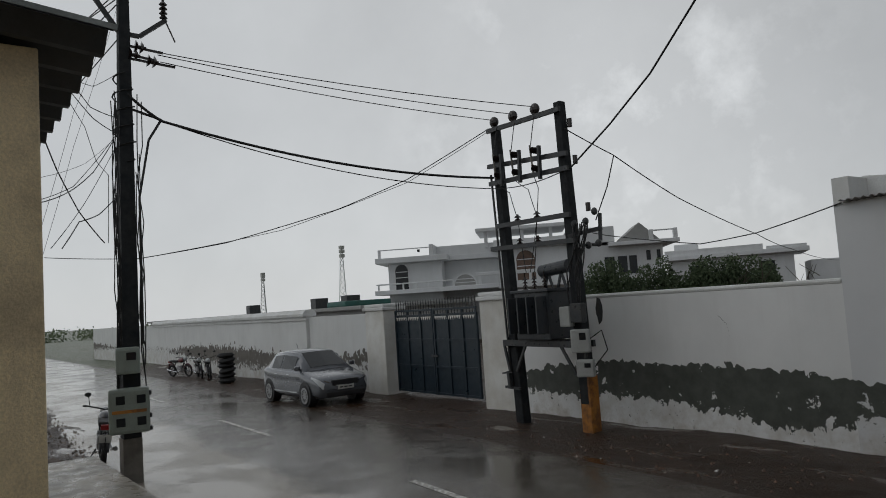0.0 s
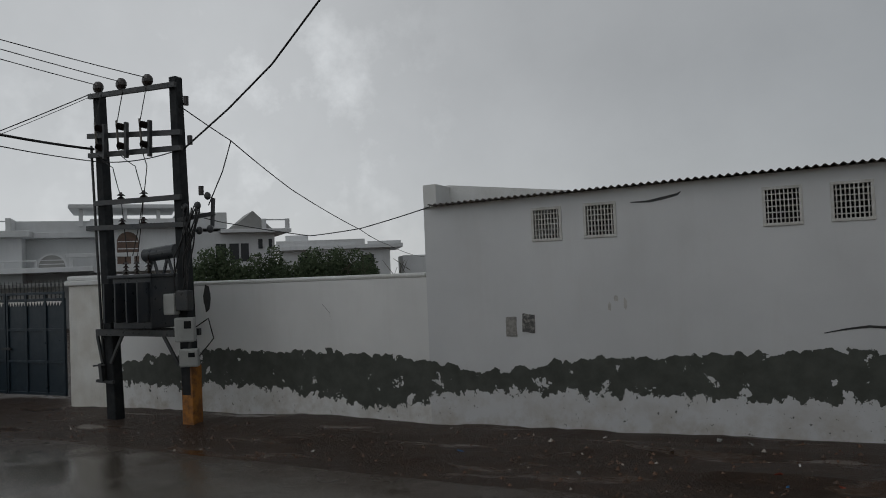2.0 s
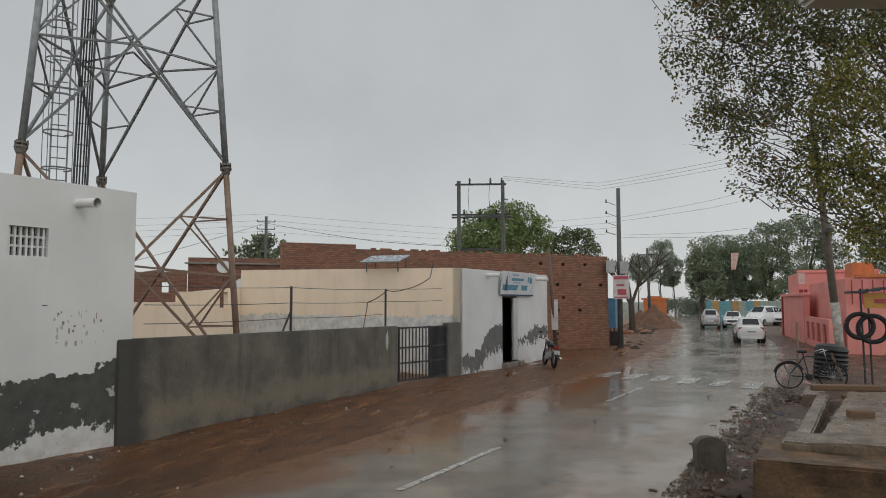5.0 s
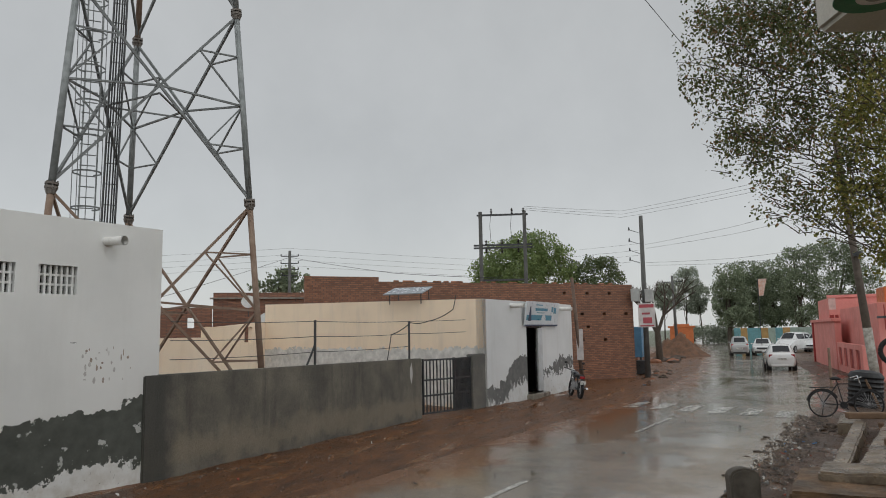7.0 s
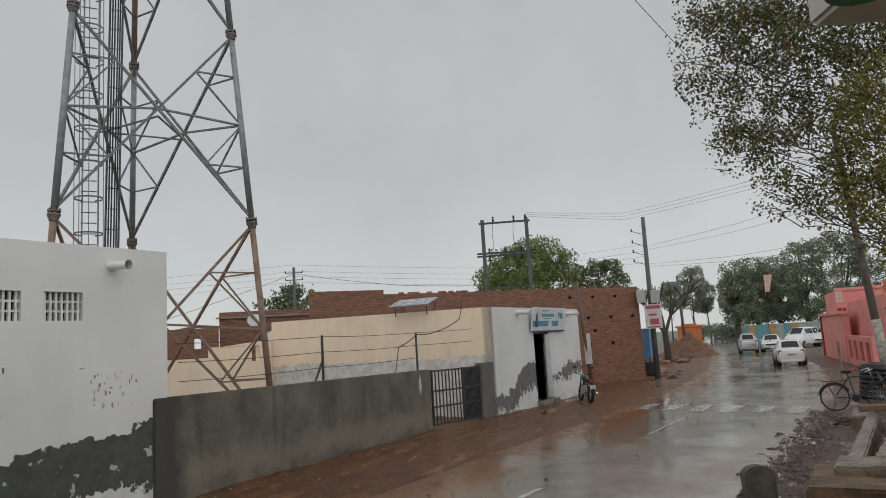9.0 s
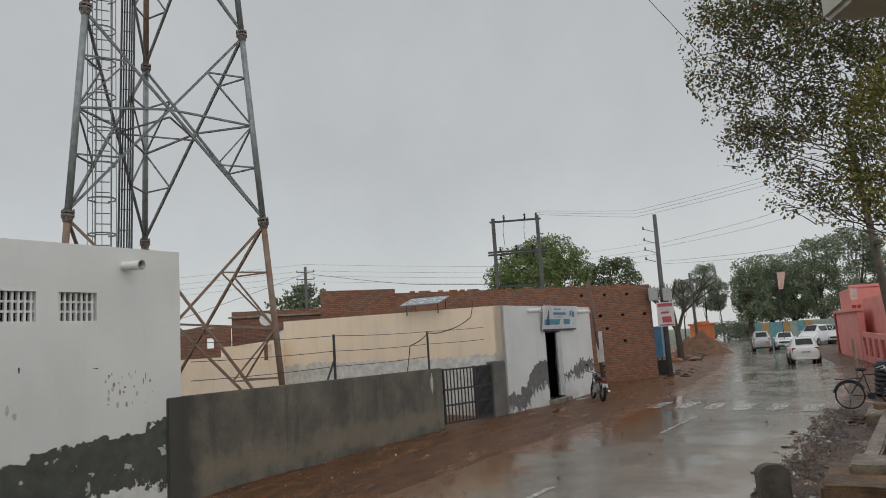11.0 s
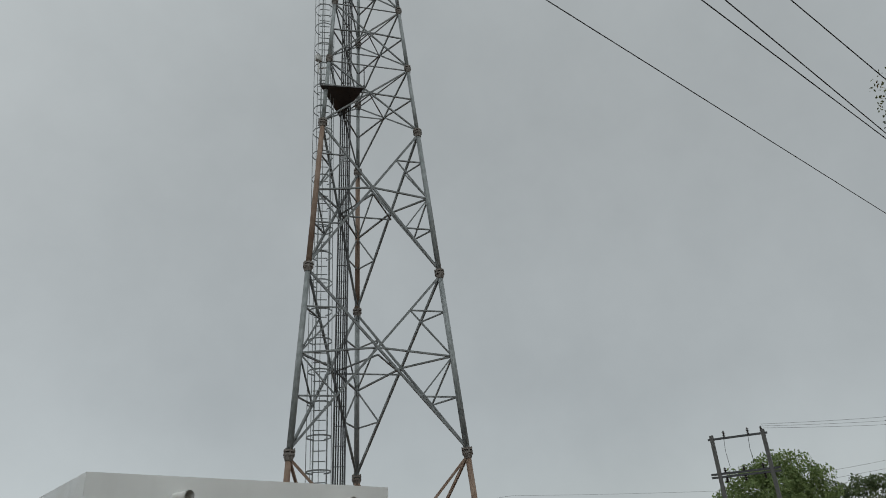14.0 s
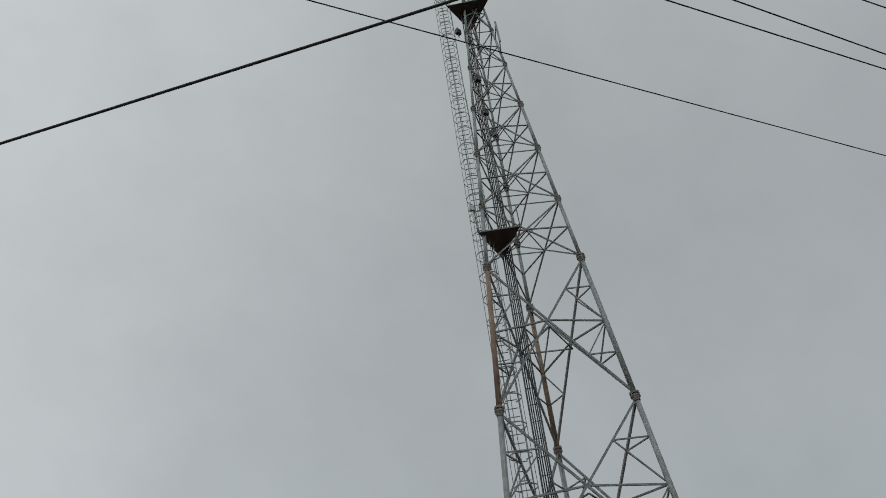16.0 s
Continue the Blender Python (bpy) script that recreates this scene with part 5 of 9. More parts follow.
def tree(name, label, base, trunk_r, blobs, count, size, mat, seed, group="", category="tree", fork=0.45, twigs=0, hollow=0.35, gaps=-0.12, limb=0.4):
    """A tapered trunk, limbs to every clump of the crown, and the crown itself; blobs relative to the base."""
    rng = random.Random(seed)
    root = thing(name, label, category, group, at=base)
    top = max(b[0][2] for b in blobs)
    bm = bmesh.new()
    mid = [sum(b[0][i] for b in blobs) / len(blobs) for i in range(2)]
    pts = [Vector((mid[0] * t * t * 0.8 + 0.08 * math.sin(5 * t), mid[1] * t * t * 0.8, top * 0.85 * t)) for t in [i / 6 for i in range(7)]]
    for i in range(6):
        tube(bm, pts[i], pts[i + 1], trunk_r * (1 - i / 7.5), trunk_r * (1 - (i + 1) / 7.5), 9, caps=False)
    part("trunk", bm, bark, root, smooth=True)
    tw = bmesh.new()
    for (c, r) in blobs:
        bm = bmesh.new()
        c = Vector(c)
        a = pts[min(5, max(1, int(6 * fork * min(1.0, c.z / top))))]
        prev, pr = a, trunk_r * limb
        for i in range(1, 5):
            t = i / 4
            q = a.lerp(c, t) + Vector((rng.uniform(-1, 1), rng.uniform(-1, 1), rng.uniform(-0.4, 1))) * 0.08 * (c - a).length * (1 - t)
            tube(bm, prev, q, pr, pr * 0.7, 6, caps=False)
            prev, pr = q, pr * 0.7
        for _ in range(twigs):
            q = a.lerp(c, rng.uniform(0.75, 1.0)) + Vector((rng.gauss(0, 0.3) * r[0], rng.gauss(0, 0.3) * r[1], rng.gauss(0, 0.3) * r[2]))
            d = ((c - a).normalized() + Vector((rng.gauss(0, 0.7), rng.gauss(0, 0.7), rng.gauss(0, 0.5)))) * r[0] * 0.4
            e = q + d + Vector((0, 0, rng.uniform(-0.15, 0.1))) * r[0]
            tube(tw, q, q + d * 0.6, 0.013, 0.009, 4, caps=False)
            tube(tw, q + d * 0.6, e, 0.009, 0.004, 4, caps=False)
        part("branch", bm, bark, root, smooth=True)
    if twigs:
        part("twigs", tw, bark, root)["kind"] = "stuff"
    else:
        tw.free()
    v, f = leaves(blobs, count, size, rng, hollow, gaps=gaps)
    crown = from_lists("crown", v, f, mat, root)
    crown["kind"] = "stuff"
    return root


rng = random.Random(11)
for i, (az, el, wid) in enumerate(((-41.5, 2.4, 0.7), (-40.3, 2.6, 0.62), (-37.7, 1.9, 0.6), (-36.7, 2.35, 0.55), (-34.3, 1.9, 0.6), (-33.2, 2.1, 0.65), (-31.9, 2.0, 0.65),
                                   (-30.8, 2.1, 0.6), (-29.8, 1.95, 0.6), (-28.7, 1.5, 0.5))):
    p = polar(az, el - 0.55, 20.5)
    g = ground_z(p.x)
    h = p.z - g
    blobs = [((rng.uniform(-0.2, 0.2), rng.uniform(-0.2, 0.2), h * t), (wid * s, wid * s, 0.55)) for t, s in ((0.25, 0.9), (0.45, 1.0), (0.62, 0.95), (0.78, 0.75), (0.9, 0.45))]
    tree("ornamental_bush", "dense grey-green upright bush behind the wall", (p.x, p.y, g), 0.07, blobs, 12000, 0.09, leaf_bush, 40 + i, "bushes behind the wall", "bush", hollow=0.0, gaps=-2.0)
dry = thing("dry_creeper", "leafless tangled creeper on the wall top", "plant", at=(-7.6, 14.0, 0))
bm = bmesh.new()
for i in range(40):
    a = Vector((rng.uniform(-1.0, 1.0), rng.uniform(-0.2, 0.2), rng.uniform(1.6, 2.5)))
    tube(bm, a, a + Vector((rng.uniform(-0.4, 0.4), rng.uniform(-0.2, 0.2), rng.uniform(0.05, 0.45))), 0.008, 0.004, 4, caps=False)
for x in (-0.8, -0.1, 0.6):
    tube(bm, (x, 0, -0.1), (x + 0.1, 0, 2.1), 0.02, 0.01, 5, caps=False)
part("stems", bm, bark, dry)

# ---- two-pole transformer stand ----
PA, PB = Vector((-10.93, 9.92, -0.11)), Vector((-9.04, 9.84, -0.09))
stand = thing("transformer_stand", "two dark poles with crossarms carrying a transformer", "transformer")
porcelain = material("brown_porcelain", (0.03, 0.022, 0.02), 0.2, bump=0)
orange_base = material("orange_pole_paint", (0.42, 0.17, 0.03), 0.6, (0.20, 0.085, 0.025), 7.0, (0.42, 0.6))


def h_pole(p, lean, orange):
    bm = bmesh.new()
    h = 6.12
    w0, w1 = 0.115, 0.085
    ring = []
    for z, w in ((-0.4, w0), (h, w1)):
        ring.append([bm.verts.new((p.x + lean[0] * max(0, z) / h + sx * w, p.y + lean[1] * max(0, z) / h + sy * w, p.z + z)) for sx, sy in ((-1, -1), (1, -1), (1, 1), (-1, 1))])
    bm.faces.new(ring[1])
    for i in range(4):
        bm.faces.new((ring[0][i], ring[0][(i + 1) % 4], ring[1][(i + 1) % 4], ring[1][i]))
    bmesh.ops.bevel(bm, geom=[e for e in bm.edges], offset=0.015, segments=1, affect="EDGES")
    part("pole", bm, tar_pole, stand)
    if orange:
        bm = bmesh.new()
        box(bm, (p.x - 0.122, p.y - 0.122, p.z - 0.1), (p.x + 0.122, p.y + 0.122, p.z + 1.02), 0.015)
        part("painted_base", bm, orange_base, stand, "orange painted pole base")


h_pole(PA, (-0.12, -0.1), False)
h_pole(PB, (-0.10, -0.08), True)
bm = bmesh.new()
box(bm, (PA.x - 0.135, PA.y - 0.06, PA.z - 0.1), (PA.x - 0.09, PA.y + 0.1, PA.z + 0.95), 0.01)
part("painted_base", bm, orange_base, stand, "orange painted pole base")


def on_a(z, dx=0.0, dy=0.0):
    return Vector((PA.x - 0.02 * z + dx, PA.y - 0.016 * z + dy, z))


def on_b(z, dx=0.0, dy=0.0):
    return Vector((PB.x - 0.016 * z + dx, PB.y - 0.013 * z + dy, z))


def arm(za, zb, over_a=0.2, over_b=0.2, w=0.06, h=0.09, dy=-0.14):
    d = (on_b(zb) - on_a(za)).normalized()
    bm = bmesh.new()
    bar(bm, on_a(za, dy=dy) - d * over_a, on_b(zb, dy=dy) + d * over_b, w, h)
    return part("crossarm", bm, dark_iron, stand)


def disc_insulator(bm, at, r=0.1, n=3, axis=Vector((0, 0, 1)), gap=0.07):
    for i in range(n):
        p = Vector(at) + axis * gap * i
        tube(bm, p, p + axis * gap * 0.55, r, r * 0.5, 12)
    tube(bm, Vector(at), Vector(at) + axis * gap * n, r * 0.32, seg=8)


arm(5.93, 5.86, 0.12, 0.12)
arm(5.18, 5.02)
arm(4.82, 4.74)
arm(3.92, 3.88, 0.1, 0.12)
arm(3.46, 3.40, 0.35, 0.2)
for t in (0.07, 0.38, 0.72):
    bm = bmesh.new()
    p = on_a(5.98, dy=-0.14).lerp(on_b(5.9, dy=-0.14), t)
    ball(bm, p + Vector((0, 0, 0.10)), 0.115, 12, (1, 0.7, 1.0))
    tube(bm, p, p + Vector((0, 0, 0.2)), 0.05, seg=8)
    part("insulator", bm, porcelain, stand, "dark porcelain insulator")
for t in (0.13, 0.42, 0.72):
    p = on_a(5.1, dy=-0.24).lerp(on_b(4.98, dy=-0.24), t)
    bm = bmesh.new()
    bar(bm, p + Vector((0.08, 0, -0.38)), p + Vector((0.1, 0, 0.26)), 0.07, 0.05, (1, 0, 0))
    fuse = part("dropout_fuse", bm, dark_iron, stand, "dark drop-out fuse")
    for dz in (0.17, -0.18):
        bm = bmesh.new()
        disc_insulator(bm, p + Vector((0.06, 0, dz)), 0.065, 4, Vector((-0.9, 0, 0.25)).normalized(), 0.05)
        part("insulator", bm, porcelain, fuse)
    bm = bmesh.new()
    tube(bm, p + Vector((-0.14, 0, 0.32)), p + Vector((-0.1, 0, -0.22)), 0.02, seg=6)
    part("fuse_tube", bm, pole_concrete, fuse)
for za, zb, ts in ((3.97, 3.93, (0.3, 0.6)), (3.50, 3.45, (0.3, 0.58))):
    for t in ts:
        bm = bmesh.new()
        p = on_a(za, dy=-0.14).lerp(on_b(zb, dy=-0.14), t)
        disc_insulator(bm, p, 0.075, 2, gap=0.06)
        part("insulator", bm, porcelain, stand, "dark porcelain insulator")
bm = bmesh.new()
tube(bm, on_a(5.02, -0.17, -0.1), on_a(0.62, -0.1, -0.14), 0.024, seg=8)
part("operating_rod", bm, dark_iron, stand)
bm = bmesh.new()
bar(bm, on_a(0.62, -0.28, -0.16), on_a(0.6, 0.15, -0.16), 0.05, 0.05)
bar(bm, on_a(0.62, -0.1, -0.2), on_a(0.95, -0.12, -0.2), 0.05, 0.07, (1, 0, 0))
bar(bm, on_a(0.9, -0.3, -0.2), on_a(0.93, 0.0, -0.2), 0.03, 0.03)
part("operating_handle", bm, dark_iron, stand)
bm = bmesh.new()
for dy in (-0.16, 0.16):
    d = (on_b(1.5) - on_a(1.5)).normalized()
    bar(bm, on_a(1.52, dy=dy) - d * 0.22, on_b(1.5, dy=dy) + d * 0.12, 0.06, 0.12)
for f, s in ((on_a, 1), (on_b, -1)):
    bar(bm, f(0.95, 0.1 * s, -0.16), f(1.46, 0.42 * s, -0.16), 0.04, 0.05)
    bar(bm, f(0.95, -0.1 * s, -0.16), f(1.46, -0.2 * s, -0.16), 0.04, 0.05)
part("platform", bm, dark_iron, stand)
trans_paint = material("dark_grey_transformer_paint", (0.032, 0.039, 0.048), 0.45, (0.055, 0.058, 0.062), 4.0, wet=0.1)
tx = (on_a(1.6) + on_b(1.6)) / 2 + Vector((-0.02, 0.0, 0))
bm = bmesh.new()
box(bm, (tx.x - 0.46, tx.y - 0.36, 1.59), (tx.x + 0.46, tx.y + 0.36, 2.52), 0.03)
box(bm, (tx.x - 0.52, tx.y - 0.42, 2.50), (tx.x + 0.52, tx.y + 0.42, 2.56), 0.015)
tank = part("tank", bm, trans_paint, stand)
for k in range(4):
    bm = bmesh.new()
    x = tx.x - 0.40 + k * 0.26
    box(bm, (x, tx.y - 0.62, 1.72), (x + 0.035, tx.y - 0.36, 2.42), 0.01)
    part("radiator_fin", bm, trans_paint, tank)
for k in range(4):
    bm = bmesh.new()
    y = tx.y - 0.3 + k * 0.17
    box(bm, (tx.x - 0.74, y, 1.72), (tx.x - 0.46, y + 0.035, 2.42), 0.01)
    part("radiator_fin", bm, trans_paint, tank)
bm = bmesh.new()
tube(bm, (tx.x + 0.0, tx.y, 2.90), (tx.x + 0.72, tx.y, 2.96), 0.125, seg=18)
for x in (0.15, 0.5):
    bar(bm, (tx.x + x - 0.1, tx.y, 2.55), (tx.x + x, tx.y, 2.84), 0.04, 0.04)
    bar(bm, (tx.x + x + 0.12, tx.y, 2.55), (tx.x + x + 0.02, tx.y, 2.84), 0.04, 0.04)
part("oil_conservator", bm, trans_paint, stand, "grey oil drum on the tank")
for k, x in enumerate((-0.34, -0.08, 0.2)):
    bm = bmesh.new()
    disc_insulator(bm, (tx.x + x, tx.y - 0.15, 2.56), 0.06, 4, gap=0.065)
    tube(bm, (tx.x + x, tx.y - 0.15, 2.8), (tx.x + x, tx.y - 0.15, 2.9), 0.012, seg=6)
    part("bushing", bm, porcelain, tank)
box_grey = material("grey_meter_box", (0.40, 0.41, 0.40), 0.45, (0.33, 0.34, 0.33), 4.0)
toward = Vector((0.66, -0.75, 0))
for z0, z1, w, off in ((1.36, 1.78, 0.34, 0.08), (0.93, 1.24, 0.32, 0.14)):
    c = on_b((z0 + z1) / 2, off, -0.12)
    mm = Matrix.Translation((c.x, c.y, 0)) @ Matrix.Rotation(radians(25), 4, "Z")
    bm = bmesh.new()
    box(bm, (-w / 2, -0.16, z0), (w / 2, 0.0, z1), 0.03, mm)
    mb = part("meter_box", bm, box_grey, stand, "grey plastic meter box")
    bm = bmesh.new()
    box(bm, (0.0, -0.166, z0 + 0.55 * (z1 - z0)), (w * 0.36, -0.158, z1 - 0.06), 0.01, mm)
    part("meter_window", bm, glass_dark, mb)
c = on_b(2.1, 0.02, -0.14)
bm = bmesh.new()
box(bm, (c.x - 0.30, c.y - 0.14, 1.83), (c.x - 0.05, c.y + 0.02, 2.2), 0.03)
part("switch_box", bm, box_grey, stand, "pale open switch box")
bm = bmesh.new()
box(bm, (c.x - 0.04, c.y - 0.12, 1.9), (c.x + 0.24, c.y + 0.02, 2.25), 0.02)
part("switch_box", bm, dark_iron, stand)
bm = bmesh.new()
q = on_b(3.6)
bar(bm, q + Vector((0.0, -0.12, -0.12)), q + Vector((0.55, 0.2, -0.02)), 0.07, 0.07)
bar(bm, q + Vector((0.5, 0.18, -0.25)), q + Vector((0.52, 0.2, 0.25)), 0.05, 0.05, (1, 0, 0))
for x, z in ((0.12, 0.1), (0.34, 0.12), (0.52, 0.28), (0.12, -0.3), (0.36, -0.32), (0.55, -0.3)):
    ball(bm, q + Vector((x, 0.3 * x - 0.1, z)), 0.06, 8, (1, 1, 1.2))
part("low_tension_bracket", bm, dark_iron, stand)
rng = random.Random(5)
for i in range(9):
    a = on_b(3.7, rng.uniform(0.1, 0.5), rng.uniform(-0.15, 0.1))
    b = on_b(rng.uniform(1.9, 2.5), rng.uniform(-0.1, 0.18), -0.16)
    m1 = a.lerp(b, 0.35) + Vector((rng.uniform(-0.1, 0.25), -0.05, rng.uniform(-0.3, 0.4)))
    m2 = a.lerp(b, 0.7) + Vector((rng.uniform(-0.1, 0.12), -0.05, 0))
    cable("lead", [a, m1, m2, b], 0.013, cable_black, parent=stand, sag=0.05, steps=6)
for t, z0 in ((0.13, 5.35), (0.42, 5.4), (0.72, 5.45)):
    p = on_a(5.1, dy=-0.24).lerp(on_b(4.98, dy=-0.24), t)
    up = on_a(6.1, dy=-0.14).lerp(on_b(6.02, dy=-0.14), t)
    cable("lead", [up, p + Vector((-0.05, 0, 0.55)), p + Vector((-0.12, 0, 0.3))], 0.008, cable_black, parent=stand, sag=0.04, steps=6)
    lo = on_a(4.0, dy=-0.14).lerp(on_b(3.95, dy=-0.14), 0.3 if t < 0.4 else 0.6)
    cable("lead", [p + Vector((-0.08, 0, -0.3)), p.lerp(lo, 0.5) + Vector((0.05, 0, 0)), lo, Vector((tx.x - 0.34 + 0.4 * t, tx.y - 0.15, 2.9))], 0.008, cable_black, parent=stand, sag=0.04, steps=6)
cable("lead", [on_b(1.6, 0.25, -0.1), on_b(1.75, 0.5, -0.05), on_b(1.4, 0.55, 0), on_b(1.1, 0.3, -0.1)], 0.01, cable_black, parent=stand, steps=6)
bm = bmesh.new()
for az, z in ((-42.4, 5.6), (-42.2, 4.9), (-41.5, 4.0)):
    p = polar(az, 0, 13.3)
    bm = bmesh.new()
    tube(bm, (p.x, p.y, z - 0.08), (p.x, p.y, z + 0.08), 0.045, seg=8)
    part("stay_insulator", bm, porcelain, stand)

# ---- cement service pole with meter boxes ----
PL = Vector((-12.435, 2.77, -0.12))
sp = thing("service_pole", "dark weathered electric pole draped in cables with meter boxes", "electric pole", at=tuple(PL))
bm = bmesh.new()
ring = []
for z, w in ((-0.5, 0.135), (2.2, 0.13), (5.7, 0.105), (8.3, 0.078)):
    ring.append([bm.verts.new((sx * w + 0.0027 * z, sy * w + 0.012 * z, z)) for sx, sy in ((-1, -1), (1, -1), (1, 1), (-1, 1))])
bm.faces.new(ring[-1])
for r0, r1 in zip(ring, ring[1:]):
    for i in range(4):
        bm.faces.new((r0[i], r0[(i + 1) % 4], r1[(i + 1) % 4], r1[i]))
part("pole", bm, tar_pole, sp)
bm = bmesh.new()
box(bm, (-0.142, -0.142, 0.0), (0.142, 0.15, 0.72), 0.01)
part("base", bm, pole_concrete, sp, "bare stained cement base")
tilt = Matrix.Rotation(radians(90 - 13), 4, "Z")
green_box = material("grey_green_meter_box", (0.27, 0.31, 0.28), 0.5, (0.22, 0.25, 0.225), 5.0)
for z0, z1, w, wins in ((1.75, 2.17, 0.36, [(-0.02, 0.12, 1.97, 2.09)]), (0.83, 1.53, 0.60, [(-0.19, -0.06, 1.29, 1.42), (0.11, 0.24, 1.29, 1.42), (-0.19, -0.06, 0.95, 1.08), (0.11, 0.24, 0.95, 1.08)])):
    bm = bmesh.new()
    box(bm, (-w / 2, -0.40, z0), (w / 2, -0.13, z1), 0.05, tilt)
    mb = part("meter_box", bm, green_box, sp, "grey-green meter box")
    for a, b, c, d in wins:
        bm = bmesh.new()
        box(bm, (a, -0.408, c), (b, -0.396, d), 0.004, tilt)
        part("meter_window", bm, glass_dark, mb)
    if w > 0.5:
        bm = bmesh.new()
        box(bm, (-0.25, -0.406, 1.15), (0.25, -0.398, 1.20), 0.002, tilt)
        part("stripe", bm, orange_base, mb, "faded orange stripe")
        for z in (0.85, 1.05, 1.4):
            bm = bmesh.new()
            box(bm, (w / 2 - 0.01, -0.38, z), (w / 2 + 0.03, -0.3, z + 0.07), 0.008, tilt)
            part("latch", bm, dark_iron, mb)
bm = bmesh.new()
for a, b in (((0, 0.05, 7.40), (0.05, -0.36, 7.95)), ((0.05, -0.36, 7.95), (0.1, -0.55, 8.35)), ((0, 0.05, 7.42), (0.08, 0.33, 7.38)), ((0.08, 0.33, 7.38), (0.15, 0.76, 7.72))):
    bar(bm, a, b, 0.065, 0.065)
part("crossarm", bm, dark_iron, sp)
bm = bmesh.new()
disc_insulator(bm, (0.15, 0.72, 7.75), 0.07, 4, gap=0.08)
bar(bm, (0.15, 0.75, 7.7), (0.15, 0.9, 7.35), 0.02, 0.02)
part("insulator", bm, porcelain, sp)
for y, z in ((0.25, 7.2), (0.15, 7.05), (0.45, 6.98)):
    bm = bmesh.new()
    disc_insulator(bm, (0.08, y, z), 0.11, 2, Vector((0.1, 0.97, -0.15)).normalized(), 0.09)
    bar(bm, (0, 0.05, z + 0.03), (0.1, y + 0.45, z - 0.06), 0.035, 0.035)
    part("insulator", bm, porcelain, sp, "dark strain insulator")
rng = random.Random(3)
for i in range(12):
    side = -1 if i % 3 else 1
    pts = []
    z = rng.uniform(5.0, 6.4)
    while z > 1.9:
        pts.append((0.13, side * (0.13 + rng.uniform(-0.01, 0.11)) + 0.012 * z, z))
        z -= rng.uniform(0.5, 1.0)
    pts.append((0.2, side * 0.22, rng.uniform(1.1, 1.9)))
    cable("hanging_wire", pts, 0.009, cable_black, parent=sp, steps=5)
bm = bmesh.new()
for i in range(5):
    z = 5.2 + 0.3 * i
    for k in range(10):
        a0, a1 = k * math.pi / 5, (k + 1) * math.pi / 5
        rr = 0.15 + 0.02 * (i % 2)
        tube(bm, (rr * math.cos(a0), rr * math.sin(a0) + 0.06, z + 0.03 * k), (rr * math.cos(a1), rr * math.sin(a1) + 0.06, z + 0.03 * (k + 1)), 0.014, seg=4, caps=False)
part("wire_wraps", bm, cable_black, sp)

# ---- overhead cables of the street ----
TOP = PL + Vector((0.1, 0.7, 7.0))
HA = on_a(6.12, dy=-0.14)
HB = on_b(6.05, dy=-0.14)
for t, off in ((0.72, (0, 0.0, 0.14)), (0.38, (0.05, -0.1, 0.08)), (0.07, (0, -0.05, -0.02))):
    cable("power_line", [TOP + Vector(off), HA.lerp(HB, t)], 0.008, cable_black, "black bare power line from pole to stand", sag=0.013, category="power line", steps=24)
tie = PL + Vector((0.15, 0.62, 5.93))
cable("service_cable", [PL + Vector((0.1, 0.1, 6.35)), tie, on_a(4.95, -0.1, -0.1)], 0.024, cable_black, "thick black service cable between the poles", sag=0.035, steps=24)
cable("service_cable", [tie, on_a(4.72, -0.1, -0.1), on_b(4.7, 0, -0.1)], 0.010, cable_black, "thin black cable between the poles", sag=0.04, steps=24)
cable("service_cable", [PL + Vector((0.1, 0.15, 6.1)), tie + Vector((0, 0, 0.02)), tie + Vector((0.02, -0.22, -0.35)), PL + Vector((0.18, 0.22, 4.6)), PL + Vector((0.18, 0.2, 2.2))], 0.022, cable_black, "black cable running down the pole", steps=8)
cable("phone_line", [polar(-82.6, 5.1, 20), polar(-76.5, 4.84, 16), polar(-70.2, 5.8, 15.5), polar(-61.4, 8.09, 15), polar(-55.8, 10.14, 15), on_a(6.0, -0.1, -0.1)], 0.010, cable_black,
      "thin sagging line to the transformer stand", sag=0.004)
cable("phone_line", [polar(-76.5, 4.84, 16), polar(-66.0, 6.6, 15.5), polar(-55.8, 9.9, 15), on_a(5.95, -0.1, -0.1)], 0.006, cable_black, "thin sagging line to the transformer stand", sag=0.006)
cable("service_cable", [on_b(4.7, 0.1, -0.05), polar(-39.3, 13.05, 12.2), polar(-35.9, 16.42, 11.2), polar(-32.1, 21.03, 10.0), polar(-20, 33.0, 7.9), polar(-6.2, 42.31, 6.6), polar(41.7, 57.3, 3.85), (5.3, -0.2, 8.5), (6.6, -2.95, 5.0)],
      0.016, cable_black, "black twisted cable crossing high over the street", sag=0.0)
cable("service_cable", [on_b(5.5, 0.1, -0.05), polar(-39.2, 10.65, 13.6), polar(-34.7, 6.87, 15.5), polar(-29.4, 3.55, 19), polar(-27.3, 2.3, 24), polar(-24, 1.2, 40)], 0.010, cable_black, "black cable to the house", sag=0.008)
cable("service_cable", [polar(-39.2, 10.65, 13.6), polar(-39.6, 9.3, 13.4), polar(-39.9, 8.3, 13.3), polar(-41.0, 5.74, 13.2)], 0.012, cable_black, "black looped cable tail", sag=0.0)
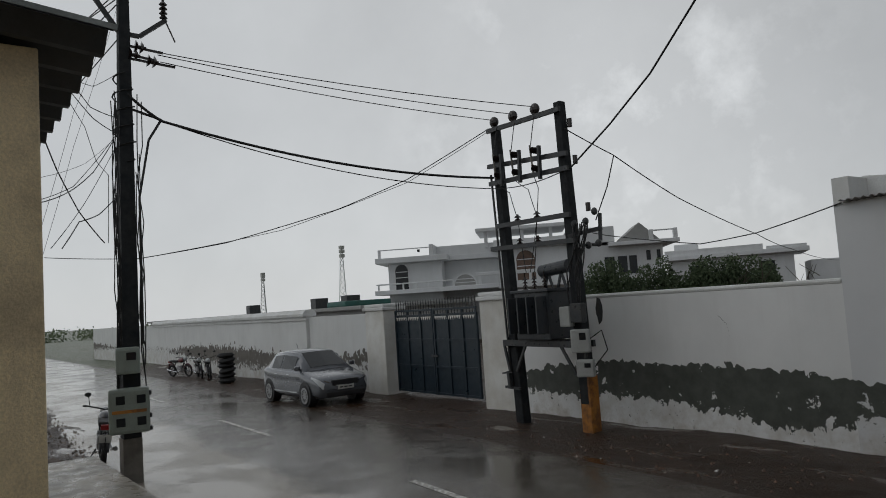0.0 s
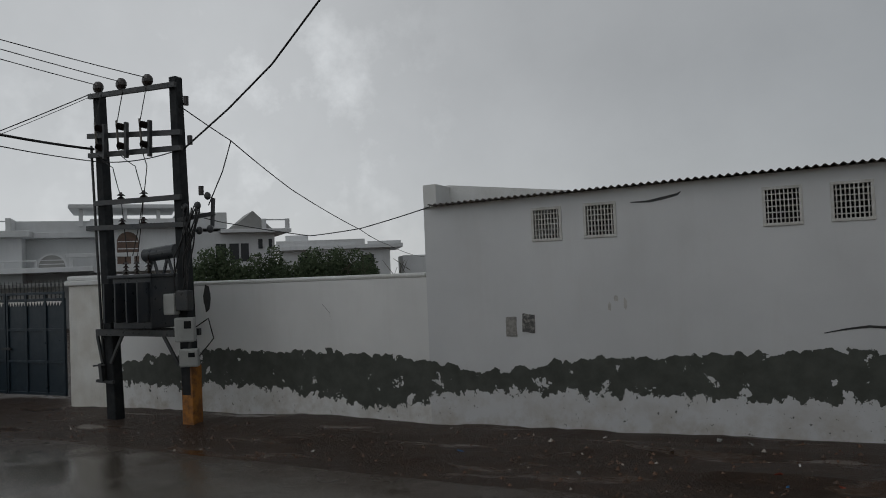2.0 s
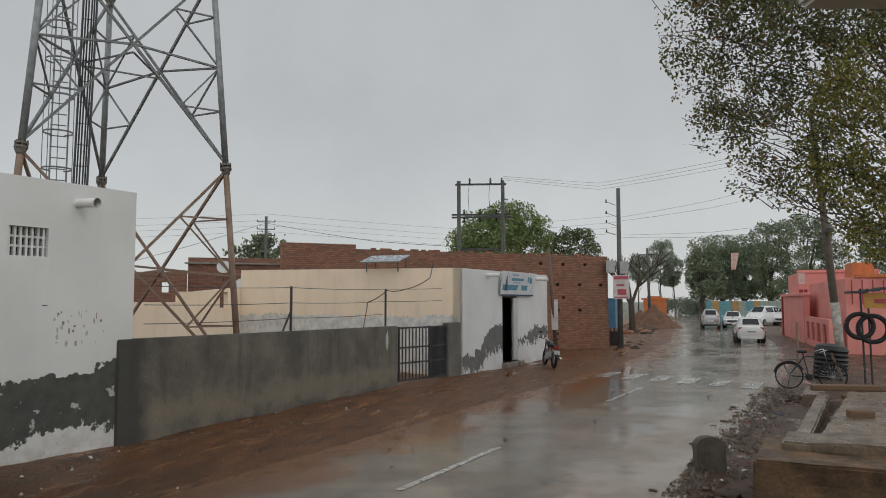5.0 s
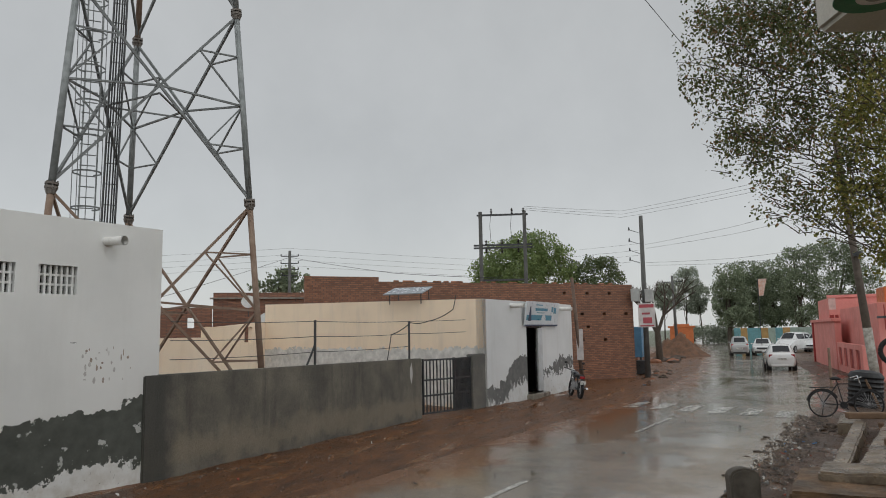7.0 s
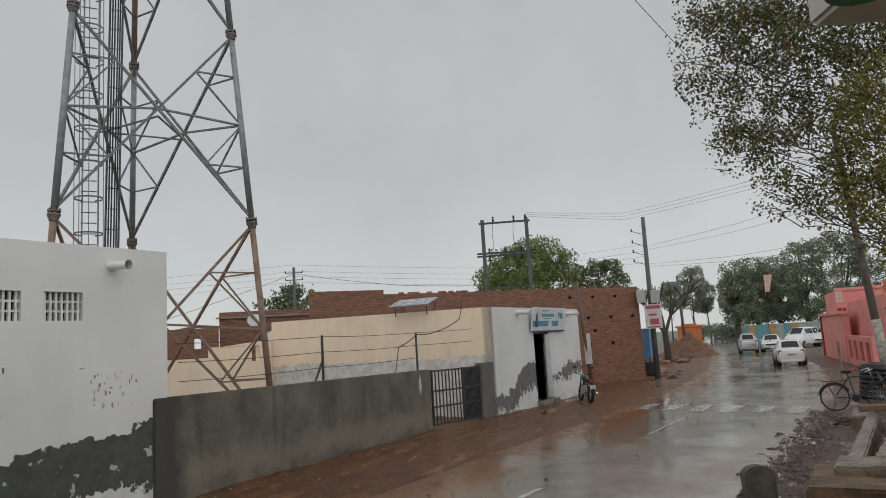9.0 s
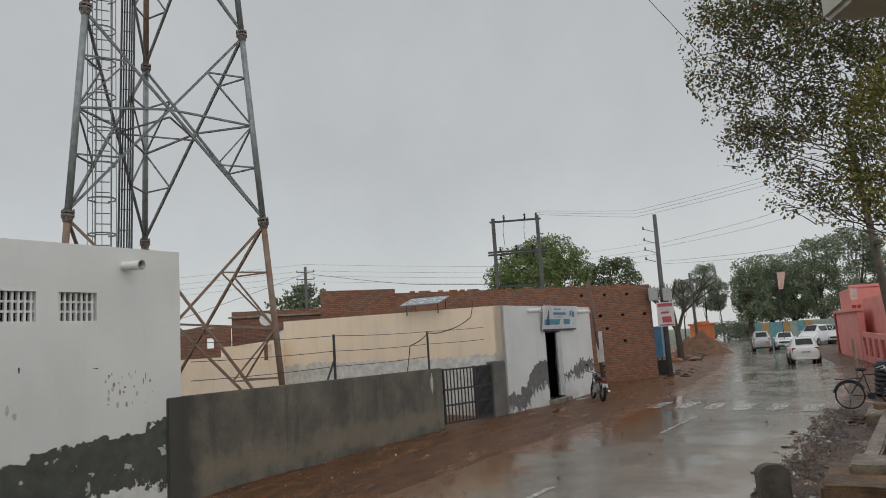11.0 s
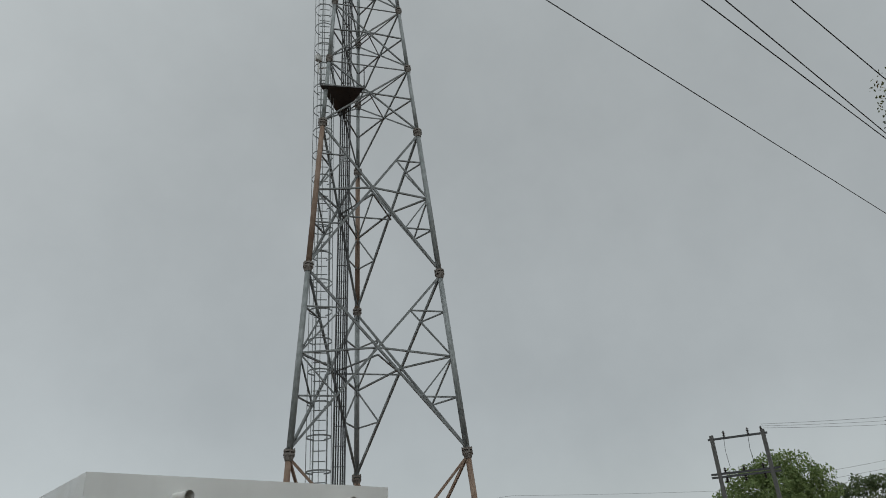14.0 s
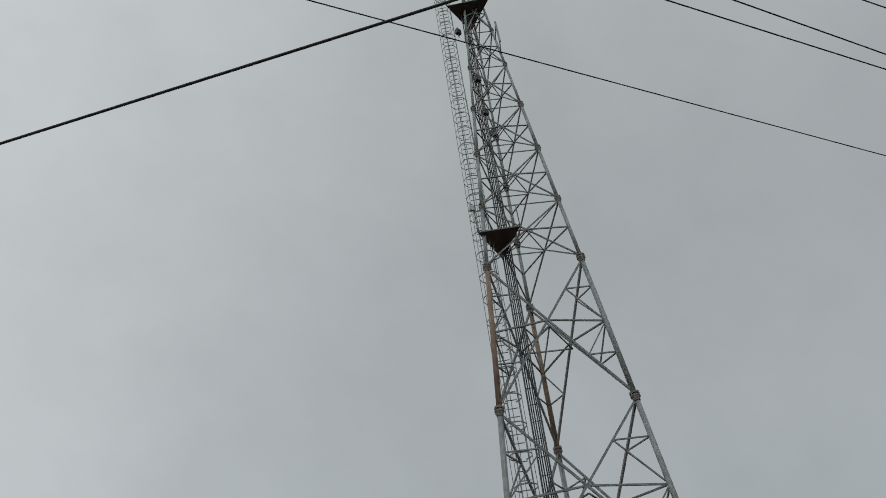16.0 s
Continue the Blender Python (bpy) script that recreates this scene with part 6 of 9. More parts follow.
cable("service_cable", [on_b(3.5, 0.4, 0.1), polar(-39.1, 4.25, 14.5), polar(-33.4, 3.21, 13.4), polar(-29.4, 3.67, 12.5), (-4.7, 10.66, 3.46)], 0.009, cable_black, "black cable to the shed corner", sag=0.006)
WIRES = [(0.007, (-77.97, 13.43), (-79.35, 11.17), (-80.67, 9.94), (-81.94, 9.25), (-83.1, 8.92)), (0.003, (-77.97, 13.51), (-79.89, 11.76), (-83.07, 10.64)),
         (0.009, (-78.75, 6.07), (-80.35, 8.33), (-81.71, 11.31), (-82.71, 14.2)), (0.005, (-78.49, 6.07), (-78.35, 10.98), (-79.14, 11.98), (-79.82, 14.35), (-81.39, 17.18)),
         (0.007, (-77.8, 15.13), (-79.41, 15.76), (-80.48, 17.25)), (0.007, (-77.84, 14.04), (-79.25, 14.98), (-81.03, 17.21)), (0.005, (-77.51, 18.24), (-79.18, 17.22), (-80.55, 17.63)),
         (0.003, (-77.36, 22.86), (-80.59, 12.93), (-82.91, 4.57)), (0.003, (-78.72, 19.89), (-80.53, 15.3), (-83.17, 5.77)),
         (0.008, (-77.9, 9.35), (-79.06, 8.12), (-80.36, 7.61), (-81.49, 5.73)), (0.005, (-77.91, 12.82), (-79.97, 8.94), (-82.19, 5.75)), (0.005, (-77.84, 13.76), (-80.66, 10.14), (-83.1, 9.07))]
for r, *pts in WIRES:
    cable("service_wire", [polar(az, el, 12.6 + (az + 77.6) * 0.55) for az, el in pts], r, cable_black, "thin black service wire drooping from the pole", sag=0.012, category="wire")
for z0, y1, z1 in ((7.9, 0.2, 6.4), (8.1, -0.3, 7.2), (8.0, 0.8, 9.5), (7.3, 0.4, 4.4)):
    cable("service_wire", [PL + Vector((0, 0, z0)), (-30.0, y1 - 1.0, z1)], 0.01, cable_black, "thin line along the street", sag=0.01, category="wire")

# ---- near porch: yellow pier, sheet eave and slab ----
pier = thing("porch_pier", "cracked yellow-washed pier holding the sheet roof", "pier", at=(-4.45, 0.30, 0.3))
bm = bmesh.new()
box(bm, (-0.25, -0.34, -0.02), (0.25, 0.24, 3.60), 0.012)
part("shaft", bm, yellow_paint, pier)
bm = bmesh.new()
box(bm, (-0.3, 0.2, 2.44), (-0.1, 0.285, 2.6), 0.02)
part("junction_box", bm, sign_blue, pier, "small blue box on the pier")
# Darker than corrugated_sheet, and not metallic.
porch_sheet = material("dark_corrugated_sheet", (0.055, 0.062, 0.072), 0.6, (0.05, 0.05, 0.053), 3.0)
eave = thing("sheet_roof", "dark corrugated sheet roof over the porch", "roof", at=(0, 0, 0))
m_eave = Matrix.Translation((-3.85, 0.84, 3.92)) @ Matrix.Rotation(radians(180), 4, "Z")
corrugated("sheet", m_eave, 0.0, 5.0, 0.0, 0.0, 0.0, 3.0, 0.32, 0.32, 0.34, 0.055, porch_sheet, eave)
bm = bmesh.new()
bar(bm, (-3.86, 0.86, 3.945), (-3.86, -2.2, 4.265), 0.02, 0.03)
part("flashing", bm, galvanised, eave)
bm = bmesh.new()
bar(bm, (-4.45, 0.24, 3.86), (-8.8, 0.24, 3.86), 0.08, 0.10)
part("purlin", bm, dark_iron, eave)
bm = bmesh.new()
box(bm, (-13.1, -2.0, -0.4), (-3.0, 2.36, 0.3), 0.03)
tagged(part("porch_slab", bm, concrete), "wet concrete porch slab beside the road", "slab")
bm = bmesh.new()
box(bm, (-3.0, -3.0, -0.4), (3.2, 0.6, 0.78), 0.03)
tagged(part("porch_floor", bm, concrete), "raised concrete porch floor", "slab")
rng = random.Random(21)
for i in range(34):
    x, y = rng.uniform(-26, -13.4), rng.uniform(0.3, 2.6)
    s = rng.uniform(0.08, 0.35)
    bm = bmesh.new()
    bmesh.ops.create_icosphere(bm, subdivisions=2, radius=s, matrix=Matrix.Translation((x, y, ground_z(x) + s * 0.05)) @ Matrix.Diagonal((1.4, 1.0, 0.4, 1)))
    for v in bm.verts:
        v.co += Vector((1, 1, 0.6)) * 0.25 * s * noise.noise(v.co * 6)
    tagged(part("mud_clod", bm, soil_brown), "dark wet lump of mud and rubble", "rubble", "mud lumps by the pole")


# ---- brick buildings and poles beyond the shop ----
def brickwork(name, direction, red=(0.30, 0.132, 0.074)):
    """Coursed brick for walls that run along a direction, with a little wear."""
    m = bpy.data.materials.new(name)
    m.use_nodes = True
    n = Nodes(m.node_tree)
    place = n.add("ShaderNodeNewGeometry").outputs["Position"]
    axes = n.add("ShaderNodeSeparateXYZ", Vector=place)
    flat = n.add("ShaderNodeCombineXYZ")
    n.plug(n.dot(place, direction), flat.inputs[0])
    n.plug(axes.outputs[2], flat.inputs[1])
    brick = n.add("ShaderNodeTexBrick")
    n.plug(flat.outputs[0], brick.inputs["Vector"])
    brick.inputs["Color1"].default_value = (*red, 1)
    brick.inputs["Color2"].default_value = (red[0] * 0.5, red[1] * 0.47, red[2] * 0.5, 1)
    brick.inputs["Mortar"].default_value = (0.125, 0.082, 0.062, 1)
    for key, v in (("Scale", 1.0), ("Mortar Size", 0.014), ("Brick Width", 0.24), ("Row Height", 0.085), ("Bias", -0.2)):
        brick.inputs[key].default_value = v
    worn = n.mix(n.ramp(n.noise(place, 0.9, 6.0, 0.65), 0.45, 0.75, 0.0, 0.55), brick.outputs[0], (0.13, 0.075, 0.055))
    worn = n.mix(n.ramp(n.noise(place, 7.0, 4.0, 0.7), 0.66, 0.74, 0.0, 0.6), worn, (0.36, 0.24, 0.18))
    bsdf = n.add("ShaderNodeBsdfPrincipled", Roughness=0.8)
    n.plug(worn, bsdf.inputs["Base Color"])
    relief = n.add("ShaderNodeBump", Strength=0.6, Distance=0.02)
    n.plug(n.math("SUBTRACT", 1.0, brick.outputs["Fac"]), relief.inputs["Height"])
    n.plug(relief.outputs[0], bsdf.inputs["Normal"])
    n.plug(bsdf.outputs[0], n.add("ShaderNodeOutputMaterial").inputs["Surface"])
    return m


B0, B1, B2 = (26.15, 17.05), (28.5, 14.7), (38.28, 4.89)
bricks_a = brickwork("coursed_red_brick", (0.706, -0.708, 0))
bricks_b = brickwork("coursed_far_brick", (1, 0.2, 0), (0.29, 0.13, 0.08))
m_b, len_b = frame_of(B1, B2)
hall = thing("brick_hall", "long unplastered red brick building with putlog holes", "building")
rng = random.Random(9)
HOLES = []
for row, zz in enumerate((1.9, 2.55, 3.2, 4.25)):
    for k in range(4):
        x = len_b - 4.6 + k * 1.25 + (0.35 if row % 2 else 0) + 0.1 * k
        if x < len_b - 0.4 and rng.random() < 0.8:
            HOLES.append((round(x, 3), round(x + 0.2, 3), zz, zz + 0.14))
bm = bmesh.new()
holed_wall(bm, len_b, -0.2, 4.78, 0.25, HOLES, m_b)
part("wall", bm, bricks_a, hall)
m_b2, len_b2 = frame_of(B0, B1)
bm = bmesh.new()
holed_wall(bm, len_b2, -0.2, 4.98, 0.25, (), m_b2)
part("wall", bm, bricks_a, hall)
bm = bmesh.new()
box(bm, (len_b - 0.25, 0.25, -0.2), (len_b, 9, 4.7), 0, m_b)
part("wall", bm, bricks_b, hall)
bm = bmesh.new()
box(bm, (0.0, 0.3, 4.35), (len_b - 0.3, 9, 4.5), 0, m_b)
part("roof", bm, concrete, hall)
for i in range(26):
    x = rng.uniform(0, len_b - 0.4)
    bm = bmesh.new()
    box(bm, (x, 0.02, 4.78), (x + 0.23, 0.14, 4.85), 0.01, m_b)
    part("brick", bm, brick_red, hall)
# Dark sheet added behind the putlog holes for their shade.
bm = bmesh.new()
box(bm, (0.3, 1.4, -0.2), (len_b - 0.4, 1.5, 4.3), 0, m_b)
part("dark_backing", bm, dark_inside, hall)

far_brick = thing("far_brick_house", "far unplastered brick house with a flat roof", "house")
c0 = polar(50.0, 0, 46)
m_f, _ = frame_of((c0.x, c0.y), tuple(polar(56.5, 0, 46))[:2])
bm = bmesh.new()
holed_wall(bm, 5.6, -0.2, 5.15, 0.3, [(4.3, 4.8, 3.3, 3.9)], m_f)
box(bm, (0, 0.3, -0.2), (5.6, 6, 5.15), 0, m_f)
part("wall", bm, bricks_b, far_brick)
bm = bmesh.new()
holed_wall(bm, 4.6, -0.2, 4.2, 0.3, [(3.2, 3.6, 3.0, 3.6)], m_f @ Matrix.Translation((-4.6, -1.0, 0)))
part("wall", bm, bricks_b, far_brick)
bm = bmesh.new()
box(bm, (-0.2, -0.15, 4.75), (5.8, 0.1, 4.85), 0, m_f)
part("ledge", bm, concrete, far_brick)
dish_mat = material("dish_grey", (0.5, 0.5, 0.48), 0.4, bump=0)
for az, el, r in ((54.0, 1.3, 40.0), (52.6, 2.7, 44.5)):
    p = polar(az, el, r)
    dish = thing("satellite_dish", "small grey satellite dish on a roof", "satellite dish", "satellite dishes", at=tuple(p))
    bm = bmesh.new()
    aim = Matrix.Rotation(radians(-55), 4, "Z") @ Matrix.Rotation(radians(65), 4, "X")
    bmesh.ops.create_cone(bm, cap_ends=True, segments=18, radius1=0.12, radius2=0.42, depth=0.12, matrix=aim)
    part("reflector", bm, dish_mat, dish)
    bm = bmesh.new()
    tube(bm, (0, 0, -3.6 if az > 53 else -0.9), (0, 0, 0), 0.03, seg=6)
    part("mast", bm, dark_iron, dish)

far_pole_mat = material("far_cement_pole", (0.11, 0.11, 0.105), 0.8)


def line_pole(base, h, r, label, arms=(), lean=(0, 0), group="line poles", mat=None, turn=0.0):
    p = thing("utility_pole", label, "utility pole", group, at=base, turn=turn)
    bm = bmesh.new()
    tube(bm, (0, 0, -0.2), (lean[0], lean[1], h), r, r * 0.65, 10)
    part("shaft", bm, mat or far_pole_mat, p, smooth=True)
    for z, half_w, n in arms:
        bm = bmesh.new()
        f = z / h
        bar(bm, (lean[0] * f, lean[1] * f - half_w, z), (lean[0] * f, lean[1] * f + half_w, z), 0.05, 0.07)
        arm_ob = part("crossarm", bm, dark_iron, p)
        for k in range(n):
            y = -half_w + 2 * half_w * k / max(1, n - 1)
            bm = bmesh.new()
            tube(bm, (lean[0] * f, lean[1] * f + y, z), (lean[0] * f, lean[1] * f + y, z + 0.18), 0.05, 0.035, 7)
            part("insulator", bm, porcelain, arm_ob)
    return p


P2 = polar(55.7, 0, 60)
P2.z = 0
line_pole(tuple(P2), 9.45, 0.17, "far cement pole with insulators on both sides", [(9.0, 0.7, 2), (8.4, 0.7, 2), (7.9, 0.7, 2), (7.4, 0.6, 2)], turn=30)
P3 = Vector((38.34, 4.3, 0))
p3 = line_pole(tuple(P3), 8.4, 0.15, "cement pole with a small poster and meter boxes", (), (0.0, -0.03))
for z in (7.5, 6.9, 6.4, 5.9):
    bm = bmesh.new()
    bar(bm, (0, 0.1, z), (-0.1, 0.62, z + 0.2), 0.025, 0.025)
    tube(bm, (-0.1, 0.6, z + 0.15), (-0.1, 0.6, z + 0.32), 0.05, 0.03, 7)
    part("bracket", bm, dark_iron, p3)
poster_white = material("poster_paper", (0.62, 0.58, 0.57), 0.5, bump=0)
poster_red = material("poster_red_print", (0.45, 0.08, 0.10), 0.5, bump=0)
for y0, y1, z0, z1, mt in ((0.18, 0.62, 3.9, 4.55, box_grey), (-0.5, -0.08, 3.85, 4.5, box_grey)):
    bm = bmesh.new()
    box(bm, (-0.45, y0, z0), (-0.18, y1, z1), 0.03)
    part("meter_box", bm, mt, p3, "pale meter box")
bm = bmesh.new()
box(bm, (-0.5, -0.55, 2.55), (-0.48, 0.28, 3.78), 0.0)
ps = part("poster", bm, poster_white, p3, "pale poster with red print")
for y0, y1, z0, z1 in ((-0.5, 0.22, 3.55, 3.72), (-0.4, 0.05, 2.75, 3.05), (-0.48, 0.2, 2.6, 2.66), (-0.3, 0.1, 3.2, 3.3)):
    bm = bmesh.new()
    box(bm, (-0.506, y0, z0), (-0.501, y1, z1), 0.0)
    part("lettering", bm, poster_red, ps)
# leaning stay pole in front of the shop's corner
line_pole((30.6, 6.1, 0), 4.7, 0.10, "short leaning brown post with a paper strip", (), (-0.35, 0.25), "stay posts", material("brown_iron_post", (0.10, 0.062, 0.045), 0.7, (0.15, 0.10, 0.075), 5.0))
bm = bmesh.new()
box(bm, (30.38, 6.0, 1.2), (30.4, 6.28, 2.5), 0, None)
tagged(part("paper_strip", bm, poster_white), "torn paper strip stuck on the post", "poster")
line_pole((70.7, 5.13, 0), 7.5, 0.16, "far leaning pole with a crossarm", [(6.9, 0.9, 2)], (0.0, 0.15))

# far two-pole structure
SA, SB = polar(71.0, 0, 39.5), polar(74.55, 0, 39.5)
sf = thing("switch_structure", "far two-pole steel switch structure with crossarms", "transformer")
for p in (SA, SB):
    bm = bmesh.new()
    bar(bm, (p.x, p.y, 0), (p.x, p.y, 9.15), 0.17, 0.14, (1, 0, 0))
    part("pole", bm, far_pole_mat, sf)
dv = (SB - SA).normalized()
for z, over in ((8.95, 0.2), (7.25, 0.4), (7.1, 0.4), (5.3, 0.1), (4.55, 0.0)):
    bm = bmesh.new()
    bar(bm, Vector((SA.x, SA.y, z)) - dv * over, Vector((SB.x, SB.y, z)) + dv * over, 0.08, 0.10)
    part("crossarm", bm, dark_iron, sf)
for t in (0.25, 0.72, 0.98):
    bm = bmesh.new()
    p = SA.lerp(SB, t)
    disc_insulator(bm, (p.x, p.y, 9.0), 0.08, 4, gap=0.08)
    part("insulator", bm, porcelain, sf)
for t in (0.12, 0.48, 0.85):
    bm = bmesh.new()
    p = SA.lerp(SB, t)
    disc_insulator(bm, (p.x, p.y, 7.3), 0.09, 3, gap=0.08)
    part("insulator", bm, porcelain, sf)
    bm = bmesh.new()
    disc_insulator(bm, (p.x, p.y, 7.05), 0.09, 3, Vector((0, 0, -1)), 0.08)
    part("insulator", bm, porcelain, sf)
for t in (0.25, 0.72):
    p = SA.lerp(SB, t)
    cable("lead", [(p.x, p.y, 9.3), (p.x - 0.3, p.y, 8.3), (p.x - 0.15, p.y, 7.5)], 0.012, cable_black, parent=sf, sag=0.03, steps=6)

# wires on the east side
T3 = P3 + Vector((0, 0.6, 7.6))
for k in range(3):
    cable("power_line", [Vector((SB.x, SB.y, 9.2 + 0.1 * k)), polar(82.2, 8.8 + 0.25 * k, 42), polar(91.7, 10.0 + 0.3 * k, 36), polar(100, 12.5, 30)], 0.0065, cable_black, "thin black power line over the street", sag=0.004, category="power line")
for el0, el1 in ((5.2, 5.84), (5.0, 5.3), (6.3, 8.4), (6.6, 9.2)):
    cable("power_line", [polar(83.9, el0, 38.5), polar(90.5, (el0 + el1) / 2 - 0.3, 35), polar(97.7, el1, 30)], 0.006, cable_black, "thin black line across the street", sag=0.004, category="power line")
for el in (6.9, 6.4, 6.0, 5.55):
    cable("power_line", [polar(40, el - 1.2, 66), polar(55.7, el, 60), polar(70.5, el - 1.0, 62), polar(83.5, el - 0.2, 60)], 0.008, cable_black, "far thin power line", sag=0.003, category="power line")
cable("service_cable", [polar(46, 3.0, 46), polar(55.7, 6.2, 60), polar(64, 4.9, 45), polar(72, 4.4, 38)], 0.014, cable_black, "dark cable from the far pole", sag=0.004)
# high lines overhead
for (az0, el0), (az1, el1), r in (((22.2, 58.0), (86.1, 23.2), 0.011), ((69.8, 49.8), (88.0, 28.0), 0.012), ((72.4, 49.9), (88.1, 28.5), 0.012), ((82.1, 44.1), (89.6, 31.6), 0.011)):
    a, b = polar(az0, el0, 9.0 / math.tan(radians(el0))), polar(az1, el1, 9.0 / math.tan(radians(el1)))
    d = b - a
    cable("power_line", [a - d * (0.5 if az0 < 30 else 2.0), b + d * (0.4 if az0 < 30 else 1.2)], r, cable_black, "thin bare power line overhead", category="power line", steps=8)

# ---- trees on the east side ----
def crown_at(base, spots):
    """Clumps given by compass angle, height angle, distance and radii, relative to a base."""
    out = []
    for az, el, r, rad in spots:
        p = polar(az, el, r)
        out.append(((p.x - base[0], p.y - base[1], p.z - base[2]), rad))
    return out


base = (16.8, -5.0, 0.0)
rng = random.Random(31)
spots = [(91.0, 23, 17, 1.3), (90.2, 19.8, 16.5, 1.2), (88.8, 18.6, 17, 0.75), (92.2, 15.0, 17, 1.1), (89.9, 15.2, 17, 0.85), (90.4, 13.2, 17, 0.75), (94.5, 11.5, 16.5, 0.9), (93.2, 9.6, 16.5, 0.65), (96.3, 8.6, 16.5, 0.7), (97.6, 10.2, 16.5, 0.8), (95.0, 8.4, 16.5, 0.5), (95.5, 17, 18, 1.4), (94, 23, 17, 1.6),
         (97, 12.5, 17, 0.9), (97.5, 22, 16, 1.7), (99.5, 16, 18, 1.5), (101, 11.0, 16, 1.1), (102, 22, 17, 1.8), (103, 28, 17, 1.8), (98, 28, 18, 1.8), (93.5, 28, 18, 1.6), (91.8, 27, 18, 1.0), (100.5, 7.5, 15.5, 0.7), (105, 17, 18, 1.6),
         (96, 32, 18, 1.6), (102, 33, 18, 1.8)]
tree("roadside_tree", "spreading roadside tree with green and russet leaves", base, 0.28, crown_at(base, [(a + (0.9 if a < 93 else 0.3), e, r, (s * 0.95, s * 1.0, s * 0.85)) for a, e, r, s in spots]), 100000, 0.088, leaf_near, 77,
     twigs=26, hollow=0.05, gaps=-0.07, limb=0.1, fork=0.9)
base = (16.2, -5.6, 0.0)
spots = [(97.4, 7.4, 15.5, 0.5), (98.5, 9.5, 15.5, 0.7), (99.5, 12, 15.5, 0.8), (100.5, 9, 15.5, 0.9), (99.6, 6.4, 15.5, 0.6), (101, 15, 15.5, 1.0), (98.8, 14.5, 16, 0.7), (102, 6, 15.5, 1.0), (101, 4.4, 15.5, 0.5)]
tree("roadside_tree", "drooping roadside tree with yellow-green leaves", base, 0.2, crown_at(base, [(a, e, r, (s, s, s * 0.9)) for a, e, r, s in spots]), 10500, 0.085,
     leaf_material("yellow_green_leaves", (0.11, 0.115, 0.03), (0.20, 0.19, 0.05), (0.26, 0.20, 0.06)), 78, twigs=14, hollow=0.0, gaps=-0.04, limb=0.12, fork=0.95)
for nm, spots, cnt, size, mat, trunk, lab in (
    ("shade_tree", [(71.6, 4.7, 56, 1.5), (73.1, 5.7, 57, 2.0), (75.1, 6.1, 57, 2.2), (76.6, 5.3, 57, 1.9), (74, 4.6, 55, 2.0), (72.0, 4.0, 55, 1.5)], 26000, 0.22, leaf_fresh, 0.3, "broad light green tree behind the brick hall"),
    ("dark_tree", [(78.1, 5.0, 60, 1.0), (78.9, 4.6, 60, 1.1), (79.9, 5.2, 60, 0.9), (80.9, 5.1, 60, 0.9), (81.4, 4.0, 60, 0.9), (79.4, 3.8, 59, 1.4)], 9000, 0.2, leaf_mid, 0.2, "ragged dark green tree behind the brick hall"),
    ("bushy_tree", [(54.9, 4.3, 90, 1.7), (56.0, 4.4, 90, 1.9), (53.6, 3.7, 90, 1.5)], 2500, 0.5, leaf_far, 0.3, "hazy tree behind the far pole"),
):
    b0 = polar(sum(s[0] for s in spots) / len(spots), 0, spots[0][2])
    bb = (b0.x, b0.y, 0.0)
    tree(nm, lab, bb, trunk, crown_at(bb, [(a, e, r, (s, s, s * 0.85)) for a, e, r, s in spots]), cnt, size, mat, len(lab))
FAR = [((84.9, 2.6), (85.4, 2.2), (85.2, 3.3)), ((86.5, 4.2), (86.9, 4.5), (86.3, 3.2), (87.2, 3.4), (86.8, 2.3)), ((87.6, 2.9), (87.4, 2.0)),
       ((89.5, 3.3), (89.8, 4.2), (89.6, 2.2), (90.2, 2.6)), ((90.9, 4.4), (91.4, 3.9), (91.0, 2.6), (91.8, 2.8)), ((92.4, 4.3), (93.0, 3.9), (92.4, 2.8), (93.4, 2.4)),
       ((94.2, 5.2), (95.2, 5.4), (94.6, 3.8), (93.8, 3.4), (95.8, 3.0)), ((96.6, 5.8), (97.6, 5.5), (97.0, 4.0), (98.4, 4.2), (98.8, 2.8)),
       ((100.5, 5.3), (102, 5.1), (101, 3.6), (103, 3.4))]
for i, row in enumerate(FAR):
    near = i > 2
    r0 = 112 + 5 * (i % 3) if near else 135
    b0 = polar(row[0][0] + 0.1, 0, r0)
    bb = (b0.x, b0.y, 0.0)
    rad = 2.2 if near else 1.75
    low = [(row[0][0] + 0.3, 1.6, r0, (2.6, 2.6, 2.2)), (row[1][0] + 0.2, 0.9, r0, (2.6, 2.6, 1.6))] if near else []
    tree("far_tree", "tall dense green roadside tree in the rain" if near else "slender tree, its leaf colour paled for rain haze", bb, 0.4 if near else 0.16,
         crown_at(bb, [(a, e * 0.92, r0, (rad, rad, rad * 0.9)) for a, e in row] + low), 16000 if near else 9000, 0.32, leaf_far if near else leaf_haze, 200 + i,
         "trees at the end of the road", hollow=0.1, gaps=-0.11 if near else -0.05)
hb = [polar(86.8 + 0.5 * k, 0.3, 128) for k in range(7)]
bb = (hb[0].x, hb[0].y, 0.0)
tree("far_hedge", "rough green thicket with painted haze at the bend of the road", bb, 0.1, [((p.x - bb[0], p.y - bb[1], 1.5 + 0.4 * math.sin(3.0 * k)), (1.6, 1.5, 1.5)) for k, p in enumerate(hb)], 9000, 0.3, leaf_haze, 91, category="hedge", hollow=0.1)
# bare dark tree beside the pole with the poster
bare = polar(84.55, 0, 58)
bt = thing("bare_tree", "dark leafless forked tree beyond the brick hall", "tree", at=(bare.x, bare.y, 0))
rng = random.Random(12)


